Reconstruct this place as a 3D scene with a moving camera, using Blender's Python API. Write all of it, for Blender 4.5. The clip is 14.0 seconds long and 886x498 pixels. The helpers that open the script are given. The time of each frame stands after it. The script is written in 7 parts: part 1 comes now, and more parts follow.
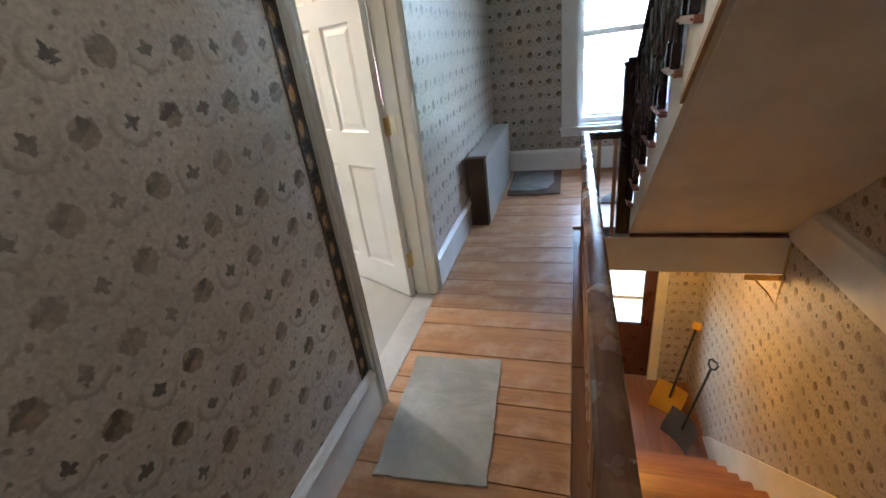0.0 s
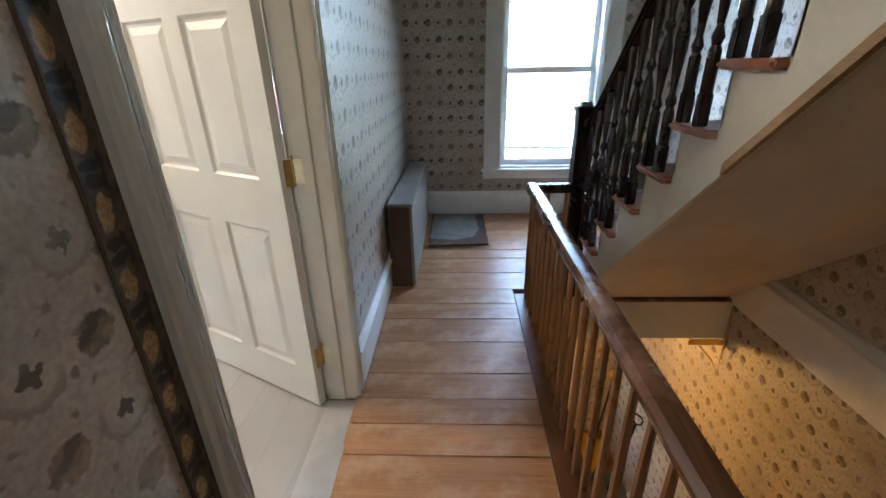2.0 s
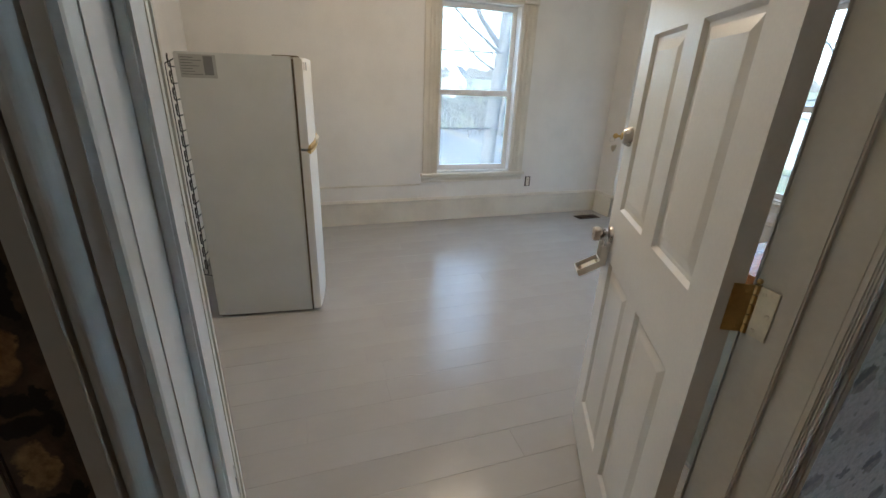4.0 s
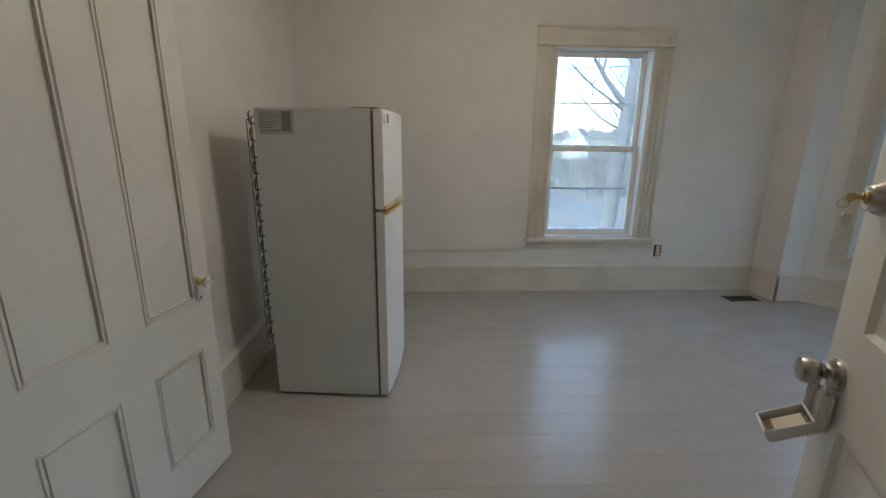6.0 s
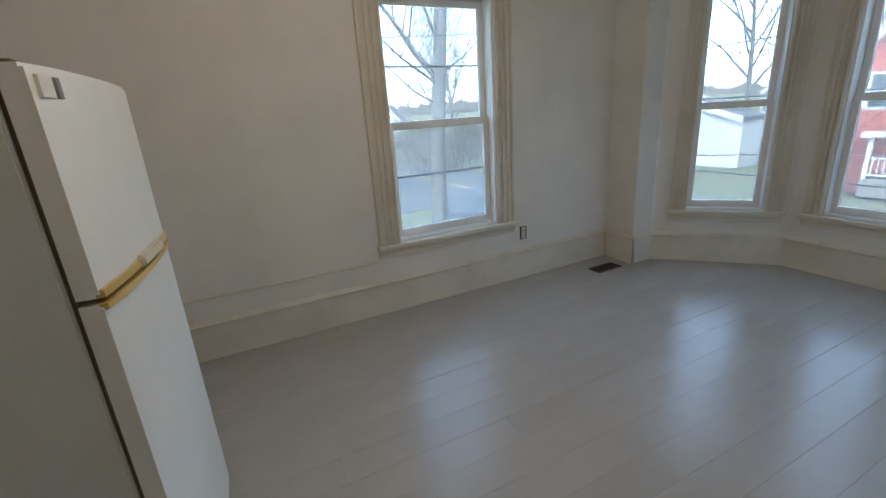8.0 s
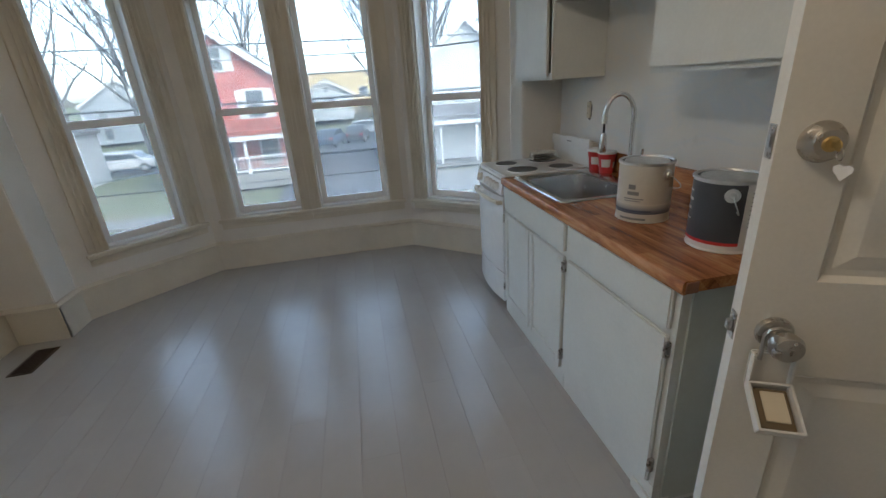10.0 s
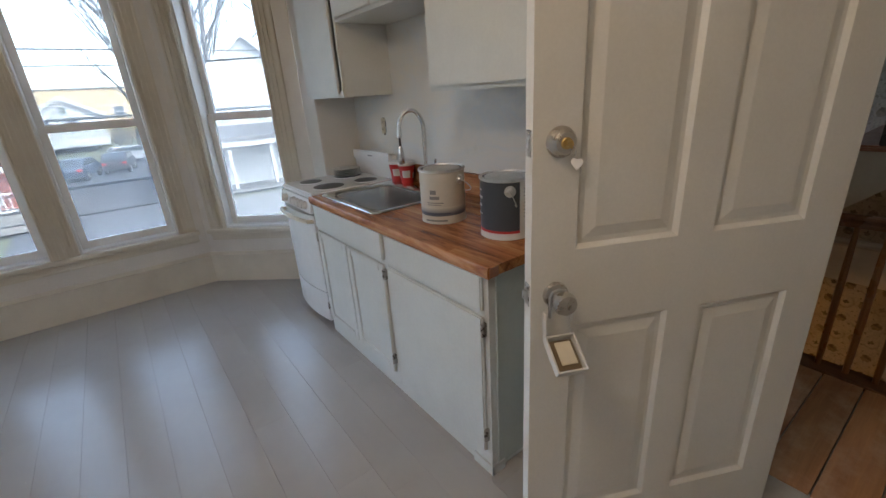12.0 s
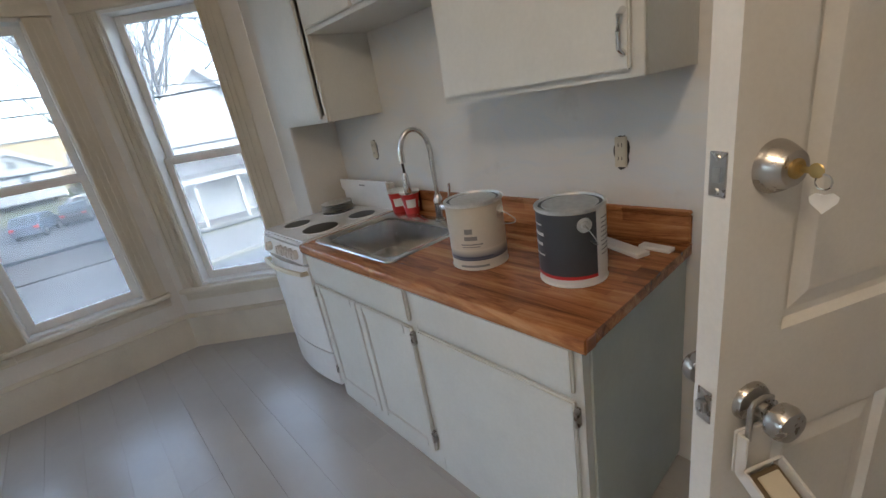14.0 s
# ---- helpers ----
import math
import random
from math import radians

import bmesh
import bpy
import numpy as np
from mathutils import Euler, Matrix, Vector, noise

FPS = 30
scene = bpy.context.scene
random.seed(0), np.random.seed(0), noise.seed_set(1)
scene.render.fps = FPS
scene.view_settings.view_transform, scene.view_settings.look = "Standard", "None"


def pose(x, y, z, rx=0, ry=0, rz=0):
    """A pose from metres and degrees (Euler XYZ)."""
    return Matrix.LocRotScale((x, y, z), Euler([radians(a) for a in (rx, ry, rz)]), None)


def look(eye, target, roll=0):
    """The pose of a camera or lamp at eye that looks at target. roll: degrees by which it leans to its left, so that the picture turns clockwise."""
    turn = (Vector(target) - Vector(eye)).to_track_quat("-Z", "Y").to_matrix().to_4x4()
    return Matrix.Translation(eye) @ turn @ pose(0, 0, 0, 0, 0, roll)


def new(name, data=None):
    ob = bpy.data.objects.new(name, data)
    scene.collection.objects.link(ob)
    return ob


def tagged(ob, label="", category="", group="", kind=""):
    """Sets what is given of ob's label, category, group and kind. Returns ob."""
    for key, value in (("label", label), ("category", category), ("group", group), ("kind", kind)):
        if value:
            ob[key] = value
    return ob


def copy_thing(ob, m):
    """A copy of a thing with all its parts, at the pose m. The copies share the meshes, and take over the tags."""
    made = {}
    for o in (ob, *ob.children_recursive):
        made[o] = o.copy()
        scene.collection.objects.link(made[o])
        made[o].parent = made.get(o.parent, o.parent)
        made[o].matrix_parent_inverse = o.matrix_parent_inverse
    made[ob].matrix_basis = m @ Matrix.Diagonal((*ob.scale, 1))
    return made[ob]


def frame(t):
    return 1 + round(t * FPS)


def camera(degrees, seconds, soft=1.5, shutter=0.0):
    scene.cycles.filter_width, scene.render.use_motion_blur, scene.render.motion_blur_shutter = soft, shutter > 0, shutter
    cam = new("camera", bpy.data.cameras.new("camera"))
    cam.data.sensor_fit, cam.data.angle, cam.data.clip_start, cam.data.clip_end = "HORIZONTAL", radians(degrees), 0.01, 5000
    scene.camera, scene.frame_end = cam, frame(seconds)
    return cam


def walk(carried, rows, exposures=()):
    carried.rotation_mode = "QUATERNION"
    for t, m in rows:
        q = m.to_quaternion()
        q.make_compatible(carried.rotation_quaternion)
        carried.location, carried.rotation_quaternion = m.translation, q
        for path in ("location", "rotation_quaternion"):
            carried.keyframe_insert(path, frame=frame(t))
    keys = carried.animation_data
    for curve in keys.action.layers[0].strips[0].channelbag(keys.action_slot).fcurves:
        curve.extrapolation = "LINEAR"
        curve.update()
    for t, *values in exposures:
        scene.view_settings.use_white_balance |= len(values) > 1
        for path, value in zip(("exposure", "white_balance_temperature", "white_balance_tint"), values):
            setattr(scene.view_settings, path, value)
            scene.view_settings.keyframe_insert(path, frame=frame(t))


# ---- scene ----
cam = camera(92.6, 14.0)
PATH = [
    (0, (-0.761, 1.95, 1.462), (-1.343, 3.659, 0.602), -7.6),
    (0.5, (-0.854, 1.962, 1.473), (-1.098, 3.745, 0.601), -6.3),
    (1, (-0.942, 2.201, 1.462), (-1.047, 4.017, 0.631), -4.5),
    (1.5, (-1.086, 2.381, 1.451), (-1.176, 4.21, 0.645), -2.4),
    (2, (-1.119, 2.638, 1.452), (-1.196, 4.472, 0.657), -1.2),
    (2.5, (-1.112, 2.896, 1.472), (-1.71, 4.632, 0.68), 0.8),
    (3, (-1.254, 3.131, 1.457), (-2.265, 4.67, 0.675), 1.0),
    (3.5, (-1.253, 3.295, 1.477), (-2.692, 4.456, 0.715), 2.3),
    (4, (-1.257, 3.404, 1.476), (-3.015, 4.006, 0.737), 2.3),
    (4.2, (-1.29, 3.428, 1.474), (-3.113, 3.891, 0.794), 0.9),
    (6.3, (-1.904, 3.656, 1.409), (-3.841, 3.728, 0.917), 0.1),
    (6.5, (-2.021, 3.639, 1.434), (-3.956, 3.699, 0.931), -0.6),
    (7, (-2.248, 3.706, 1.441), (-4.164, 3.906, 0.904), -3.3),
    (7.5, (-2.549, 3.799, 1.447), (-4.426, 4.187, 0.875), -4.8),
    (8, (-2.758, 3.763, 1.412), (-4.48, 4.587, 0.816), -3.9),
    (8.5, (-2.899, 3.813, 1.457), (-4.263, 5.108, 0.778), -5.6),
    (9, (-3.112, 3.904, 1.455), (-4.09, 5.501, 0.752), -2.4),
    (9.2, (-3.157, 3.947, 1.446), (-3.879, 5.674, 0.742), -2.3),
    (11.3, (-3.256, 3.888, 1.455), (-2.132, 5.367, 0.715), -5.4),
    (11.5, (-3.252, 3.894, 1.46), (-2.126, 5.378, 0.732), -5.1),
    (12, (-3.251, 3.916, 1.438), (-2.135, 5.419, 0.736), -3.7),
    (12.5, (-3.241, 3.913, 1.442), (-2.115, 5.42, 0.764), -5.3),
    (13, (-3.207, 3.965, 1.448), (-2.054, 5.456, 0.781), -6.5),
    (13.5, (-3.181, 4.114, 1.425), (-2.009, 5.585, 0.746), -5.9),
    (14, (-3.14, 4.375, 1.468), (-1.942, 5.826, 0.792), -9.8),
]
EXPOSURES = [(0.0, 6.58, 5400, 3), (1.5, 6.5, 5550, 4), (2.0, 6.28, 5550, 4), (2.5, 5.92, 5550, 4), (3.0, 5.74, 5550, 4), (3.6, 5.35, 5600, 4), (4.0, 5.1, 5650, 4), (6.4, 4.5, 5500, 4), (7.6, 4.5, 5550, 3), (8.5, 4.3, 5550, 3), (9.0, 4.15, 5700, 2), (11.4, 4.5, 5950, 9), (12.5, 4.58, 6050, 9), (14.0, 4.6, 6050, 9)]
walk(cam, [(t, look(eye, target, roll)) for t, eye, target, roll in PATH], EXPOSURES)

# exposure is keyed above the world so that the whole look is set here
world = bpy.data.worlds.new("sky")
scene.world = world
world.use_nodes = True
_n = world.node_tree.nodes
_bg = _n["Background"]
_sky = _n.new("ShaderNodeTexSky")
_sky.sky_type = "NISHITA"
_sky.sun_disc = False
_sky.sun_elevation = radians(32)
_sky.sun_rotation = radians(145)
_sky.air_density, _sky.dust_density, _sky.ozone_density = 1.0, 3.0, 1.0
_grey = _n.new("ShaderNodeHueSaturation")
_grey.inputs["Saturation"].default_value = 0.6
world.node_tree.links.new(_sky.outputs["Color"], _grey.inputs["Color"])
world.node_tree.links.new(_grey.outputs["Color"], _bg.inputs["Color"])
_bg.inputs["Strength"].default_value = 0.15

sun_data = bpy.data.lights.new("sun", "SUN")
sun_data.energy, sun_data.angle, sun_data.color = 0.6, radians(20), (1.0, 0.96, 0.9)
sun = new("sun", sun_data)
sun.matrix_world = look((0, 0, 30), (-14, 20, 0))


def point_light(name, xyz, watts, radius, colour):
    d = bpy.data.lights.new(name, "POINT")
    d.energy, d.shadow_soft_size, d.color = watts, radius, colour
    ob = new(name, d)
    ob.location = xyz
    return ob


# ------------------------------------------------------------------ materials
class Mat:
    """A small helper round a node tree."""

    def __init__(self, name, colour=(0.5, 0.5, 0.5), rough=0.5, metal=0.0):
        self.m = bpy.data.materials.new(name)
        self.m.use_nodes = True
        self.t = self.m.node_tree
        self.b = self.t.nodes["Principled BSDF"]
        self.set("Base Color", (*colour, 1))
        self.set("Roughness", rough)
        self.set("Metallic", metal)
        self.co = None

    def set(self, socket, value):
        if hasattr(value, "links"):
            self.t.links.new(value, self.b.inputs[socket])
        else:
            self.b.inputs[socket].default_value = value

    def node(self, kind, **inputs):
        n = self.t.nodes.new(kind)
        for k, v in inputs.items():
            self.feed(n, k, v)
        return n

    def feed(self, n, k, v):
        sock = n.inputs[k.replace("_", " ")] if isinstance(k, str) else n.inputs[k]
        if hasattr(v, "links"):
            self.t.links.new(v, sock)
        else:
            sock.default_value = v

    def coords(self):
        if self.co is None:
            self.co = self.t.nodes.new("ShaderNodeTexCoord").outputs["Object"]
        return self.co

    def scaled(self, sx, sy, sz):
        n = self.t.nodes.new("ShaderNodeMapping")
        self.t.links.new(self.coords(), n.inputs["Vector"])
        n.inputs["Scale"].default_value = (sx, sy, sz)
        return n.outputs["Vector"]

    def noise(self, scale, detail=4.0, rough=0.55, vec=None, dist=0.0):
        n = self.node("ShaderNodeTexNoise", Scale=scale, Detail=detail, Roughness=rough, Distortion=dist)
        self.t.links.new(vec if vec is not None else self.coords(), n.inputs["Vector"])
        return n.outputs["Fac"]

    def ramp(self, fac, *stops):
        n = self.t.nodes.new("ShaderNodeValToRGB")
        self.t.links.new(fac, n.inputs["Fac"])
        el = n.color_ramp.elements
        while len(el) < len(stops):
            el.new(0.5)
        for e, (p, c) in zip(el, stops):
            e.position = p
            e.color = (*c, 1) if isinstance(c, tuple) else (c, c, c, 1)
        return n.outputs["Color"]

    def mix(self, fac, a, b, how="MIX"):
        n = self.t.nodes.new("ShaderNodeMix")
        n.data_type, n.blend_type = "RGBA", how
        for i, v in ((0, fac), (6, a), (7, b)):
            if hasattr(v, "links"):
                self.t.links.new(v, n.inputs[i])
            else:
                n.inputs[i].default_value = v if i == 0 else (*v, 1)
        return n.outputs[2]

    def math(self, op, a, b=0.0, c=0.0):
        n = self.t.nodes.new("ShaderNodeMath")
        n.operation = op
        for i, v in enumerate((a, b, c)):
            if hasattr(v, "links"):
                self.t.links.new(v, n.inputs[i])
            else:
                n.inputs[i].default_value = v
        return n.outputs[0]

    def random(self):
        return self.t.nodes.new("ShaderNodeObjectInfo").outputs["Random"]

    def bump(self, height, strength=0.2, distance=0.01):
        n = self.node("ShaderNodeBump", Strength=strength, Distance=distance, Height=height)
        self.set("Normal", n.outputs["Normal"])


def paint(name, colour, rough=0.45, wear=0.06, grain=60.0, bump=0.08, tint=None):
    """Brushed house paint: slow stains, fine brush relief."""
    m = Mat(name, colour, rough)
    slow = m.noise(2.3, 5, 0.6)
    dark = tuple(c * (1 - 2.2 * wear) for c in (tint or colour))
    light = tuple(min(1, c * (1 + wear)) for c in colour)
    base = m.ramp(slow, (0.3, dark), (0.55, colour), (0.8, light))
    fine = m.noise(grain, 3, 0.6)
    m.set("Base Color", m.mix(0.05, base, m.ramp(fine, (0.35, 0.3), (0.65, 1.0)), "MULTIPLY"))
    m.set("Roughness", m.math("MULTIPLY_ADD", slow, 0.18, rough - 0.09))
    m.bump(fine, bump, 0.004)
    return m.m


def metal(name, colour, rough=0.3, streak=0.0):
    m = Mat(name, colour, rough, 1.0)
    n = m.noise(35, 4, 0.6)
    m.set("Roughness", m.math("MULTIPLY_ADD", n, 0.25, rough - 0.1))
    m.set("Base Color", m.ramp(n, (0.3, tuple(c * 0.8 for c in colour)), (0.7, colour)))
    return m.m


def wood(name, dark, light, along, rough=0.4, rings=18.0, vary=0.25, wear=None):
    """Sawn wood with grain along one axis; pieces differ by their own number."""
    m = Mat(name, light, rough)
    s = [1.0, 1.0, 1.0]
    s[along] = 0.07
    rnd = m.random()
    shift = m.node("ShaderNodeVectorMath")
    shift.operation = "ADD"
    m.t.links.new(m.scaled(*s), shift.inputs[0])
    comb = m.node("ShaderNodeCombineXYZ", X=m.math("MULTIPLY", rnd, 17.0), Y=m.math("MULTIPLY", rnd, 31.0), Z=m.math("MULTIPLY", rnd, 7.0))
    m.t.links.new(comb.outputs[0], shift.inputs[1])
    v = shift.outputs[0]
    grain = m.noise(rings, 6, 0.65, v, 0.6)
    fine = m.noise(rings * 7, 3, 0.6, v)
    col = m.ramp(grain, (0.28, dark), (0.5, tuple((a + b) / 2 for a, b in zip(dark, light))), (0.72, light))
    col = m.mix(0.3, col, m.ramp(fine, (0.3, 0.45), (0.7, 1.0)), "MULTIPLY")
    tone = m.node("ShaderNodeHueSaturation", Color=col, Value=m.math("MULTIPLY_ADD", rnd, vary, 1 - vary / 2))
    col = tone.outputs["Color"]
    if wear:
        patch = m.noise(3.1, 6, 0.7)
        col = m.mix(m.ramp(patch, (0.48, 0.0), (0.68, 0.8)), col, wear)
    m.set("Base Color", col)
    m.set("Roughness", m.math("MULTIPLY_ADD", m.noise(5, 4), 0.3, rough - 0.15))
    m.bump(m.mix(0.5, grain, fine), 0.12, 0.004)
    return m.m


def wallpaper(name, axis):
    """Aged printed paper: brown rosettes and dark blossoms in wreaths on a drab ground, axis across the wall."""
    m = Mat(name, (0.4, 0.35, 0.3), 0.42)
    sep = m.node("ShaderNodeSeparateXYZ", Vector=m.coords())
    u, v = sep.outputs[axis], sep.outputs[2]
    n1 = m.noise(28, 3)
    n2 = m.noise(90, 3)
    wob = m.math("MULTIPLY_ADD", n1, 0.02, -0.01)
    P, Q = 0.191, 0.264

    def lattice(ou, ov, pu=P, pv=Q):
        a = m.math("SUBTRACT", m.math("FRACT", m.math("ADD", m.math("DIVIDE", m.math("ADD", u, wob), pu), ou)), 0.5)
        b = m.math("SUBTRACT", m.math("FRACT", m.math("ADD", m.math("DIVIDE", m.math("ADD", v, wob), pv), ov)), 0.5)
        a, b = m.math("MULTIPLY", a, pu), m.math("MULTIPLY", b, pv)
        r = m.math("SQRT", m.math("ADD", m.math("MULTIPLY", a, a), m.math("MULTIPLY", b, b)))
        return a, b, r, m.math("ARCTAN2", b, a)

    def disc(r, radius, soft):
        x = m.node("ShaderNodeMapRange", Value=r, From_Min=radius, From_Max=radius - soft, To_Min=0.0, To_Max=1.0)
        return x.outputs["Result"]

    def two(ou, ov):
        """The nearest of a centred pair of lattices: its radius and angle."""
        _, _, ra, ta = lattice(ou, ov)
        _, _, rb, tb = lattice(ou + 0.5, ov + 0.5)
        pick = m.math("LESS_THAN", ra, rb)
        ang = m.math("ADD", m.math("MULTIPLY", pick, ta), m.math("MULTIPLY", m.math("SUBTRACT", 1.0, pick), tb))
        return m.math("MINIMUM", ra, rb), ang

    r1, t1 = two(0.259, 0.208)
    grit = m.math("MULTIPLY_ADD", n2, 0.016, -0.008)
    medal = m.math("ADD", r1, m.math("MULTIPLY", m.math("SINE", m.math("MULTIPLY", t1, 7.0)), 0.0015))
    medal = m.math("ADD", medal, grit)
    rose = disc(medal, 0.032, 0.005)
    crest = m.math("MULTIPLY", disc(m.math("ADD", medal, m.math("MULTIPLY", m.math("SINE", m.math("MULTIPLY_ADD", t1, 3.0, 1.2)), 0.006)), 0.027, 0.006), m.ramp(m.math("MULTIPLY_ADD", m.math("SINE", m.math("ADD", t1, -0.5)), 0.4, m.math("MULTIPLY", n1, 0.8)), (0.34, 0.0), (0.52, 1.0)))
    halo = disc(m.math("ABSOLUTE", m.math("SUBTRACT", m.math("ADD", r1, grit), 0.044)), 0.0045, 0.004)
    r2, t2 = two(0.759, 0.208)
    r2b = m.math("ADD", r2, m.math("MULTIPLY", m.math("SINE", m.math("MULTIPLY_ADD", t2, 4.0, m.math("MULTIPLY", n1, 8.0))), 0.004))
    r2b = m.math("ADD", r2b, m.math("MULTIPLY_ADD", n2, 0.020, -0.010))
    bloom = disc(r2b, 0.0170, 0.004)
    wreath = disc(m.math("ABSOLUTE", m.math("SUBTRACT", m.math("ADD", r2, m.math("MULTIPLY_ADD", n2, 0.024, -0.012)), 0.042)), 0.008, 0.005)
    lower = m.ramp(m.math("MULTIPLY_ADD", m.math("SINE", m.math("ADD", t2, 0.5)), -0.5, 0.5), (0.38, 0.22), (0.62, 1.0))
    wreath = m.math("MULTIPLY", wreath, lower)
    r3, _ = two(0.509, 0.33)
    dots = disc(m.math("ADD", r3, m.math("MULTIPLY_ADD", n2, 0.012, -0.006)), 0.0095, 0.004)
    for ou, ov, size in ((0.009, 0.458, 0.0085), (0.40, 0.43, 0.0065), (0.12, 0.02, 0.007), (0.62, 0.05, 0.006)):
        r4, _ = two(ou, ov)
        dots = m.math("MAXIMUM", dots, disc(m.math("ADD", r4, m.math("MULTIPLY_ADD", n2, 0.014, -0.007)), size, 0.004))
    slow = m.noise(1.6, 5, 0.6)
    ground = m.ramp(slow, (0.3, (0.36, 0.305, 0.245)), (0.5, (0.48, 0.415, 0.35)), (0.75, (0.57, 0.50, 0.44)))
    ground = m.mix(0.5, ground, m.ramp(n2, (0.34, 0.55), (0.62, 1.0)), "MULTIPLY")
    ground = m.mix(m.ramp(n1, (0.50, 0.0), (0.78, 0.5)), ground, (0.22, 0.205, 0.145))
    brown = m.ramp(m.noise(42, 4, 0.65), (0.38, (0.09, 0.068, 0.042)), (0.52, (0.17, 0.125, 0.075)), (0.66, (0.27, 0.205, 0.13)))
    col = m.mix(m.math("MULTIPLY", halo, 0.22), ground, (0.19, 0.165, 0.11))
    col = m.mix(m.math("MULTIPLY", wreath, 0.5), col, (0.14, 0.125, 0.08))
    col = m.mix(m.math("MULTIPLY", dots, 0.75), col, (0.11, 0.095, 0.068))
    col = m.mix(m.math("MULTIPLY", rose, 0.87), col, brown)
    col = m.mix(m.math("MULTIPLY", crest, 0.82), col, (0.048, 0.038, 0.026))
    col = m.mix(m.math("MULTIPLY", bloom, 0.9), col, (0.045, 0.040, 0.030))
    # print pales in random patches; this also paints glare into the wall colour
    fade = m.ramp(m.noise(3.2, 5, 0.65), (0.36, 0.4), (0.58, 1.0))
    col = m.mix(fade, ground, col)
    m.set("Base Color", col)
    m.set("Roughness", m.math("MULTIPLY_ADD", slow, 0.2, 0.33))
    m.bump(m.mix(0.5, n2, n1), 0.1, 0.003)
    return m.m


PAPER_X = wallpaper("wallpaper on side walls", 1)
PAPER_Y = wallpaper("wallpaper on end walls", 0)
PLASTER = paint("white wall paint", (0.76, 0.735, 0.69), 0.55, 0.035, 90, 0.06)
CEIL = paint("white ceiling paint", (0.78, 0.77, 0.74), 0.7, 0.03)
TRIM = paint("cream trim paint", (0.71, 0.665, 0.57), 0.38, 0.06, 70, 0.08)
TRIM_HALL = paint("greyed white hall trim", (0.76, 0.74, 0.71), 0.42, 0.08, 60, 0.1)
CASING_GREY = paint("worn grey casing paint", (0.60, 0.59, 0.56), 0.36, 0.07, 40, 0.08)
SASH = paint("white window sash", (0.80, 0.80, 0.79), 0.35, 0.03)
DOORW = paint("white door enamel", (0.77, 0.75, 0.70), 0.35, 0.03, 120, 0.04)
OLD_DOOR = paint("old cream door enamel", (0.74, 0.72, 0.66), 0.4, 0.04, 60, 0.1)
CABINET = paint("white cabinet paint", (0.70, 0.71, 0.68), 0.42, 0.04, 70, 0.07)
STAIR_WHITE = paint("cream stair paint", (0.68, 0.64, 0.56), 0.45, 0.07)
SOFFIT = paint("tan soffit plaster", (0.77, 0.715, 0.62), 0.7, 0.08, 110, 0.15)
FLOOR_WOOD = wood("worn orange floorboards", (0.33, 0.145, 0.06), (0.58, 0.30, 0.13), 0, 0.38, 14, 0.2, (0.60, 0.40, 0.25))
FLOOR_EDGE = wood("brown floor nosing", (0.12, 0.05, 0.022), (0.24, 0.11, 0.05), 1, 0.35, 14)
TREAD = wood("reddish stair tread", (0.20, 0.075, 0.035), (0.36, 0.16, 0.08), 0, 0.35, 14)
RAIL = wood("dark varnished rail", (0.07, 0.028, 0.015), (0.22, 0.10, 0.052), 1, 0.26, 16, 0.2, (0.30, 0.16, 0.09))
BALUSTER = wood("orange-brown baluster", (0.20, 0.085, 0.03), (0.38, 0.18, 0.07), 2, 0.3, 20)
DARKWOOD = wood("nearly black varnished wood", (0.010, 0.006, 0.005), (0.03, 0.016, 0.012), 2, 0.25, 20)
DARKDOOR = wood("dark red front door", (0.04, 0.012, 0.008), (0.10, 0.035, 0.022), 2, 0.3, 14)


def make_block():
    """Printed butcher block: staves along y, each of its own tone, with streaks."""
    m = Mat("butcher block laminate", (0.4, 0.2, 0.1), 0.25)
    sep = m.node("ShaderNodeSeparateXYZ", Vector=m.coords())
    swap = m.node("ShaderNodeCombineXYZ", X=sep.outputs[1], Y=m.math("ADD", sep.outputs[0], m.math("MULTIPLY", sep.outputs[2], 0.9)), Z=0.0)
    br = m.node("ShaderNodeTexBrick", Vector=swap.outputs[0], Scale=1.0, Brick_Width=0.42, Row_Height=0.043, Mortar_Size=0.0, Bias=0.0)
    br.offset, br.offset_frequency = 0.37, 2
    br.inputs["Color1"].default_value = (0.0, 0.0, 0.0, 1)
    br.inputs["Color2"].default_value = (1.0, 1.0, 1.0, 1)
    grain = m.noise(13, 7, 0.72, m.scaled(1.3, 0.13, 1.0), 1.4)
    fine = m.noise(120, 3, 0.6, m.scaled(1.0, 0.06, 1.0))
    tone = m.math("ADD", m.math("MULTIPLY", br.outputs["Color"], 0.17), m.math("MULTIPLY", grain, 0.88))
    col = m.ramp(tone, (0.34, (0.085, 0.03, 0.013)), (0.45, (0.27, 0.10, 0.037)), (0.57, (0.45, 0.19, 0.07)), (0.72, (0.60, 0.32, 0.14)))
    col = m.mix(0.25, col, m.ramp(fine, (0.3, 0.5), (0.7, 1.0)), "MULTIPLY")
    m.set("Base Color", col)
    m.set("Roughness", m.math("MULTIPLY_ADD", grain, 0.15, 0.17))
    return m.m


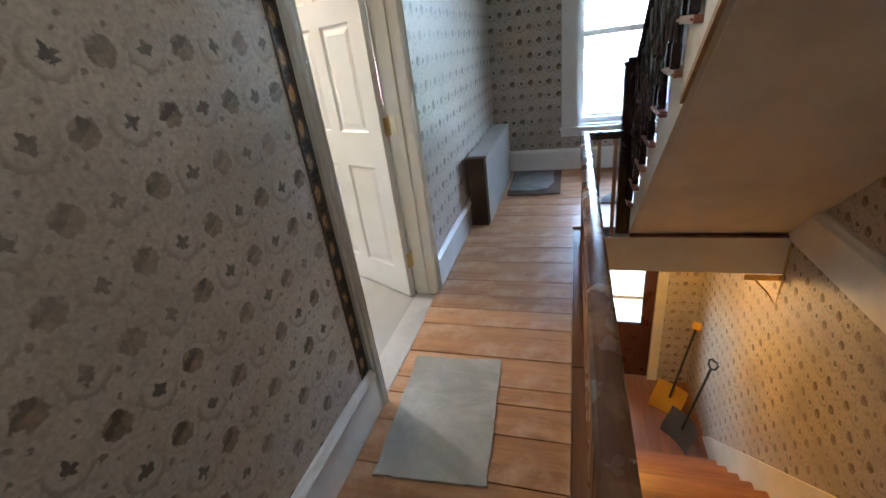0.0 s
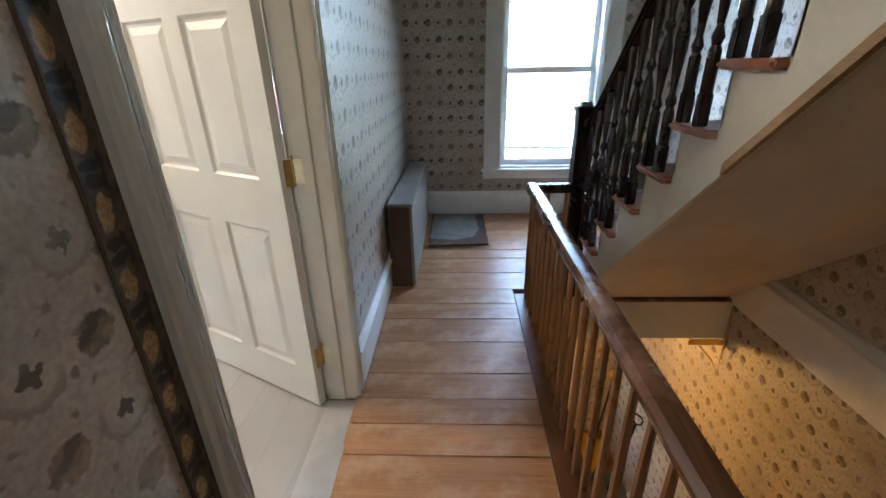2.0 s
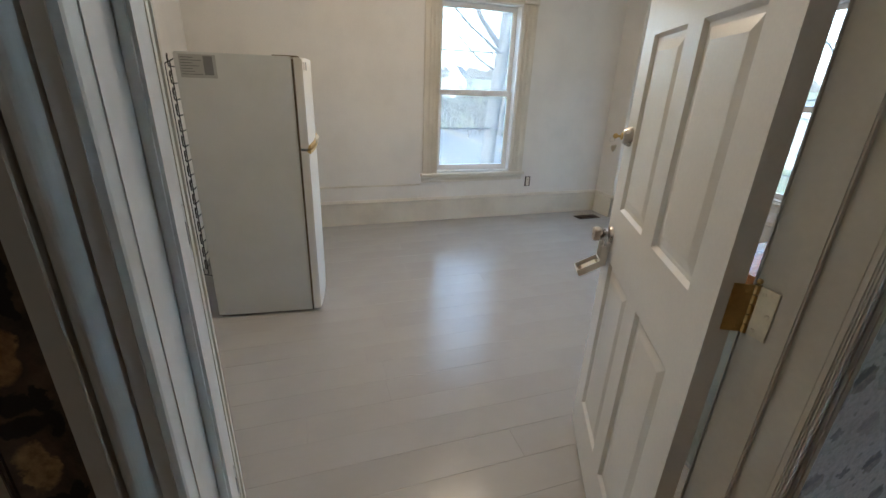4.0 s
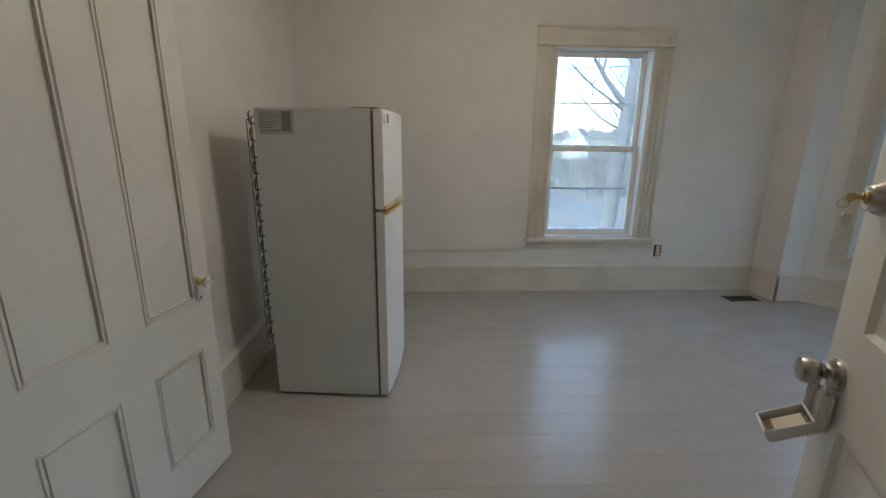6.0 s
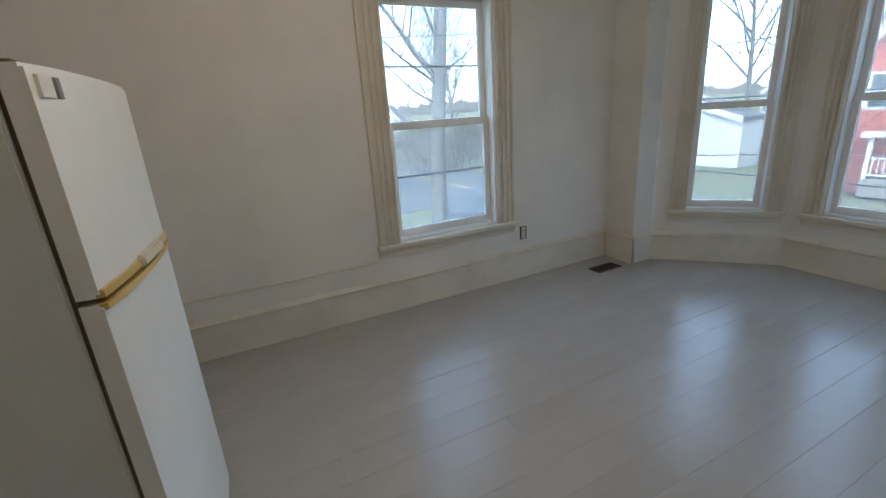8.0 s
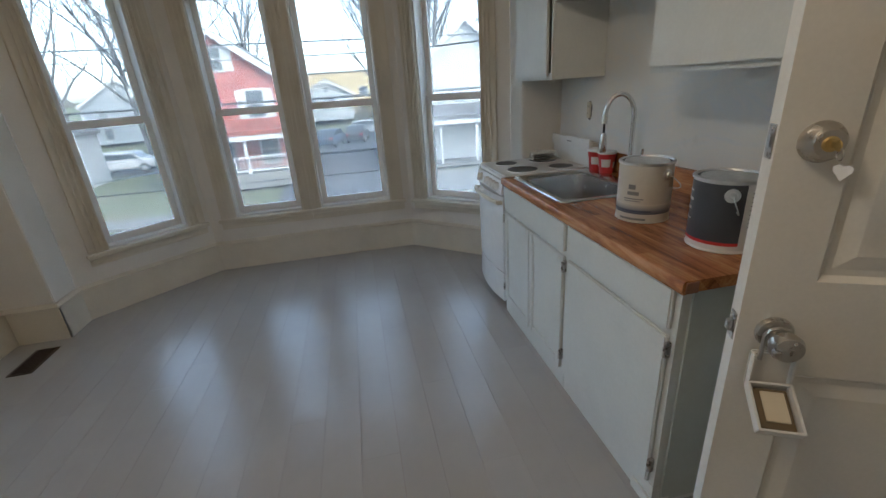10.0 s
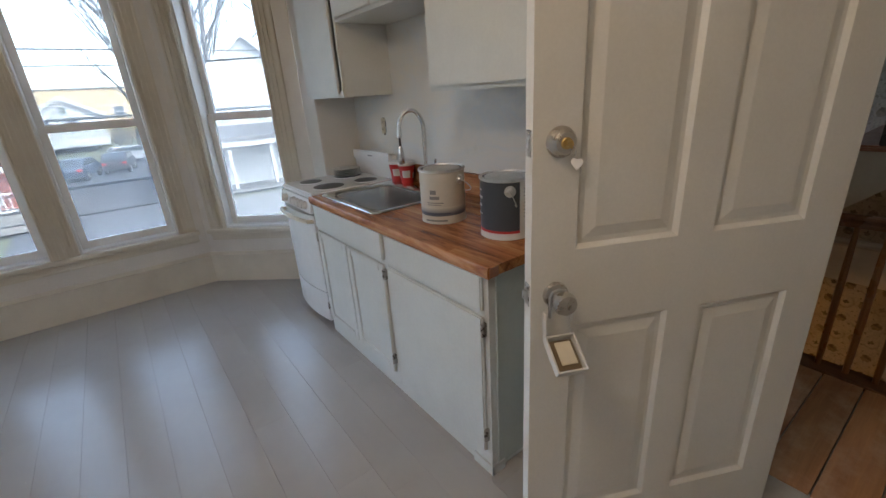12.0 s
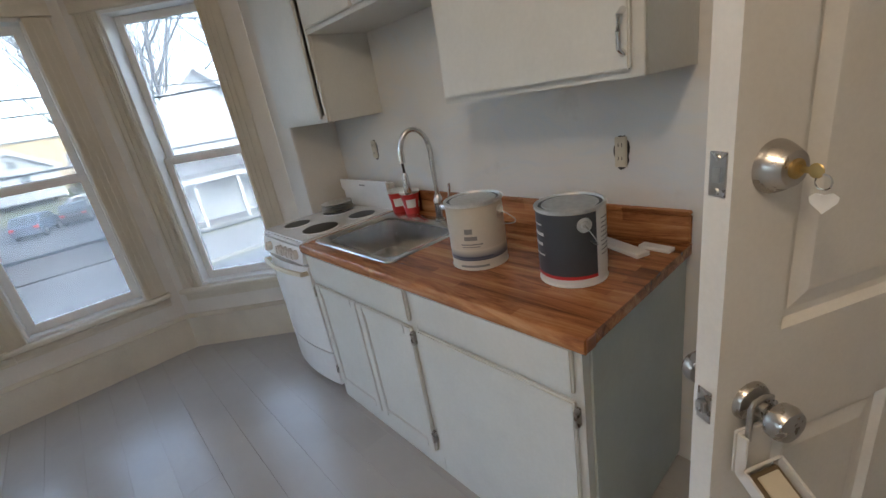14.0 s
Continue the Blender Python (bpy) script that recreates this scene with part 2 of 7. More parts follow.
TOPWOOD = make_block()
BARE = wood("bare wood strip", (0.26, 0.15, 0.07), (0.45, 0.28, 0.14), 1, 0.5)
STEEL = metal("brushed steel", (0.62, 0.61, 0.59), 0.28)
CHROME = metal("chrome", (0.80, 0.80, 0.80), 0.12)
NICKEL = metal("satin nickel", (0.56, 0.53, 0.49), 0.26)
BRASS = metal("brass", (0.66, 0.48, 0.20), 0.3)
PALE_BRASS = metal("pale worn brass", (0.80, 0.73, 0.57), 0.42)
TIN = metal("tin lid", (0.86, 0.86, 0.85), 0.34)
SINK_STEEL = metal("brushed sink steel", (0.70, 0.68, 0.65), 0.20)
ENAMEL = paint("white appliance enamel", (0.80, 0.80, 0.79), 0.22, 0.02, 20, 0.02)
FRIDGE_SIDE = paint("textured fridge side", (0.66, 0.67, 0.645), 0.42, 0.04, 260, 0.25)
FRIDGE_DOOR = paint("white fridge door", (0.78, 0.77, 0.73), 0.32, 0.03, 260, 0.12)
YELLOWED = paint("yellowed plastic", (0.62, 0.44, 0.13), 0.4, 0.1)
BEIGE = paint("beige plastic", (0.66, 0.60, 0.47), 0.4, 0.06)
BLACK = paint("black plastic", (0.02, 0.02, 0.021), 0.4, 0.05)
DARKGREY = paint("dark grey label", (0.055, 0.06, 0.07), 0.35, 0.04)
WHITE_LABEL = paint("off-white label", (0.74, 0.73, 0.70), 0.4, 0.03)
RED = paint("red print", (0.52, 0.03, 0.03), 0.4, 0.05)
INK = paint("grey ink", (0.22, 0.22, 0.22), 0.6, 0.05)
NAVY = paint("navy print", (0.06, 0.075, 0.12), 0.4, 0.04)
GASKET = paint("brown gasket", (0.16, 0.12, 0.07), 0.6, 0.1)
YELLOW = paint("yellow plastic", (0.72, 0.40, 0.02), 0.35, 0.06)
SHOVEL_GREY = paint("grey plastic blade", (0.16, 0.17, 0.19), 0.4, 0.1)
PANEL_GREY = paint("grey-brown cover paint", (0.30, 0.275, 0.25), 0.42, 0.1, 40, 0.1)
PANEL_END = paint("brown cover end", (0.11, 0.07, 0.05), 0.5, 0.14, 40, 0.12)


def make_floor_paint():
    m = Mat("grey floor paint", (0.40, 0.38, 0.36), 0.2)
    slow, fine = m.noise(1.7, 6, 0.62), m.noise(24, 5, 0.65, m.scaled(1, 0.12, 1))
    c = m.ramp(slow, (0.3, (0.41, 0.402, 0.390)), (0.55, (0.445, 0.437, 0.425)), (0.8, (0.47, 0.462, 0.448)))
    c = m.mix(0.04, c, m.ramp(fine, (0.35, 0.6), (0.6, 1.0)), "MULTIPLY")
    tone = m.node("ShaderNodeHueSaturation", Color=c, Value=m.math("MULTIPLY_ADD", m.random(), 0.018, 0.991))
    m.set("Base Color", tone.outputs["Color"])
    m.set("Roughness", m.math("MULTIPLY_ADD", fine, 0.05, m.math("MULTIPLY_ADD", slow, 0.14, 0.15)))
    m.set("Specular IOR Level", 0.85)
    m.bump(slow, 0.10, 0.006)
    return m.m


def make_carpet(name, a, b, scale=160.0):
    m = Mat(name, a, 0.95)
    f, s = m.noise(scale, 4, 0.7), m.noise(5, 5, 0.65)
    c = m.mix(0.5, m.ramp(f, (0.3, a), (0.7, b)), m.ramp(s, (0.3, a), (0.7, b)))
    stain = m.ramp(m.noise(2.6, 6, 0.7, None, 0.8), (0.36, 0.55), (0.56, 1.0))
    m.set("Base Color", m.mix(0.6, c, stain, "MULTIPLY"))
    m.set("Specular IOR Level", 0.15)
    m.bump(f, 0.7, 0.01)
    return m.m


def make_border():
    """A printed dado border left bare beside the casing: ochre blocks between pairs of black leaves on brown."""
    m = Mat("printed wallpaper border", (0.2, 0.15, 0.1), 0.6)
    sep = m.node("ShaderNodeSeparateXYZ", Vector=m.coords())
    n1, n2 = m.noise(34, 4, 0.65), m.noise(120, 3, 0.6)
    wob = m.math("MULTIPLY_ADD", n1, 0.03, -0.015)
    u = m.math("ADD", m.math("SUBTRACT", sep.outputs[1], DOOR_S - 0.125), wob)
    p = m.math("MULTIPLY", m.math("SUBTRACT", m.math("FRACT", m.math("ADD", m.math("DIVIDE", m.math("SUBTRACT", m.math("ADD", sep.outputs[2], wob), 1.274), 0.1085), 0.5)), 0.5), 0.1085)

    def leaf(cu, cz, ru, rz):
        a = m.math("DIVIDE", m.math("SUBTRACT", u, cu), ru)
        b = m.math("DIVIDE", m.math("SUBTRACT", m.math("ABSOLUTE", p), cz), rz)
        r = m.math("ADD", m.math("MULTIPLY", a, a), m.math("MULTIPLY", b, b))
        return m.node("ShaderNodeMapRange", Value=r, From_Min=1.15, From_Max=0.75, To_Min=0.0, To_Max=1.0).outputs["Result"]

    block = leaf(0.021, 0.0, 0.014, 0.026)
    leaves = m.math("MAXIMUM", leaf(0.021, 0.043, 0.017, 0.010), leaf(0.040, 0.040, 0.006, 0.016))
    base = m.ramp(n1, (0.35, (0.03, 0.022, 0.016)), (0.55, (0.075, 0.052, 0.034)), (0.72, (0.13, 0.09, 0.055)))
    ochre = m.ramp(n2, (0.35, (0.20, 0.115, 0.045)), (0.65, (0.40, 0.25, 0.11)))
    col = m.mix(block, base, ochre)
    col = m.mix(m.math("MULTIPLY", leaves, 0.95), col, (0.008, 0.007, 0.006))
    m.set("Base Color", col)
    m.bump(n1, 0.35, 0.004)
    return m.m


def make_glass(name, tint, haze):
    """Old glass tinted to dim the view out; its veil scatters daylight as added haze."""
    m = Mat(name, tint, 0.02)
    m.set("Transmission Weight", 1.0)
    m.set("IOR", 1.05)
    veil = m.node("ShaderNodeBsdfTranslucent", Color=(0.90, 0.94, 0.97, 1))
    mx = m.t.nodes.new("ShaderNodeMixShader")
    patch = m.ramp(m.noise(2.5, 5, 0.65), (0.3, haze * 0.6), (0.7, haze * 1.4))
    m.t.links.new(patch, mx.inputs[0])
    m.t.links.new(m.b.outputs[0], mx.inputs[1])
    m.t.links.new(veil.outputs[0], mx.inputs[2])
    m.t.links.new(mx.outputs[0], m.t.nodes["Material Output"].inputs["Surface"])
    return m.m


def make_crystal():
    m = Mat("cut glass", (0.9, 0.9, 0.9), 0.05)
    m.set("Transmission Weight", 0.7)
    return m.m


def make_patched():
    """White wall paint over uneven skim coat: bluish filler shows through in swept patches."""
    m = Mat("patched white plaster", (0.76, 0.74, 0.70), 0.5)
    slow, sweep, fine = m.noise(1.4, 5, 0.6), m.noise(3.6, 6, 0.7, m.scaled(1, 0.6, 1.3), 1.6), m.noise(90, 3, 0.6)
    base = m.ramp(slow, (0.3, (0.71, 0.69, 0.65)), (0.7, (0.78, 0.76, 0.72)))
    base = m.mix(m.ramp(sweep, (0.46, 0.0), (0.64, 0.75)), base, (0.68, 0.71, 0.73))
    base = m.mix(m.ramp(m.noise(5.5, 5, 0.65), (0.60, 0.0), (0.74, 0.5)), base, (0.60, 0.575, 0.53))
    m.set("Base Color", base)
    m.set("Roughness", m.math("MULTIPLY_ADD", sweep, 0.3, 0.32))
    m.bump(m.mix(0.6, fine, sweep), 0.12, 0.006)
    return m.m


PATCHED = make_patched()
GREYFLOOR = make_floor_paint()
MAT_GREY = make_carpet("worn grey carpet", (0.42, 0.405, 0.36), (0.66, 0.64, 0.58))
MAT_BROWN = make_carpet("brown doormat", (0.07, 0.048, 0.037), (0.22, 0.15, 0.115))
MAT_SLATE = make_carpet("grey underlay", (0.19, 0.185, 0.175), (0.32, 0.31, 0.295))
GLASS = make_glass("window glass", (0.225, 0.243, 0.254), 0.05)
GLASS_HALL = make_glass("hall window glass", (0.60, 0.64, 0.67), 0.02)
GLASS_LOW = make_glass("window glass behind a screen", (0.20, 0.217, 0.228), 0.045)
STORM = paint("grey aluminium", (0.28, 0.33, 0.38), 0.4, 0.05)
CRYSTAL = make_crystal()


# ------------------------------------------------------------------ mesh helpers
def box(bm, x0, y0, z0, x1, y1, z1, bevel=0.0, m=None):
    a = bmesh.ops.create_cube(bm, size=1.0)
    vs = a["verts"]
    for v in vs:
        v.co = Vector(((x0 + x1) / 2 + v.co.x * (x1 - x0), (y0 + y1) / 2 + v.co.y * (y1 - y0), (z0 + z1) / 2 + v.co.z * (z1 - z0)))
    if bevel:
        es = list({e for v in vs for e in v.link_edges})
        r = bmesh.ops.bevel(bm, geom=es, offset=bevel, segments=2, affect="EDGES", clamp_overlap=True)
        vs = list({v for f in r["faces"] for v in f.verts} | {v for v in vs if v.is_valid})
    if m is not None:
        bmesh.ops.transform(bm, matrix=m, verts=vs)
    return vs


def lathe(bm, profile, seg=20, m=None):
    """Turns (radius, height) pairs about z."""
    rings = []
    for r, z in profile:
        rings.append([bm.verts.new((r * math.cos(2 * math.pi * i / seg), r * math.sin(2 * math.pi * i / seg), z)) for i in range(seg)])
    for a, b in zip(rings, rings[1:]):
        for i in range(seg):
            j = (i + 1) % seg
            bm.faces.new((a[i], a[j], b[j], b[i]))
    bm.faces.new(list(reversed(rings[0])))
    bm.faces.new(rings[-1])
    vs = [v for r in rings for v in r]
    if m is not None:
        bmesh.ops.transform(bm, matrix=m, verts=vs)
    return vs


def rod(bm, a, b, r, seg=10, r2=None):
    a, b = Vector(a), Vector(b)
    d = b - a
    m = Matrix.Translation(a) @ d.to_track_quat("Z", "Y").to_matrix().to_4x4()
    return lathe(bm, [(r, 0), (r if r2 is None else r2, d.length)], seg, m)


def tube(bm, pts, r, seg=10):
    """A round bar along a line of points."""
    pts = [Vector(p) for p in pts]
    rings = []
    up = Vector((0.31, 0.17, 0.93))
    for i, p in enumerate(pts):
        d = (pts[min(i + 1, len(pts) - 1)] - pts[max(i - 1, 0)]).normalized()
        s = d.cross(up)
        if s.length < 0.05:
            s = d.cross(Vector((1, 0, 0)))
        s.normalize()
        w = s.cross(d)
        rr = r[i] if isinstance(r, (list, tuple)) else r
        rings.append([bm.verts.new(p + (s * math.cos(2 * math.pi * k / seg) + w * math.sin(2 * math.pi * k / seg)) * rr) for k in range(seg)])
    for a, b in zip(rings, rings[1:]):
        for k in range(seg):
            j = (k + 1) % seg
            bm.faces.new((a[k], a[j], b[j], b[k]))
    bm.faces.new(list(reversed(rings[0])))
    bm.faces.new(rings[-1])


def prism(bm, outline, a, b, axis=0, m=None):
    """Extrudes a closed outline of (p, q) from a to b along an axis; p, q are the other two axes in order."""
    def at(p, q, t):
        c = [p, q]
        c.insert(axis, t)
        return c
    lo = [bm.verts.new(at(p, q, a)) for p, q in outline]
    hi = [bm.verts.new(at(p, q, b)) for p, q in outline]
    n = len(outline)
    for i in range(n):
        j = (i + 1) % n
        bm.faces.new((lo[i], lo[j], hi[j], hi[i]))
    bm.faces.new(list(reversed(lo)))
    bm.faces.new(hi)
    vs = lo + hi
    if m is not None:
        bmesh.ops.transform(bm, matrix=m, verts=vs)
    return vs


def obj(name, bm, material, smooth=False, m=None):
    bmesh.ops.recalc_face_normals(bm, faces=bm.faces[:])
    me = bpy.data.meshes.new(name)
    if smooth:
        for f in bm.faces:
            f.smooth = True
    bm.to_mesh(me)
    bm.free()
    if smooth:
        me.set_sharp_from_angle(angle=radians(35))
    for mt in material if isinstance(material, (list, tuple)) else (material,):
        me.materials.append(mt)
    ob = new(name, me)
    if m is not None:
        ob.matrix_world = m
    return ob


def part(name, bm, material, parent, label="", smooth=False, m=None):
    """One mesh under a thing or a part, in its parent's space."""
    ob = obj(name, bm, material, smooth)
    ob.parent = parent
    if m is not None:
        ob.matrix_local = m
    if label:
        ob["label"] = label
    return ob


def climb(bm):
    """Lifts a mesh with the slope of the hall floor."""
    for v in bm.verts:
        v.co.z += hall_level(v.co.y)


def bx(*a, **k):
    bm = bmesh.new()
    box(bm, *a, **k)
    return bm


def thing(name, m, label, category, group="", kind=""):
    ob = new(name)
    ob.matrix_world = m
    ob.empty_display_size = 0.1
    return tagged(ob, label, category, group, kind)


def structure(name, bm, material, label, category, smooth=False):
    return tagged(obj(name, bm, material, smooth), label, category, kind="structure")


def wall_frame(x, y, ux, uy):
    """Local frame of a wall: u along it, then outwards through it, then up. The inner face is at depth 0."""
    u = Vector((ux, uy, 0)).normalized()
    d = Vector((-u.y, u.x, 0))
    return Matrix(((u.x, d.x, 0, x), (u.y, d.y, 0, y), (0, 0, 1, 0), (0, 0, 0, 1)))


def wall(bm, m, u0, u1, z0, z1, thick, holes=()):
    """A slab with rectangular holes (u0, u1, z0, z1) right through it. Returns the faces of the inner side."""
    us = sorted({u0, u1, *[h[0] for h in holes], *[h[1] for h in holes]})
    zs = sorted({z0, z1, *[h[2] for h in holes], *[h[3] for h in holes]})

    def solid(i, j):
        if not (0 <= i < len(us) - 1 and 0 <= j < len(zs) - 1):
            return False
        cu, cz = (us[i] + us[i + 1]) / 2, (zs[j] + zs[j + 1]) / 2
        return not any(h[0] < cu < h[1] and h[2] < cz < h[3] for h in holes)

    cache = {}

    def vert(i, j, k):
        if (i, j, k) not in cache:
            cache[i, j, k] = bm.verts.new(m @ Vector((us[i], thick * k, zs[j])))
        return cache[i, j, k]

    for i in range(len(us) - 1):
        for j in range(len(zs) - 1):
            if not solid(i, j):
                continue
            bm.faces.new((vert(i, j, 0), vert(i + 1, j, 0), vert(i + 1, j + 1, 0), vert(i, j + 1, 0)))
            bm.faces.new((vert(i, j, 1), vert(i, j + 1, 1), vert(i + 1, j + 1, 1), vert(i + 1, j, 1)))
            for di, dj, a, b in ((-1, 0, (i, j), (i, j + 1)), (1, 0, (i + 1, j), (i + 1, j + 1)), (0, -1, (i, j), (i + 1, j)), (0, 1, (i, j + 1), (i + 1, j + 1))):
                if not solid(i + di, j + dj):
                    bm.faces.new((vert(*a, 0), vert(*b, 0), vert(*b, 1), vert(*a, 1)))


# ------------------------------------------------------------------ the plan, in metres
def hall_level(y):
    """The old hall floor climbs a little towards its north end."""
    return max(0.0, 0.021 * (y - 3.6))


HALL_W, HALL_E, HALL_N, HALL_S = -1.61, 0.70, 6.76, 0.3       # inner faces of the hall
ROOM_E, ROOM_W, ROOM_S = -1.745, -5.655, 2.57                   # inner faces of the kitchen
DOOR_S, DOOR_N, DOOR_H = 3.28, 4.20, 2.06                      # the doorway between them
WELL_W, WELL_N, WELL_S = -0.66, 5.16, 2.45                     # stairwell opening
CEILING, GROUND, YARD = 2.75, -2.87, -3.35
BAY_A, BAY_B, BAY_C, BAY_D = (-5.335, 7.16), (-4.58, 7.85), (-2.80, 7.85), (-2.045, 7.16)
COLUMN_S = 6.92

F_WEST = wall_frame(ROOM_W, 0, 0, 1)
F_SOUTH = wall_frame(0, ROOM_S, -1, 0)
F_HALLN = wall_frame(0, HALL_N, 1, 0)
F_BAY_L = wall_frame(*BAY_A, BAY_B[0] - BAY_A[0], BAY_B[1] - BAY_A[1])
F_BAY_M = wall_frame(*BAY_B, 1, 0)
F_BAY_R = wall_frame(*BAY_C, BAY_D[0] - BAY_C[0], BAY_D[1] - BAY_C[1])
BAY_SIDE = math.hypot(BAY_B[0] - BAY_A[0], BAY_B[1] - BAY_A[1])
BAY_MID = BAY_C[0] - BAY_B[0]

# window openings as (frame, u0, u1, z0, z1, meeting height); the opening takes the sash
SASH_W = 0.045
WINDOWS = {
    "west": (F_WEST, 4.79, 5.675, 0.53, 2.22, 1.365),
    "bay_1": (F_BAY_L, 0.255, 0.845, 0.47, 2.24, 1.35),
    "bay_2": (F_BAY_M, 0.22, 0.80, 0.47, 2.24, 1.35),
    "bay_3": (F_BAY_M, 0.957, 1.595, 0.47, 2.24, 1.35),
    "bay_4": (F_BAY_R, 0.195, 0.795, 0.47, 2.24, 1.35),
    "hall": (F_HALLN, -0.73, 0.14, 0.52, 2.28, 1.40),
}


def hole(k):
    return WINDOWS[k][1:5]


def structure_walls():
    bm = bmesh.new()
    wall(bm, F_WEST, ROOM_S - 0.15, COLUMN_S, 0, CEILING, 0.17, [hole("west")])
    structure("wall_west", bm, PLASTER, "white painted plaster wall with one tall window", "wall")
    bm = bmesh.new()
    wall(bm, F_SOUTH, -ROOM_E, -ROOM_W, 0, CEILING, 0.14)
    structure("wall_south", bm, PLASTER, "plain white plaster wall behind the fridge", "wall")
    bm = bmesh.new()
    box(bm, ROOM_W - 0.17, COLUMN_S, 0, BAY_A[0], BAY_A[1], CEILING, 0.006)
    structure("wall_pier_west", bm, PLASTER, "white plaster pier where the bay begins", "wall")
    bm = bmesh.new()
    box(bm, BAY_D[0], COLUMN_S, 0, HALL_W - 0.02, BAY_D[1], CEILING, 0.006)
    structure("wall_pier_east", bm, PLASTER, "white plaster pier beside the stove", "wall")
    for name, f, length, holes in (("wall_bay_west", F_BAY_L, BAY_SIDE, ["bay_1"]), ("wall_bay_north", F_BAY_M, BAY_MID, ["bay_2", "bay_3"]), ("wall_bay_east", F_BAY_R, BAY_SIDE, ["bay_4"])):
        bm = bmesh.new()
        wall(bm, f, 0, length, 0, CEILING, 0.16, [hole(k) for k in holes])
        structure(name, bm, PLASTER, "white painted wall of the window bay", "wall")
    # outer corners of the bay, closed by posts
    for i, (x, y) in enumerate((BAY_A, BAY_B, BAY_C, BAY_D)):
        s = -1 if i < 2 else 1
        bm = bmesh.new()
        lathe(bm, [(0.075, 0), (0.075, CEILING)], 8, Matrix.Translation((x + s * (0.10 if i in (0, 3) else 0.035), y + 0.09, 0)))
        structure("wall_bay_post", bm, PLASTER, "corner post of the window bay", "wall")

    # partition: papered towards the hall, white towards the kitchen
    mid = (HALL_W + ROOM_E) / 2
    bm = bmesh.new()
    f = wall_frame(HALL_W, 0, 0, 1)
    wall(bm, f, HALL_S, HALL_N, 0, CEILING, HALL_W - mid, [(DOOR_S, DOOR_N, -0.01, DOOR_H)])
    structure("wall_hall_west", bm, PAPER_X, "hall wall with aged floral wallpaper", "wall")
    bm = bmesh.new()
    f = wall_frame(mid - 0.001, 0, 0, 1)
    wall(bm, f, ROOM_S - 0.14, COLUMN_S, 0, CEILING, mid - ROOM_E - 0.001, [(DOOR_S, DOOR_N, -0.01, DOOR_H)])
    structure("wall_east", bm, PATCHED, "white patched plaster wall above the counter", "wall")
    bm = bmesh.new()
    wall(bm, F_HALLN, HALL_W - 0.06, HALL_E + 0.2, 0, 5.4, 0.2, [hole("hall")])
    structure("wall_hall_north", bm, PAPER_Y, "hall end wall with aged floral wallpaper", "wall")
    bm = bmesh.new()
    f = wall_frame(HALL_E, 0, 0, -1)
    wall(bm, f, -HALL_N, -HALL_S, GROUND, 5.4, 0.2)
    structure("wall_hall_east", bm, PAPER_X, "stairwell wall with floral wallpaper down two storeys", "wall")
    bm = bmesh.new()
    wall(bm, wall_frame(0, HALL_S, -1, 0), -HALL_E - 0.2, -HALL_W + 0.14, 0, 5.4, 0.15)
    structure("wall_hall_south", bm, PAPER_Y, "papered wall at the back of the hall", "wall")
    bm = bmesh.new()
    box(bm, -0.36, HALL_S, CEILING + 0.16, -0.24, HALL_N, 5.4)
    structure("wall_upper_stair", bm, PAPER_X, "papered wall of the floor above", "wall")


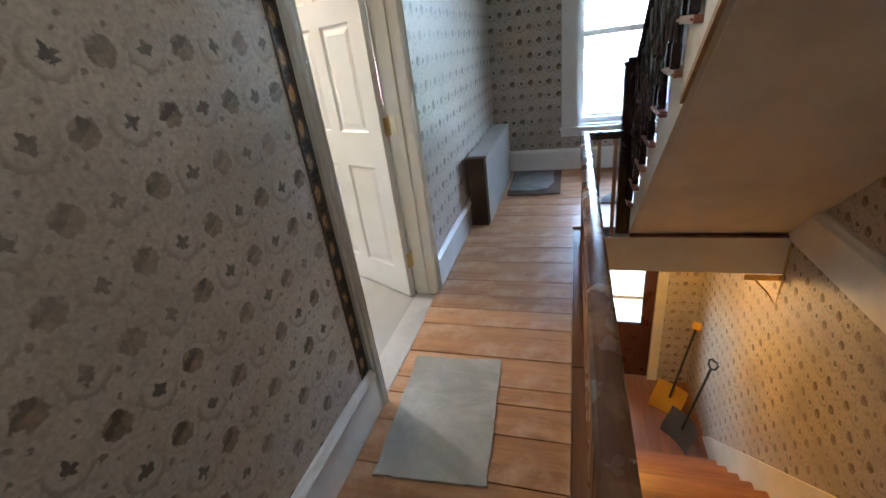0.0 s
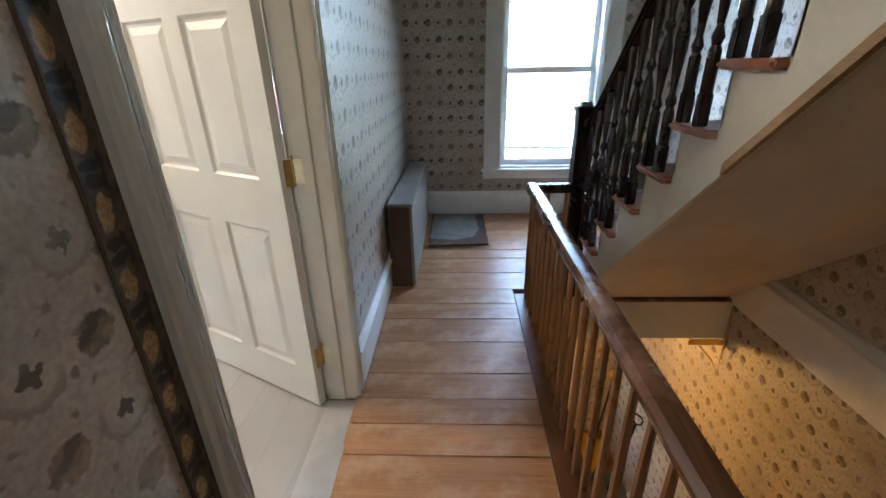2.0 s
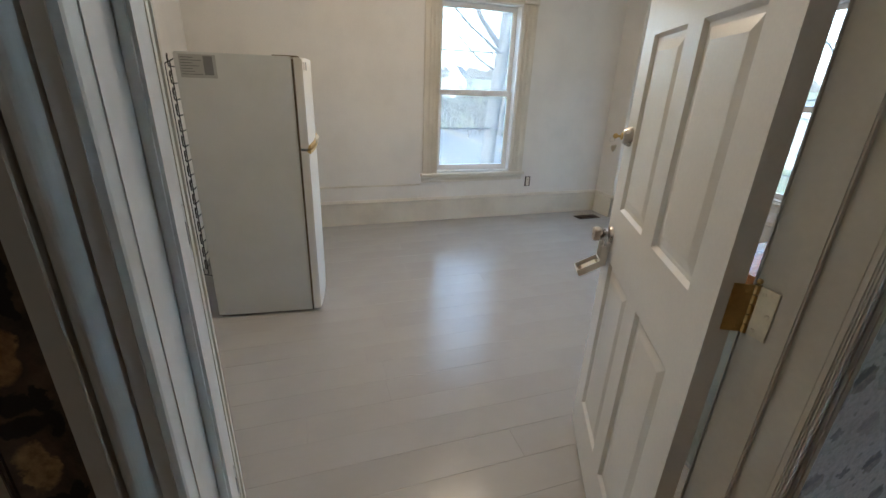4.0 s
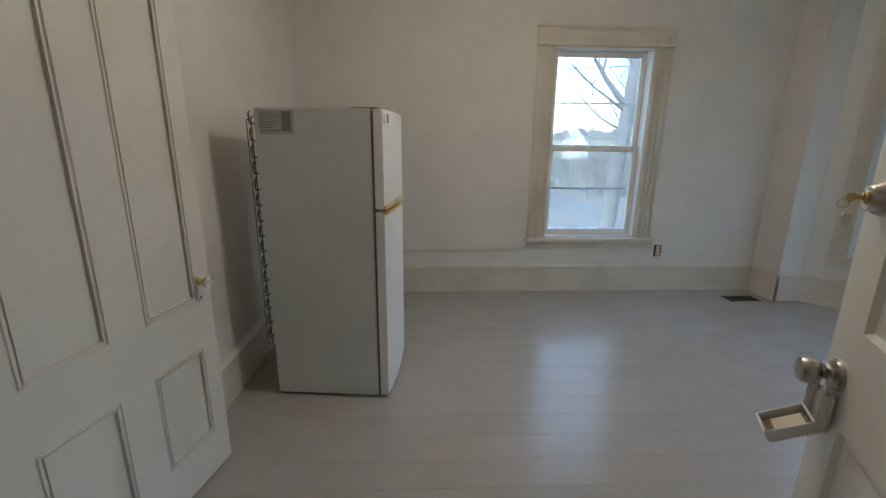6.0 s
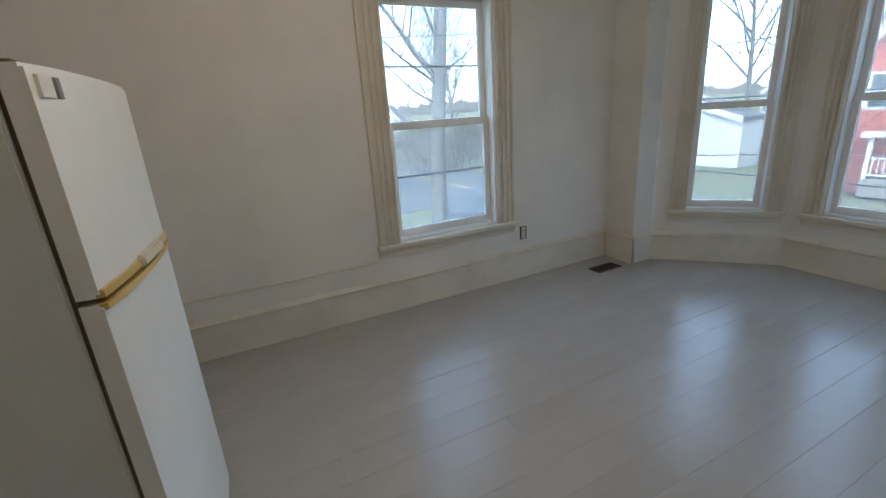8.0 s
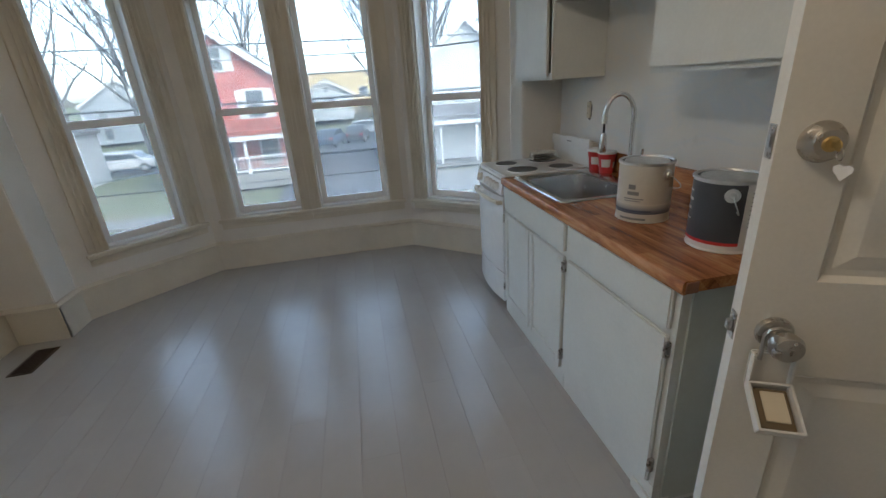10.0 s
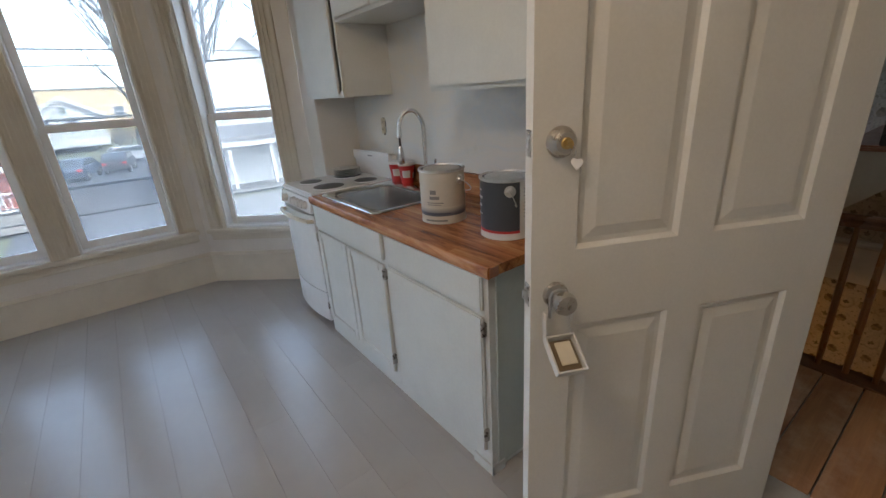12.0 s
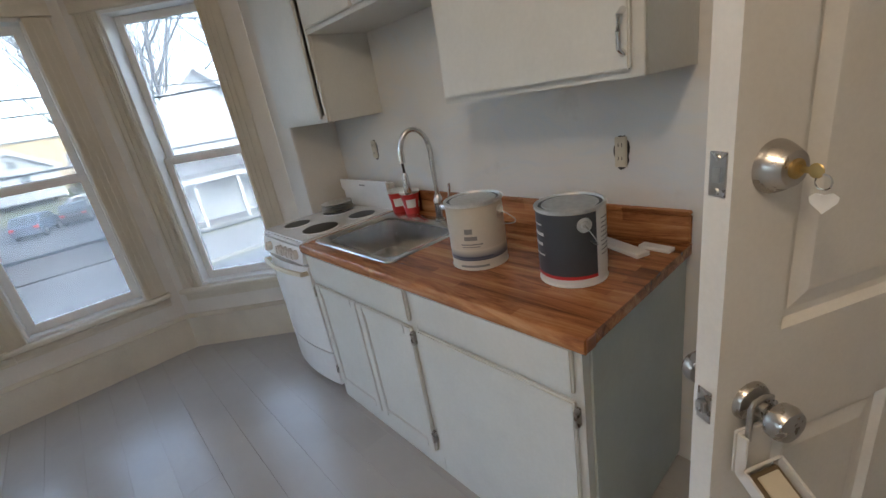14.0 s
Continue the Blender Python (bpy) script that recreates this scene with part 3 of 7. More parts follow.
def structure_slabs():
    bm = bmesh.new()
    prism(bm, [(ROOM_W - 0.2, ROOM_S - 0.15), (ROOM_E + 0.06, ROOM_S - 0.15), (ROOM_E + 0.06, 7.1), (-2.0, 7.25), (-2.8, 7.99), (-4.6, 7.99), (-5.45, 7.25), (ROOM_W - 0.2, 7.1)], -0.3, -0.022, 2)
    structure("floor_slab", bm, FLOOR_EDGE, "floor structure under the kitchen boards", "floor")
    bm = bmesh.new()
    box(bm, ROOM_E + 0.062, HALL_S, -0.3, WELL_W, HALL_N, -0.022)
    box(bm, WELL_W + 0.001, HALL_S, -0.3, HALL_E, WELL_S, -0.022)
    box(bm, WELL_W + 0.001, WELL_N, -0.3, HALL_E, HALL_N, -0.022)
    structure("floor_hall_slab", bm, STAIR_WHITE, "cream painted edge of the hall floor over the stairwell", "floor")
    bm = bmesh.new()
    prism(bm, [(ROOM_W - 0.2, ROOM_S - 0.15), (ROOM_E + 0.06, ROOM_S - 0.15), (ROOM_E + 0.06, 7.1), (-2.0, 7.25), (-2.8, 7.99), (-4.6, 7.99), (-5.45, 7.25), (ROOM_W - 0.2, 7.1)], CEILING, CEILING + 0.15, 2)
    structure("ceiling", bm, CEIL, "plain white ceiling", "ceiling")
    bm = bmesh.new()
    box(bm, HALL_W - 0.075, HALL_S, CEILING, -0.36, HALL_N, CEILING + 0.15)
    structure("ceiling_hall", bm, CEIL, "plain white hall ceiling", "ceiling")
    bm = bmesh.new()
    box(bm, -0.36, HALL_S - 0.1, 5.4, HALL_E + 0.2, HALL_N + 0.2, 5.5)
    structure("ceiling_stairwell", bm, CEIL, "white ceiling high over the stairwell", "ceiling")
    # ground floor hall
    bm = bmesh.new()
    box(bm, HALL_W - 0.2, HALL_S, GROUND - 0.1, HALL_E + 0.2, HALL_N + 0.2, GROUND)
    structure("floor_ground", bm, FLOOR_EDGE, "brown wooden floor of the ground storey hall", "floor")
    bm = bmesh.new()
    box(bm, HALL_W - 0.2, HALL_S, GROUND, HALL_W, HALL_N, -0.301)
    structure("wall_ground_west", bm, PAPER_X, "papered ground floor hall wall", "wall")
    bm = bmesh.new()
    box(bm, HALL_W, HALL_S - 0.15, GROUND, HALL_E, HALL_S, -0.301)
    structure("wall_ground_south", bm, PAPER_Y, "papered ground floor end wall", "wall")
    bm = bmesh.new()
    wall(bm, F_HALLN, HALL_W - 0.2, HALL_E, GROUND, -0.001, 0.2, [(-0.62, 0.22, GROUND - 0.01, GROUND + 2.06)])
    structure("wall_ground_north", bm, PAPER_Y, "papered wall round the front door", "wall")


structure_walls()
structure_slabs()

point_light("kitchen_ceiling_bulb", (-3.6, 4.45, 2.36), 1.2, 0.12, (1.0, 0.74, 0.50))
point_light("ground_hall_bulb", (-0.2, 5.5, -0.44), 0.62, 0.05, (1.0, 0.48, 0.10))

# unseen fill light, added only to brighten the near hall; no lamp known here
point_light("hall_ceiling_bulb", (-1.1, 2.5, 2.58), 0.17, 0.22, (1.0, 0.86, 0.68))


# ------------------------------------------------------------------ windows
def board(bm, m, u0, u1, z0, z1, d, flutes, vertical=True):
    """A casing board on the inner face: a flat back with round flutes proud of it."""
    box(bm, u0, -d, z0, u1, 0.001, z1, 0.003, m)
    for a, b, h in flutes:
        if vertical:
            w = u1 - u0
            box(bm, u0 + a * w, -d - h, z0 + 0.002, u0 + b * w, -d + 0.001, z1 - 0.002, min(h, (b - a) * w) * 0.45, m)
        else:
            w = z1 - z0
            box(bm, u0 + 0.002, -d - h, z0 + a * w, u1 - 0.002, -d + 0.001, z0 + b * w, min(h, (b - a) * w) * 0.45, m)


FLUTES = [(0.0, 0.14, 0.022), (0.26, 0.42, 0.015), (0.52, 0.68, 0.015), (0.84, 1.0, 0.010)]


def sash_frame(bm, m, u0, u1, z0, z1, d0, d1, w=SASH_W, low=None):
    low = w if low is None else low
    box(bm, u0, d0, z0, u0 + w, d1, z1, 0.003, m)
    box(bm, u1 - w, d0, z0, u1, d1, z1, 0.003, m)
    box(bm, u0 + w - 0.001, d0 + 0.001, z0, u1 - w + 0.001, d1 - 0.001, z0 + low, 0.003, m)
    box(bm, u0 + w - 0.001, d0 + 0.001, z1 - w, u1 - w + 0.001, d1 - 0.001, z1, 0.003, m)


def window(name, key, label, casing_mat, cas_l, cas_r, cas_top, grand, depth=0.16, storms=()):
    f, u0, u1, z0, z1, zm = WINDOWS[key]
    win = tagged(thing(name, Matrix.Identity(4), label, "window"), kind="structure")
    bm = bmesh.new()                                       # jamb lining
    for a, b, c, d in ((u0, u0 + 0.018, z0, z1), (u1 - 0.018, u1, z0, z1), (u0, u1, z1 - 0.018, z1), (u0, u1, z0, z0 + 0.02)):
        box(bm, a, 0.0, c, b, depth - 0.002, d, 0.002, f)
    part("window_frame", bm, SASH, win)
    a, b = u0 + 0.018, u1 - 0.018
    bm = bmesh.new()
    sash_frame(bm, f, a, b, z0 + 0.02, zm + 0.018, 0.075, 0.108, SASH_W, 0.055)
    low = part("lower_sash", bm, SASH, win)
    bm = bmesh.new()
    sash_frame(bm, f, a, b, zm - 0.018, z1 - 0.018, 0.112, 0.142)
    up = part("upper_sash", bm, SASH, win)
    for sash, d, c0, c1 in ((low, 0.092, z0 + 0.075, zm - 0.025), (up, 0.128, zm + 0.025, z1 - 0.06)):
        bm = bmesh.new()
        box(bm, a + 0.042, d - 0.002, c0 - 0.004, b - 0.042, d + 0.002, c1 + 0.004, 0, f)
        g = part("pane", bm, GLASS_HALL if key == "hall" else GLASS_LOW if sash is low else GLASS, sash)
        g.visible_shadow = False
    for t in (0.3, 0.7):
        bm = bmesh.new()
        u = a + (b - a) * t
        box(bm, u - 0.022, 0.066, zm + 0.016, u + 0.022, 0.09, zm + 0.028, 0.004, f)
        part("sash_lock", bm, SASH, low)
    for z, h in storms:                                    # bars of the storm window outside
        bm = bmesh.new()
        box(bm, a, 0.148, z - h / 2, b, 0.158, z + h / 2, 0.002, f)
        part("storm_bar", bm, STORM, win, "grey aluminium storm window bar")
    # casing, stool and apron
    for side, w in ((0, cas_l), (1, cas_r)):
        if w:
            bm = bmesh.new()
            if side == 0:
                board(bm, f, u0 - w, u0 + 0.004, z0 - 0.02, z1, 0.014, [(1 - q, 1 - p, h) for p, q, h in FLUTES])
            else:
                board(bm, f, u1 - 0.004, u1 + w, z0 - 0.02, z1, 0.014, FLUTES)
            part("side_casing", bm, casing_mat, win)
    if cas_top:
        bm = bmesh.new()
        l, r = cas_l or 0.0, cas_r or 0.0
        board(bm, f, u0 - l - (0.012 if l != 0.077 else 0.001), u1 + r + (0.012 if r != 0.077 else 0.001), z1 + 0.001, z1 + cas_top, 0.02, [(0.0, 0.12, 0.008), (0.3, 0.45, 0.006), (0.8, 1.0, 0.026)], False)
        head = part("head_casing", bm, casing_mat, win)
        if grand:
            for u in (u0 - l / 2, u1 + r / 2):
                bm = bmesh.new()
                box(bm, u - l / 2 - 0.004, -0.036, z1 + 0.001, u + l / 2 + 0.004, -0.012, z1 + cas_top - 0.03, 0.004, f)
                lathe(bm, [(0.05, 0), (0.05, 0.008), (0.035, 0.012), (0.02, 0.008), (0.012, 0.014)], 20, f @ Matrix.Translation((u, -0.034, z1 + cas_top * 0.45)) @ pose(0, 0, 0, 90))
                part("corner_block", bm, casing_mat, head, "corner block with turned rosette", True)
    l, r = cas_l or 0.03, cas_r or 0.03
    bm = bmesh.new()
    box(bm, u0 - l - (0.02 if l != 0.077 else 0.001), -0.055, z0 - 0.03, u1 + r + (0.02 if r != 0.077 else 0.001), 0.03, z0 + 0.002, 0.006, f)
    part("window_sill", bm, casing_mat, win)
    bm = bmesh.new()
    board(bm, f, u0 - l - (0.006 if l != 0.077 else 0.0), u1 + r + (0.006 if r != 0.077 else 0.0), z0 - 0.095, z0 - 0.03, 0.014, [(0.0, 0.25, 0.006), (0.55, 1.0, 0.018)], False)
    part("apron", bm, casing_mat, win)
    return win



window("window_1", "west", "tall sash window with fluted cream casing and corner blocks", TRIM, 0.155, 0.155, 0.17, True, storms=((0.99, 0.02), (1.77, 0.012)))
window("window_2", "bay_1", "narrow sash window in the bay with fluted casing", TRIM, 0.12, 0.13, 0.17, False, storms=((0.93, 0.008), (1.75, 0.006)))
window("window_3", "bay_2", "narrow sash window in the bay facing the street", TRIM, 0.12, 0.077, 0.17, False, storms=((0.93, 0.010), (1.75, 0.006)))
window("window_4", "bay_3", "narrow sash window in the bay facing the street", TRIM, 0.077, 0.12, 0.17, False, storms=((0.93, 0.02), (1.75, 0.008)))
window("window_5", "bay_4", "narrow sash window in the bay beside the stove", TRIM, 0.13, 0.12, 0.17, False, storms=((1.75, 0.012),))
window("window_6", "hall", "tall sash window at the end of the hall with white casing", TRIM_HALL, 0.15, 0.15, 0.17, False, depth=0.19, storms=((1.95, 0.008),))


# ------------------------------------------------------------------ baseboards
def base_run(name, p, q, mat, h=0.24, cap=0.03, t=0.022, label="white painted baseboard with moulded cap", slope=False):
    """A baseboard from p to q, proud of a wall whose inner side lies to the right hand of that way."""
    v = Vector((q[0] - p[0], q[1] - p[1], 0))
    f = wall_frame(p[0], p[1], v.x, v.y)
    n = v.length
    bm = bmesh.new()
    prof = [(0.0, 0.001), (-t, 0.001), (-t, h - 0.006), (-t - 0.012, h), (-t - 0.014, h + 0.010), (-t - 0.004, h + 0.016), (-0.012, h + cap), (0.0, h + cap)]
    prism(bm, prof, 0.0, n, 0, f)
    if slope:
        climb(bm)
    return structure(name, bm, mat, label, "baseboard")


H_ROOM = 0.235
base_run("baseboard_west", (ROOM_W, ROOM_S), (ROOM_W, COLUMN_S - 0.0), TRIM, H_ROOM)
base_run("baseboard_south", (ROOM_E, ROOM_S), (ROOM_W + 0.03, ROOM_S), TRIM, H_ROOM)
base_run("baseboard_pier_south", (ROOM_W + 0.03, COLUMN_S), (BAY_A[0] + 0.022, COLUMN_S), TRIM, H_ROOM)
base_run("baseboard_pier_east", (BAY_A[0], COLUMN_S - 0.02), (BAY_A[0], BAY_A[1] + 0.01), TRIM, H_ROOM)
base_run("baseboard_bay_west", BAY_A, BAY_B, TRIM, H_ROOM)
base_run("baseboard_bay_north", BAY_B, BAY_C, TRIM, H_ROOM)
base_run("baseboard_bay_east", BAY_C, BAY_D, TRIM, H_ROOM)
base_run("baseboard_east_pier", (BAY_D[0], BAY_D[1]), (BAY_D[0], COLUMN_S - 0.02), TRIM, H_ROOM)
base_run("baseboard_hall_near", (HALL_W, HALL_S), (HALL_W, DOOR_S - 0.065), TRIM_HALL, 0.20)
base_run("baseboard_hall_far", (HALL_W, DOOR_N + 0.05), (HALL_W, HALL_N), TRIM_HALL, 0.20, slope=True)
base_run("baseboard_hall_north", (HALL_W + 0.03, HALL_N), (HALL_E, HALL_N), TRIM_HALL, 0.20, slope=True)
# cable trunking along the west wall above the baseboard
bm = bmesh.new()
box(bm, ROOM_W, ROOM_S + 0.05, 0.405, ROOM_W + 0.012, 4.61, 0.42, 0.003)
structure("trim_west_strip", bm, TRIM, "thin painted strip along the wall under the window", "trim")
# band at floor level along the stairwell, with a moulding on its top
bm = bmesh.new()
box(bm, HALL_E - 0.02, WELL_S, -0.03, HALL_E + 0.001, WELL_N, 0.235, 0.003)
structure("trim_stairwell_band", bm, TRIM_HALL, "white painted band along the stairwell wall", "trim")
bm = bmesh.new()
prism(bm, [(HALL_E, 0.235), (HALL_E - 0.04, 0.235), (HALL_E - 0.045, 0.25), (HALL_E - 0.028, 0.262), (HALL_E - 0.02, 0.285), (HALL_E, 0.285)], WELL_S, WELL_N, 1, Matrix(((1, 0, 0, 0), (0, 1, 0, 0), (0, 0, 1, 0), (0, 0, 0, 1))))
structure("trim_stairwell_cap", bm, CASING_GREY, "grey moulding on top of the stairwell band", "trim")


# ------------------------------------------------------------------ doors
def panelled(bm, w, h, t, panels, recess=0.009, slope=0.016, field=0.045, raised=0.005):
    """A door slab with moulded panels on both faces; panels are (x0, x1, z0, z1)."""
    xs = sorted({0, w, *[p[0] for p in panels], *[p[1] for p in panels]})
    zs = sorted({0, h, *[p[2] for p in panels], *[p[3] for p in panels]})
    for side in (0, 1):
        y = t * side
        s = 1 if side == 0 else -1
        grid = {}

        def gv(i, j):
            if (i, j) not in grid:
                grid[i, j] = bm.verts.new((xs[i], y, zs[j]))
            return grid[i, j]

        for i in range(len(xs) - 1):
            for j in range(len(zs) - 1):
                x0, x1, z0, z1 = xs[i], xs[i + 1], zs[j], zs[j + 1]
                c = [gv(i, j), gv(i + 1, j), gv(i + 1, j + 1), gv(i, j + 1)]
                is_panel = any(p[0] <= x0 and x1 <= p[1] and p[2] <= z0 and z1 <= p[3] for p in panels)
                if not is_panel:
                    bm.faces.new(c)
                    continue
                prev = c
                for inset, depth in ((slope, recess), (slope + 0.012, recess), (field, recess - raised)):
                    ring = [bm.verts.new((x, y + s * depth, z)) for x, z in ((x0 + inset, z0 + inset), (x1 - inset, z0 + inset), (x1 - inset, z1 - inset), (x0 + inset, z1 - inset))]
                    for k in range(4):
                        bm.faces.new((prev[k], prev[(k + 1) % 4], ring[(k + 1) % 4], ring[k]))
                    prev = ring
                bm.faces.new(prev)
    for a, b in (((0, 0), (w, 0)), ((0, h), (w, h)), ((0, 0), (0, h)), ((w, 0), (w, h))):
        q = [bm.verts.new((a[0], 0, a[1])), bm.verts.new((b[0], 0, b[1])), bm.verts.new((b[0], t, b[1])), bm.verts.new((a[0], t, a[1]))]
        bm.faces.new(q)
    bmesh.ops.remove_doubles(bm, verts=bm.verts[:], dist=0.0001)


def hinge(parent, x, y, z, door_dir, jamb_dir):
    """A brass butt hinge: knuckles and two leaves that point along the two ways given."""
    bm = bmesh.new()
    for k in range(5):
        lathe(bm, [(0.0065, 0), (0.0065, 0.018)], 10, Matrix.Translation((x, y, z - 0.05 + k * 0.0205)))
    lathe(bm, [(0.004, 0), (0.006, 0.004), (0.004, 0.009)], 10, Matrix.Translation((x, y, z + 0.053)))
    h = part("hinge", bm, BRASS, parent, "brass butt hinge", True)
    for d in (door_dir, jamb_dir):
        a = math.degrees(math.atan2(d[1], d[0]))
        m = pose(x, y, z, 0, 0, a)
        bm = bmesh.new()
        box(bm, 0.004, -0.0016, -0.05, 0.042, 0.0016, 0.05, 0.001, m)
        for sx, sz in ((0.016, -0.038), (0.032, 0.0), (0.016, 0.038)):
            for s in (90, -90):
                lathe(bm, [(0.0045, 0.0), (0.0045, 0.0022), (0.002, 0.003)], 8, m @ pose(sx, 0, sz, s))
        part("hinge_leaf", bm, BRASS if d is door_dir else PALE_BRASS, h)


def entry_door():
    w, h, t = 0.868, 2.03, 0.040
    m = pose(-1.752, 4.170, 0.012, 0, 0, 153.2)
    door = tagged(thing("door_1", m, "white six-panel entry door standing open into the kitchen", "door"), kind="structure")
    cols = [(0.116, 0.388), (0.486, 0.758)]
    rows = [(0.19, 0.85), (1.055, 1.62), (1.74, 1.92)]
    bm = bmesh.new()
    panelled(bm, w, h, t, [(a, b, c, d) for a, b in cols for c, d in rows], 0.011, 0.010, 0.050, 0.007)
    part("slab", bm, DOORW, door)
    for z in (0.25, 1.085, 1.85):
        hinge(door, -0.003, -0.022, z, (0.0, 1.0), (math.cos(radians(-153.2)), math.sin(radians(-153.2))))
    kx, kz, bz = 0.805, 0.945, 1.307
    # deadbolt, keyed side, and its key
    bm = bmesh.new()
    lathe(bm, [(0.034, 0), (0.034, 0.004), (0.031, 0.012), (0.024, 0.024), (0.022, 0.027), (0.014, 0.0275)], 28, pose(kx, t, bz, -90))
    db = part("deadbolt", bm, NICKEL, door, "satin nickel deadbolt", True)
    bm = bmesh.new()
    lathe(bm, [(0.0125, 0), (0.0125, 0.003), (0.010, 0.005)], 20, pose(kx, t + 0.027, bz, -90))
    box(bm, kx - 0.0015, t + 0.030, bz - 0.006, kx + 0.0015, t + 0.034, bz + 0.006)
    part("lock_cylinder", bm, BRASS, db, "brass lock cylinder", True)
    bm = bmesh.new()
    lathe(bm, [(0.031, 0), (0.031, 0.004), (0.027, 0.010), (0.014, 0.012)], 24, pose(kx, 0, bz, 90))
    box(bm, kx - 0.004, -0.026, bz - 0.016, kx + 0.004, -0.010, bz + 0.016, 0.002)
    part("thumb_turn", bm, NICKEL, door, "satin nickel thumb turn", True)
    # knobs
    for side, rot, y in ((0, -90, t), (1, 90, 0.0)):
        bm = bmesh.new()
        lathe(bm, [(0.033, 0), (0.033, 0.004), (0.030, 0.010), (0.015, 0.014), (0.0125, 0.030), (0.018, 0.036), (0.027, 0.044), (0.0285, 0.056), (0.024, 0.066), (0.012, 0.069)], 28, pose(kx, y, kz, rot))
        part("door_knob", bm, NICKEL, door, "round satin nickel knob", True)
    # latch plates on the edge
    for z in (bz, kz):
        bm = bmesh.new()
        box(bm, w - 0.001, t / 2 - 0.0125, z - 0.029, w + 0.002, t / 2 + 0.0125, z + 0.029, 0.0008)
        for s in (-0.021, 0.021):
            lathe(bm, [(0.0045, 0), (0.003, 0.0015)], 10, pose(w + 0.002, t / 2, z + s, 0, 90))
        plate = part("latch_plate", bm, NICKEL, door)
        bm = bmesh.new()
        box(bm, w + 0.001, t / 2 - 0.007, z - 0.011, w + (0.012 if z == kz else 0.004), t / 2 + 0.007, z + 0.011, 0.002)
        part("bolt", bm, STEEL, plate)
    return m


DOOR_M = entry_door()


def key_and_lockbox():
    kx, kz, bz, t = 0.805, 0.945, 1.307, 0.040
    ky = thing("key", DOOR_M @ pose(kx, t + 0.031, bz), "brass key in the deadbolt with a white heart tag", "key")
    bm = bmesh.new()
    box(bm, -0.001, -0.006, -0.004, 0.001, 0.012, 0.004, 0.0005)
    lathe(bm, [(0.008, -0.001), (0.009, 0.0), (0.008, 0.001)], 16, pose(0, 0.019, 0, 0, 90))
    part("blade_and_bow", bm, BRASS, ky, "", True)
    bm = bmesh.new()
    ring = [Vector((0, 0.028 + 0.009 * math.cos(a), -0.012 + 0.009 * math.sin(a))) for a in [k * math.pi / 8 for k in range(17)]]
    tube(bm, ring, 0.001, 6)
    part("key_ring", bm, STEEL, ky, "", True)
    bm = bmesh.new()
    prof = [(0.0, -0.052), (0.016, -0.034), (0.017, -0.026), (0.010, -0.020), (0.0, -0.023), (-0.010, -0.020), (-0.017, -0.026), (-0.016, -0.034)]
    prism(bm, [(0.80 * p + 0.028, 0.80 * q - 0.012) for p, q in prof], -0.0015, 0.0015, 0, pose(0.004, 0, 0, 0, 0, 35))
    part("tag", bm, WHITE_LABEL, ky, "white heart shaped tag")

    box_ = thing("key_lockbox", DOOR_M @ pose(kx, t + 0.022, kz) @ Matrix.Diagonal((1.12, 1.12, 1.12, 1)), "open white key lockbox hanging from the door knob", "lockbox")
    bm = bmesh.new()
    tube(bm, [(-0.020, 0, -0.045), (-0.020, 0, 0.004), (-0.014, 0, 0.014), (0, 0, 0.018), (0.014, 0, 0.014), (0.020, 0, 0.004), (0.020, 0, -0.045)], 0.004, 8)
    part("shackle", bm, STEEL, box_, "steel shackle", True)
    bm = bmesh.new()
    box(bm, -0.033, -0.012, -0.105, 0.033, -0.004, -0.032, 0.003)
    box(bm, -0.033, -0.004, -0.105, -0.029, 0.010, -0.032, 0.001)
    box(bm, 0.029, -0.004, -0.105, 0.033, 0.010, -0.032, 0.001)
    part("back_shell", bm, WHITE_LABEL, box_)
    m = pose(0, -0.004, -0.105, 58)
    bm = bmesh.new()
    box(bm, -0.034, 0, -0.085, 0.034, 0.004, 0.0, 0.002, m)
    for a, b, c, d in ((-0.034, -0.030, -0.085, 0.0), (0.030, 0.034, -0.085, 0.0), (-0.034, 0.034, -0.085, -0.081), (-0.034, 0.034, -0.004, 0.0)):
        box(bm, a, 0.003, c, b, 0.024, d, 0.001, m)
    cover = part("cover", bm, WHITE_LABEL, box_, "white cover hanging open")
    bm = bmesh.new()
    box(bm, -0.027, 0.0045, -0.078, 0.027, 0.012, -0.008, 0.002, m)
    part("lining", bm, GASKET, cover, "brown lining")
    bm = bmesh.new()
    box(bm, -0.020, 0.0125, -0.066, 0.016, 0.016, -0.014, 0.001, m)
    part("dial_card", bm, BEIGE, cover, "cream card")


key_and_lockbox()


BORDER = make_border()


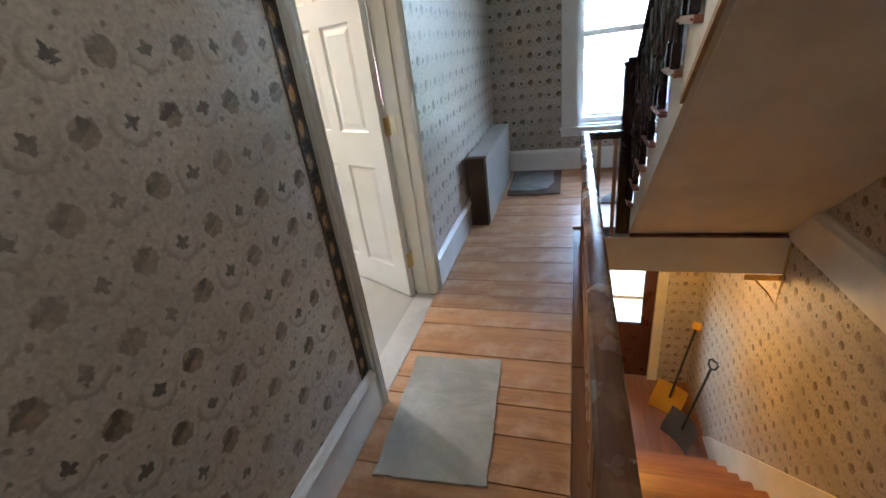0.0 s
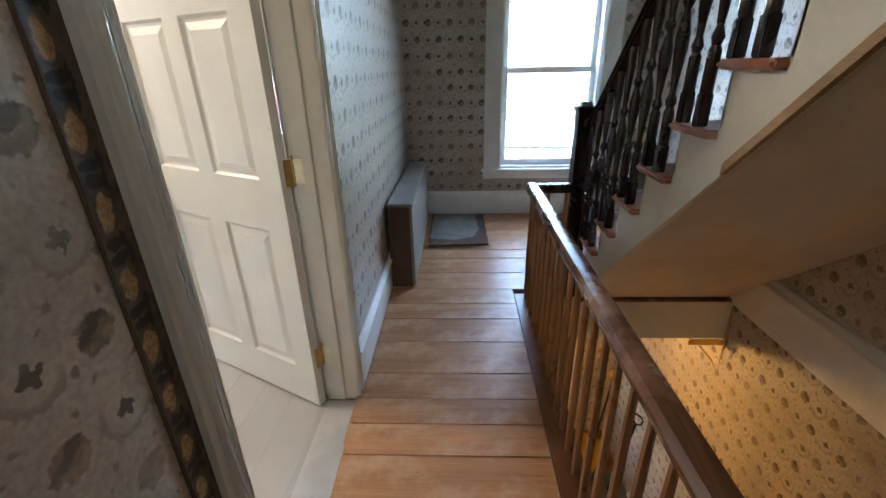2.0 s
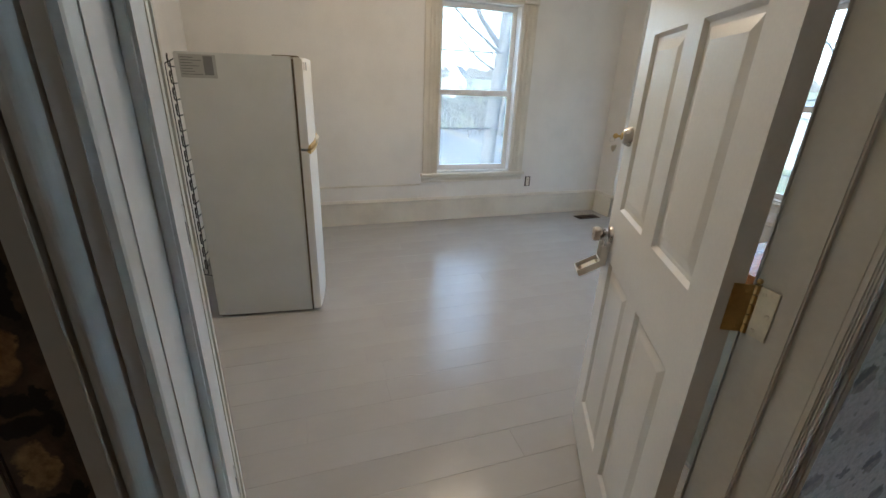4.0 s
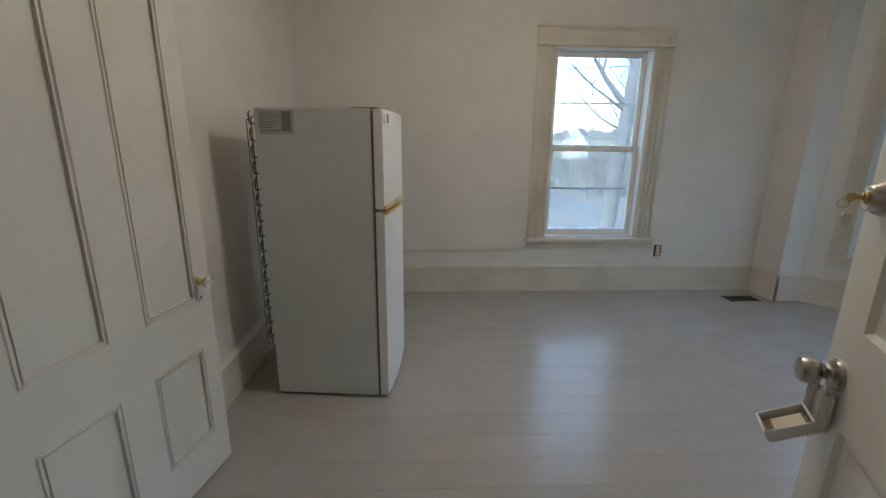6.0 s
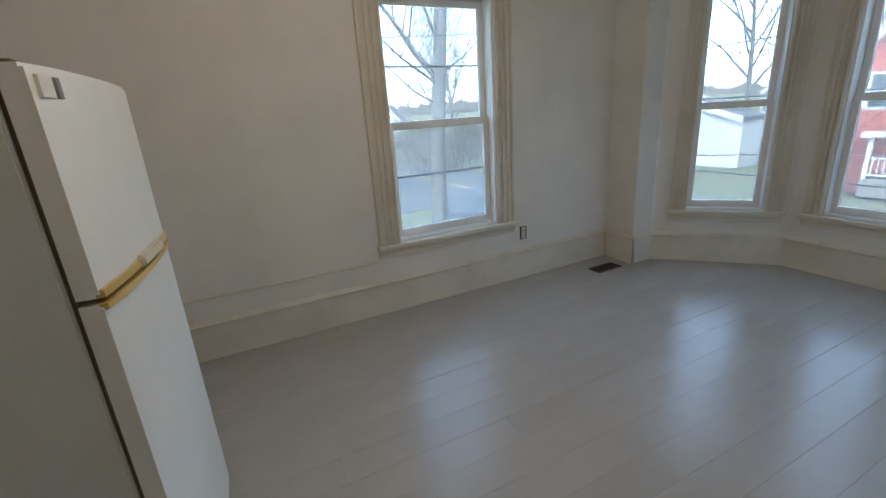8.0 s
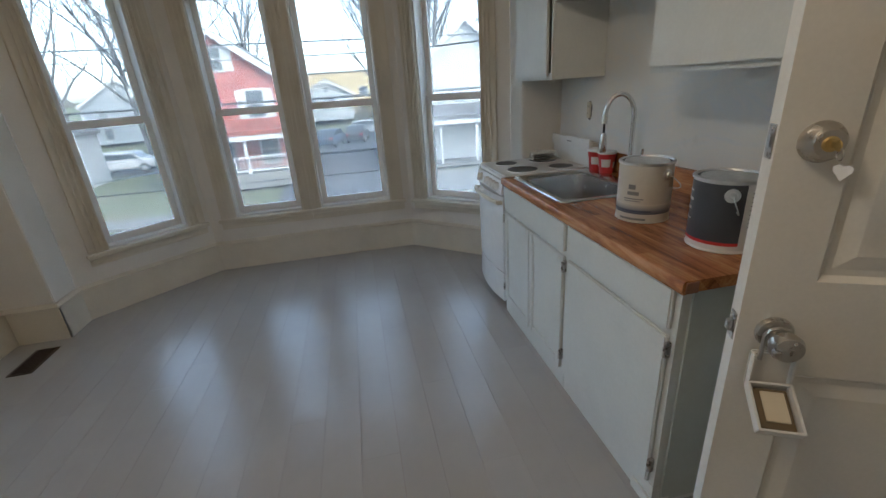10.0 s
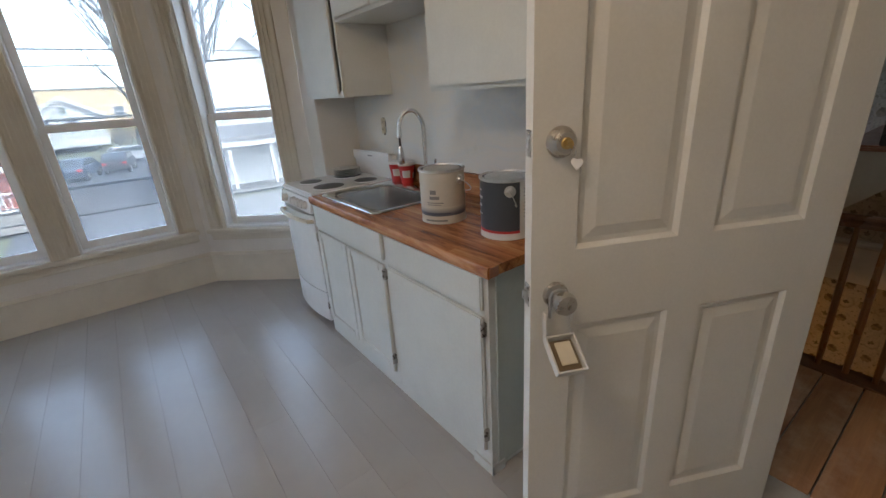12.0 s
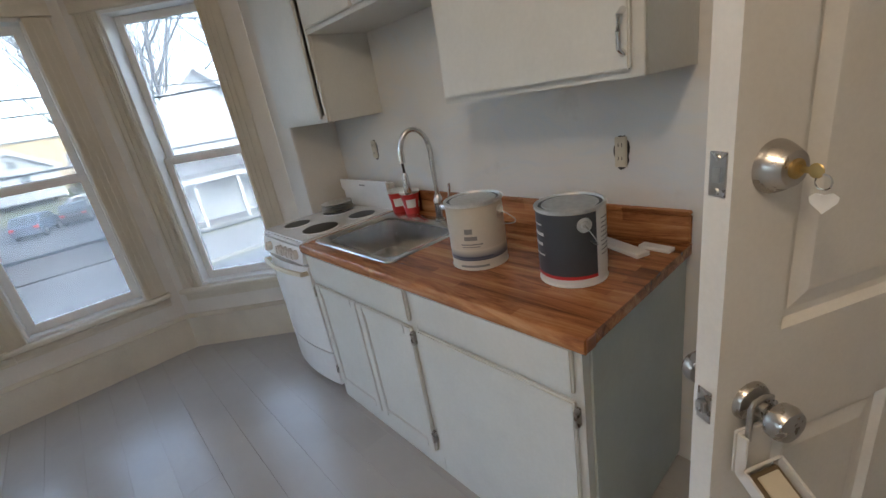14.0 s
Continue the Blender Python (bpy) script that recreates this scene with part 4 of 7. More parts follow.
def door_frame():
    """Jambs, stops and casing of the doorway, worn grey on the near side and cream on the far side."""
    fr = tagged(thing("doorway_trim", Matrix.Identity(4), "painted doorway frame between hall and kitchen", "door frame"), kind="structure")
    x0, x1 = ROOM_E - 0.004, HALL_W + 0.004
    bm = bmesh.new()
    box(bm, x0, DOOR_N - 0.003, 0, x1, DOOR_N + 0.012, DOOR_H, 0.002)
    part("jamb", bm, TRIM, fr, "cream painted hinge jamb")
    bm = bmesh.new()
    box(bm, ROOM_E + 0.05, DOOR_N - 0.016, 0, ROOM_E + 0.085, DOOR_N - 0.002, DOOR_H - 0.01, 0.003)
    part("door_stop", bm, TRIM, fr)
    bm = bmesh.new()
    box(bm, x0, DOOR_S - 0.012, 0, x1, DOOR_S + 0.003, DOOR_H, 0.002)
    jamb = part("jamb", bm, TRIM_HALL, fr, "greyed latch jamb")
    bm = bmesh.new()
    box(bm, ROOM_E + 0.05, DOOR_S + 0.002, 0, ROOM_E + 0.085, DOOR_S + 0.015, DOOR_H - 0.01, 0.003)
    part("door_stop", bm, TRIM_HALL, fr)
    bm = bmesh.new()
    box(bm, x0, DOOR_S, DOOR_H - 0.003, x1, DOOR_N, DOOR_H + 0.012, 0.002)
    part("head_jamb", bm, TRIM, fr)
    # hall casings: a wide fluted one near, a narrow one far
    f = wall_frame(HALL_W, 0, 0, 1)
    bm = bmesh.new()
    prof = [(0, 0.001), (0, -0.020), (0.018, -0.022), (0.0195, -0.027), (0.021, -0.026), (0.0215, -0.020)]
    prof += [(0.022 + 0.025 * k / 12, -0.019 - 0.012 * math.sin(math.pi * k / 12) ** 0.8) for k in range(13)]
    prof += [(0.0475, -0.018), (0.049, -0.025), (0.060, -0.025), (0.062, -0.028), (0.067, -0.026), (0.068, -0.023), (0.068, 0.001)]
    prism(bm, [(DOOR_S - 0.066 + p, q) for p, q in prof], 0, DOOR_H + 0.002, 2, f)
    part("side_casing", bm, CASING_GREY, fr, "fluted casing in worn grey paint")
    bm = bmesh.new()
    board(bm, f, DOOR_N - 0.002, DOOR_N + 0.048, 0, DOOR_H + 0.002, 0.014, [(0.05, 0.3, 0.008), (0.5, 0.62, 0.004), (0.75, 1.0, 0.014)])
    part("side_casing", bm, TRIM, fr, "cream casing with a beaded edge")
    bm = bmesh.new()
    board(bm, f, DOOR_S - 0.07, DOOR_N + 0.052, DOOR_H + 0.003, DOOR_H + 0.12, 0.016, [(0.0, 0.16, 0.01), (0.4, 0.5, 0.006), (0.8, 1.0, 0.02)], False)
    part("head_casing", bm, TRIM, fr)
    # kitchen casings
    g = wall_frame(ROOM_E, 0, 0, -1)
    for a, b in ((-DOOR_S - 0.004, -DOOR_S + 0.12), (-DOOR_N - 0.13, -DOOR_N - 0.014)):
        bm = bmesh.new()
        board(bm, g, a, b, 0, DOOR_H, 0.014, FLUTES)
        part("side_casing", bm, TRIM, fr)
    # strike plates in the latch jamb
    for z in (0.957, 1.319):
        bm = bmesh.new()
        box(bm, ROOM_E + 0.006, DOOR_S + 0.003, z - 0.03, ROOM_E + 0.034, DOOR_S + 0.005, z + 0.03, 0.001)
        sp = part("strike_plate", bm, STEEL, fr, "steel strike plate")
        bm = bmesh.new()
        box(bm, ROOM_E + 0.012, DOOR_S + 0.0045, z - 0.012, ROOM_E + 0.026, DOOR_S + 0.006, z + 0.012)
        part("strike_hole", bm, BLACK, sp)
    # torn border strip beside the near casing
    bm = bmesh.new()
    rng = random.Random(3)
    n = 60
    front, back = [], []
    for i in range(n + 1):
        z = 0.225 + (DOOR_H - 0.1) * i / n
        front.append((z, DOOR_S - 0.125 + rng.uniform(-0.0015, 0.0015)))
    for (za, ya), (zb, yb) in zip(front, front[1:]):
        q = [(HALL_W + 0.004, ya, za), (HALL_W + 0.004, DOOR_S - 0.066, za), (HALL_W + 0.004, DOOR_S - 0.066, zb), (HALL_W + 0.004, yb, zb)]
        vs = [bm.verts.new(c) for c in q]
        bm.faces.new(vs)
        e = [bm.verts.new(c) for c in ((HALL_W - 0.001, ya, za), (HALL_W + 0.004, ya, za), (HALL_W + 0.004, yb, zb), (HALL_W - 0.001, yb, zb))]
        bm.faces.new(e)
    bmesh.ops.remove_doubles(bm, verts=bm.verts[:], dist=0.0002)
    structure("trim_border", bm, BORDER, "dark brown and ochre wallpaper border beside the doorway", "trim")
    bm = bmesh.new()
    box(bm, HALL_W - 0.001, DOOR_S - 0.130, 0.225, HALL_W + 0.007, DOOR_S - 0.1255, DOOR_H + 0.08, 0.002)
    structure("trim_border_lip", bm, PANEL_END, "thin brown lip along the wallpaper border", "trim")


door_frame()


def old_door():
    w, h, t = 0.806, 2.02, 0.038
    a = math.degrees(math.atan2(0.16, -0.79))
    m = pose(-2.66, 2.605, 0.012, 0, 0, a)
    door = tagged(thing("door_2", m, "old cream panelled door folded back against the wall", "door"), kind="structure")
    bm = bmesh.new()
    panels = [(0.10, 0.335, 0.20, 0.567), (0.492, 0.715, 0.20, 0.567), (0.10, 0.335, 0.79, 1.90), (0.492, 0.715, 0.79, 1.90)]
    panelled(bm, w, h, t, panels, 0.007, 0.012, 0.03, 0.0)
    part("slab", bm, OLD_DOOR, door)
    for x0, x1, z0, z1 in panels:                           # applied mouldings
        bm = bmesh.new()
        for k, (o, hh) in enumerate(((0.0, 0.004), (0.014, 0.003))):
            p, q = o, o + 0.009
            for b in ((x0 - 0.012 + p, x0 - 0.012 + q, z0 - 0.012 + p, z1 + 0.012 - p), (x1 + 0.012 - q, x1 + 0.012 - p, z0 - 0.012 + p, z1 + 0.012 - p), (x0 - 0.012 + q, x1 + 0.012 - q, z0 - 0.012 + p, z0 - 0.012 + q), (x0 - 0.012 + q, x1 + 0.012 - q, z1 + 0.012 - q, z1 + 0.012 - p)):
                box(bm, b[0], -hh, b[2], b[1], 0.001, b[3], 0.002)
        part("panel_moulding", bm, OLD_DOOR, door)
    bm = bmesh.new()
    box(bm, w - 0.075, -0.004, 0.76, w - 0.045, 0.001, 0.88, 0.003)
    plate = part("lock_plate", bm, OLD_DOOR, door, "painted-over lock plate")
    bm = bmesh.new()
    lathe(bm, [(0.004, 0), (0.004, 0.004)], 10, pose(w - 0.06, -0.001, 0.79, 90))
    box(bm, w - 0.062, -0.0055, 0.775, w - 0.058, -0.001, 0.79)
    part("keyhole", bm, BLACK, plate)
    bm = bmesh.new()
    lathe(bm, [(0.016, 0), (0.016, 0.006), (0.010, 0.010), (0.009, 0.024)], 16, pose(w - 0.06, -0.003, 0.855, 90))
    rose = part("knob_shank", bm, BRASS, door, "worn brass knob shank", True)
    bm = bmesh.new()
    lathe(bm, [(0.010, 0.022), (0.022, 0.030), (0.027, 0.040), (0.025, 0.050), (0.014, 0.056)], 8, pose(w - 0.06, -0.003, 0.855, 90))
    part("glass_knob", bm, CRYSTAL, rose, "faceted clear glass knob")


old_door()

# ------------------------------------------------------------------ stairs
RISE, RUN = 0.205, 0.228


def flight(name, base_z, nose_y, ks, x0, x1, label, rise=RISE, run=RUN):
    st = tagged(thing(name, Matrix.Identity(4), label, "stairs"), kind="structure")
    for k in ks:
        z, y = base_z + rise * k, nose_y - run * k
        bm = bmesh.new()
        box(bm, x0, y - run - 0.005, z - 0.028, x1, y + 0.022, z, 0.009)
        part("tread", bm, TREAD, st)
        bm = bmesh.new()
        box(bm, x0 + 0.04, y - 0.012, max(base_z if base_z < -1 else 0.001, z - rise + 0.001), x1, y - 0.001, z - 0.026)
        part("riser", bm, STAIR_WHITE, st)
    return st


UP_Z, UP_Y, UP_RISE, UP_RUN, UP_N = 0.093, 5.478, 0.1945, 0.216, 13
up = flight("stairs_up", UP_Z, UP_Y, range(0, UP_N), -0.385, HALL_E - 0.002, "cream and dark wood staircase rising to the floor above", UP_RISE, UP_RUN)
saw = [(UP_Y - 0.002, 0.0)]
for k in range(0, UP_N):
    z, y = UP_Z + UP_RISE * k, UP_Y - UP_RUN * k
    saw += [(y - 0.002, z - 0.029), (y - UP_RUN - 0.002, z - 0.029)]
top_y = saw[-1][0]
soff = lambda y: 0.9 * (5.165 - y)
saw += [(top_y, soff(top_y)), (5.165, 0.001)]
bm = bmesh.new()
prism(bm, saw, -0.345, -0.318, 0)
part("stringer", bm, STAIR_WHITE, up, "cream painted stringer")
bm = bmesh.new()
prism(bm, [(5.165, 0.0), (top_y, soff(top_y)), (top_y, soff(top_y) + 0.03), (5.165, 0.03)], -0.317, HALL_E - 0.002, 0)
part("soffit", bm, SOFFIT, up, "tan plaster underside")
bm = bmesh.new()
prism(bm, [(3.88, soff(3.88) - 0.012), (top_y, soff(top_y) - 0.012), (top_y, soff(top_y) + 0.022), (3.88, soff(3.88) + 0.022)], -0.362, -0.346, 0)
part("edge_strip", bm, BARE, up, "bare wood strip along the stringer")
bm = bmesh.new()
box(bm, -0.34, WELL_N - 0.035, -0.018, HALL_E - 0.02, WELL_N + 0.004, 0.0, 0.004)
structure("trim_well_edge", bm, RAIL, "dark strip along the stairwell head", "trim")
# fascia across the north end of the well
bm = bmesh.new()
box(bm, -0.645, WELL_N - 0.028, -0.31, HALL_E - 0.001, WELL_N - 0.002, -0.02, 0.003)
structure("trim_well_fascia", bm, STAIR_WHITE, "cream fascia board at the end of the stairwell", "trim")
bm = bmesh.new()
box(bm, WELL_W + 0.001, WELL_S, -0.31, WELL_W + 0.02, WELL_N - 0.03, -0.022, 0.003)
structure("trim_well_side", bm, STAIR_WHITE, "cream fascia board along the stairwell", "trim")


def turned(bm, x, y, z0, z1, r=0.019):
    L = z1 - z0
    prof = [(r, 0), (r, 0.16), (r * 0.7, 0.18), (r * 1.05, 0.21), (r * 0.55, 0.25), (r * 0.8, 0.34), (r * 1.15, 0.44), (r * 1.2, 0.50), (r * 0.8, 0.56), (r * 0.5, 0.60), (r * 1.05, 0.635), (r * 0.55, 0.67), (r * 0.8, 0.78), (r * 0.95, 0.84), (r, 0.86), (r, 1.0)]
    lathe(bm, [(a, z0 + b * L) for a, b in prof], 10, Matrix.Translation((x, y, 0)))


def square_post(bm, x, y, z0, z1, s):
    box(bm, x - s / 2, y - s / 2, z0, x + s / 2, y + s / 2, z1, 0.004)


def upper_banister():
    b = thing("stair_banister", Matrix.Identity(4), "nearly black banister with turned balusters on the upper stairs", "banister")
    x = -0.362
    bm = bmesh.new()
    square_post(bm, x - 0.03, 5.205, 0.0, 1.20, 0.095)
    box(bm, x - 0.09, 5.145, 1.20, x + 0.03, 5.265, 1.225, 0.006)
    box(bm, x - 0.072, 5.163, 1.225, x + 0.012, 5.247, 1.25, 0.012)
    part("newel_post", bm, DARKWOOD, b)
    bm = bmesh.new()
    y0, y1 = 5.17, 2.75
    zr = lambda y: 0.9 * (5.17 - y) + 1.07
    prism(bm, [(y0, zr(y0)), (y0, zr(y0) + 0.055), (y1, zr(y1) + 0.055), (y1, zr(y1))], x - 0.035, x + 0.025, 0)
    bmesh.ops.bevel(bm, geom=[e for e in bm.edges if abs(e.verts[0].co.x - e.verts[1].co.x) < 0.001 and (e.verts[0].co - e.verts[1].co).length > 1], offset=0.016, segments=3, affect="EDGES")
    part("handrail", bm, DARKWOOD, b)
    for k in range(1, 12):
        for o in (0.05, 0.158):
            y = UP_Y - UP_RUN * k - o + 0.02
            z0 = UP_Z + UP_RISE * k
            bm = bmesh.new()
            square_post(bm, x, y, z0 - 0.001, z0 + 0.10, 0.036)
            turned(bm, x, y, z0 + 0.10, zr(y) + 0.01, 0.019)
            part("baluster", bm, DARKWOOD, b, "", True)


upper_banister()


def hall_railing():
    r = thing("hall_railing", Matrix.Identity(4), "varnished wooden railing with slim balusters round the stairwell", "railing")
    x, zt, RAIL_S = -0.684, 0.80, 1.45
    prof = [(-0.032, -0.05), (0.032, -0.05), (0.034, -0.03), (0.028, -0.022), (0.034, -0.012), (0.026, -0.002), (0.010, 0.002), (-0.010, 0.002), (-0.026, -0.002), (-0.034, -0.012), (-0.028, -0.022), (-0.034, -0.03)]
    bm = bmesh.new()
    prism(bm, [(x + p, zt + q) for p, q in prof], RAIL_S, 5.14, 1)
    part("handrail", bm, RAIL, r, "dark worn handrail", True)
    bm = bmesh.new()
    prism(bm, [(5.108 + p, zt + q) for p, q in prof], x + 0.03, -0.44, 0)
    part("return_rail", bm, DARKWOOD, r, "short dark return rail", True)
    y = 5.085
    while y > RAIL_S + 0.08:
        bm = bmesh.new()
        lathe(bm, [(0.0125, 0.001), (0.0145, 0.12), (0.0155, 0.3), (0.014, 0.55), (0.011, zt - 0.048)], 8, Matrix.Translation((x, y, 0)))
        part("baluster", bm, BALUSTER, r, "", True)
        y -= 0.107
    for xx in (-0.585, -0.475):
        bm = bmesh.new()
        lathe(bm, [(0.0125, 0.001), (0.0145, 0.12), (0.0155, 0.3), (0.014, 0.55), (0.011, zt - 0.048)], 8, Matrix.Translation((xx, 5.108, 0)))
        part("baluster", bm, BALUSTER, r, "", True)
    bm = bmesh.new()
    square_post(bm, x, RAIL_S, 0.001, 0.92, 0.09)
    box(bm, x - 0.06, RAIL_S - 0.06, 0.92, x + 0.06, RAIL_S + 0.06, 0.945, 0.008)
    part("newel_post", bm, RAIL, r)


hall_railing()

down = flight("stairs_down", GROUND, 5.64, range(1, 14), -0.62, HALL_E - 0.022, "wooden staircase going down to the front door")
bm = bmesh.new()
zs = lambda y: GROUND + 0.9 * (5.64 - y)
prism(bm, [(5.90, GROUND), (5.76, GROUND + 0.16), (2.75, zs(2.75) + 0.26), (2.75, zs(2.75) - 0.3), (5.3, GROUND)], HALL_E - 0.02, HALL_E - 0.001, 0)
part("skirt_board", bm, STAIR_WHITE, down, "cream skirt board along the wall")
bm = bmesh.new()
prism(bm, [(5.62, GROUND), (2.62, zs(2.62) - 0.04), (2.62, zs(2.62) - 0.32), (5.28, GROUND)], -0.645, -0.62, 0)
part("stringer", bm, STAIR_WHITE, down)


# ------------------------------------------------------------------ hall things
def radiator_cover():
    c = thing("radiator_cover", pose(0, 0, hall_level(5.27)), "shallow grey-brown wooden cover box against the hall wall", "cover box")
    x0, x1, y0, y1, h = HALL_W + 0.024, -1.425, 5.25, 6.60, 0.60
    bm = bmesh.new()
    box(bm, x1 - 0.018, y0, 0.012, x1, y1, h - 0.02, 0.003)
    part("front_panel", bm, PANEL_GREY, c)
    bm = bmesh.new()
    box(bm, x0, y0 - 0.006, h - 0.02, x1 + 0.006, y1, h, 0.004)
    part("top_board", bm, PANEL_GREY, c)
    for y in (y0 + 0.001, y1 - 0.02):
        bm = bmesh.new()
        box(bm, x0, y, 0.0, x1 - 0.019, y + 0.018, h - 0.021, 0.002)
        part("end_panel", bm, PANEL_END, c, "bare brown end panel")
    for x in (x0, x1 - 0.03):
        bm = bmesh.new()
        box(bm, x, y0 - 0.004, 0.0, x + 0.012, y0, h - 0.022, 0.001)
        part("edge_strip", bm, PANEL_END, c)


radiator_cover()


def mat_slab(name, corners, t, material, label, seed, category="mat", z=0.0):
    """A limp flat mat: a fine grid over four corners with a little curl and thickness."""
    rng = random.Random(seed)
    bm = bmesh.new()
    n = 14
    a, b, c, d = [Vector((*p, 0)) for p in corners]
    top = []
    for i in range(n + 1):
        row = []
        for j in range(n + 1):
            u, v = i / n, j / n
            p = a * (1 - u) * (1 - v) + b * u * (1 - v) + c * u * v + d * (1 - u) * v
            edge = min(u, v, 1 - u, 1 - v)
            wob = rng.uniform(-0.004, 0.004) if edge < 0.01 else 0
            p = p + Vector((wob, wob, z + t + 0.003 * noise.noise(p * 5.0) - (0.002 if edge < 0.01 else 0)))
            row.append(bm.verts.new(p))
        top.append(row)
    for i in range(n):
        for j in range(n):
            bm.faces.new((top[i][j], top[i + 1][j], top[i + 1][j + 1], top[i][j + 1]))
    r = bmesh.ops.extrude_face_region(bm, geom=bm.faces[:])
    for v in r["geom"]:
        if isinstance(v, bmesh.types.BMVert):
            v.co.z = z
    return tagged(obj(name, bm, material, True), label, category)


mat_slab("carpet_piece", [(-1.487, 2.89), (-1.048, 2.922), (-1.095, 3.60), (-1.532, 3.576)], 0.012, MAT_GREY, "worn grey carpet offcut lying on the hall floor", 1)
mat_slab("doormat", [(-1.38, 5.90), (-0.875, 5.92), (-0.88, 6.69), (-1.39, 6.69)], 0.012, MAT_BROWN, "dark brown doormat at the end of the hall", 2, "mat", hall_level(6.69))


def torn_sheet():
    bm = bmesh.new()
    outline = [(-1.37, 6.02), (-1.14, 5.99), (-1.0, 6.05), (-0.945, 6.24), (-0.96, 6.62), (-1.10, 6.67), (-1.37, 6.66)]
    prism(bm, outline, 0.0165 + hall_level(6.69), 0.021 + hall_level(6.69), 2)
    tagged(obj("underlay_sheet", bm, MAT_SLATE), "torn grey underlay sheet on the doormat", "mat")
    bm = bmesh.new()
    arc = [(-0.30 + 0.22 * math.cos(a), 5.70 + 0.26 * math.sin(a)) for a in [math.pi * k / 14 for k in range(15)]]
    prism(bm, arc, hall_level(5.70), hall_level(5.96) + 0.012, 2)
    tagged(obj("half_round_mat", bm, MAT_SLATE), "dark half-round mat on the landing floor", "mat")


torn_sheet()


def front_door():
    d = tagged(thing("door_3", pose(-0.62, HALL_N + 0.04, GROUND + 0.01), "dark red-brown front door with a glazed upper half", "door"), kind="structure")
    bm = bmesh.new()
    w, h = 0.84, 2.03
    for a, b, c, e in ((0, 0.13, 0, h), (w - 0.13, w, 0, h), (0.13, w - 0.13, 0, 0.86), (0.13, w - 0.13, h - 0.14, h)):
        box(bm, a, 0, c, b, 0.045, e, 0.004)
    part("slab", bm, DARKDOOR, d)
    bm = bmesh.new()
    box(bm, 0.125, 0.02, 0.855, w - 0.125, 0.024, h - 0.135)
    g = part("pane", bm, GLASS, d)
    g.visible_shadow = False
    bm = bmesh.new()
    box(bm, 0.13, -0.002, 1.22, w - 0.13, 0.006, 1.26, 0.002)
    part("glazing_bar", bm, WHITE_LABEL, d, "pale glazing bar")
    for x in (0.30, 0.56):
        bm = bmesh.new()
        box(bm, x - 0.13, -0.006, 0.18, x + 0.13, 0.0, 0.70, 0.005)
        part("lower_panel", bm, DARKDOOR, d)
    bm = bmesh.new()
    board(bm, F_HALLN, 0.22, 0.335, GROUND, GROUND + 2.06, 0.016, FLUTES)
    structure("trim_front_door_east", bm, TRIM, "cream casing beside the front door", "trim")
    bm = bmesh.new()
    board(bm, F_HALLN, -0.735, -0.62, GROUND, GROUND + 2.06, 0.016, FLUTES)
    structure("trim_front_door_west", bm, TRIM, "cream casing beside the front door", "trim")


front_door()


def shovel(name, foot, top, blade_mat, shaft_mat, grip_mat, label, blade_w, blade_h, d_grip=True):
    foot, top = Vector(foot), Vector(top)
    ax = (top - foot).normalized()
    q = ax.to_track_quat("Z", "Y").to_matrix().to_4x4()
    s = thing(name, Matrix.Translation(foot) @ q, label, "shovel")
    L = (top - foot).length
    bm = bmesh.new()
    n = 10
    rows = []
    for i in range(n + 1):
        u = i / n - 0.5
        rows.append([(u * blade_w, 0.06 * (u * 2) ** 2 - 0.03 + 0.02 * math.sin(k * 1.4), k * blade_h / 4) for k in range(5)])
    vs = [[bm.verts.new(p) for p in r] for r in rows]
    for a, b in zip(vs, vs[1:]):
        for k in range(4):
            bm.faces.new((a[k], b[k], b[k + 1], a[k + 1]))
    r = bmesh.ops.solidify(bm, geom=bm.faces[:], thickness=0.006)
    part("blade", bm, blade_mat, s, "", True)
    bm = bmesh.new()
    rod(bm, (0, -0.01, blade_h * 0.55), (0, 0, L - 0.09), 0.014, 12)
    part("shaft", bm, shaft_mat, s, "", True)
    bm = bmesh.new()
    if d_grip:
        tube(bm, [(0, 0, L - 0.10), (-0.045, 0, L - 0.07), (-0.055, 0, L - 0.02), (-0.03, 0, L), (0.03, 0, L), (0.055, 0, L - 0.02), (0.045, 0, L - 0.07), (0, 0, L - 0.10)], 0.012, 8)
    else:
        box(bm, -0.05, -0.015, L - 0.09, 0.05, 0.015, L, 0.01)
    part("grip", bm, grip_mat, s, "", True)


shovel("snow_shovel", (0.37, 5.74, GROUND + 0.02), (0.66, 5.90, -1.78), SHOVEL_GREY, BLACK, BLACK, "grey snow shovel with black handle leaning on the wall", 0.40, 0.36)
shovel("snow_shovel", (0.33, 6.18, GROUND + 0.02), (0.67, 6.60, -1.80), YELLOW, BLACK, YELLOW, "yellow snow shovel leaning in the corner", 0.36, 0.36, False)


def wall_hook():
    k = thing("coat_bracket", Matrix.Identity(4), "small brass-coloured bracket with a hanging wire on the stairwell wall", "bracket")
    bm = bmesh.new()
    box(bm, 0.46, 5.12, -0.36, 0.70, 5.13, -0.312, 0.003)
    part("backplate", bm, BRASS, k)
    bm = bmesh.new()
    tube(bm, [(0.52, 5.10, -0.34), (0.62, 5.09, -0.45), (0.675, 5.08, -0.55), (0.69, 5.10, -0.40), (0.695, 5.12, -0.06)], 0.006, 8)
    part("wire", bm, BRASS, k, "bent wire", True)


wall_hook()


# ------------------------------------------------------------------ kitchen: base cabinets and worktop
FRONT = -2.385


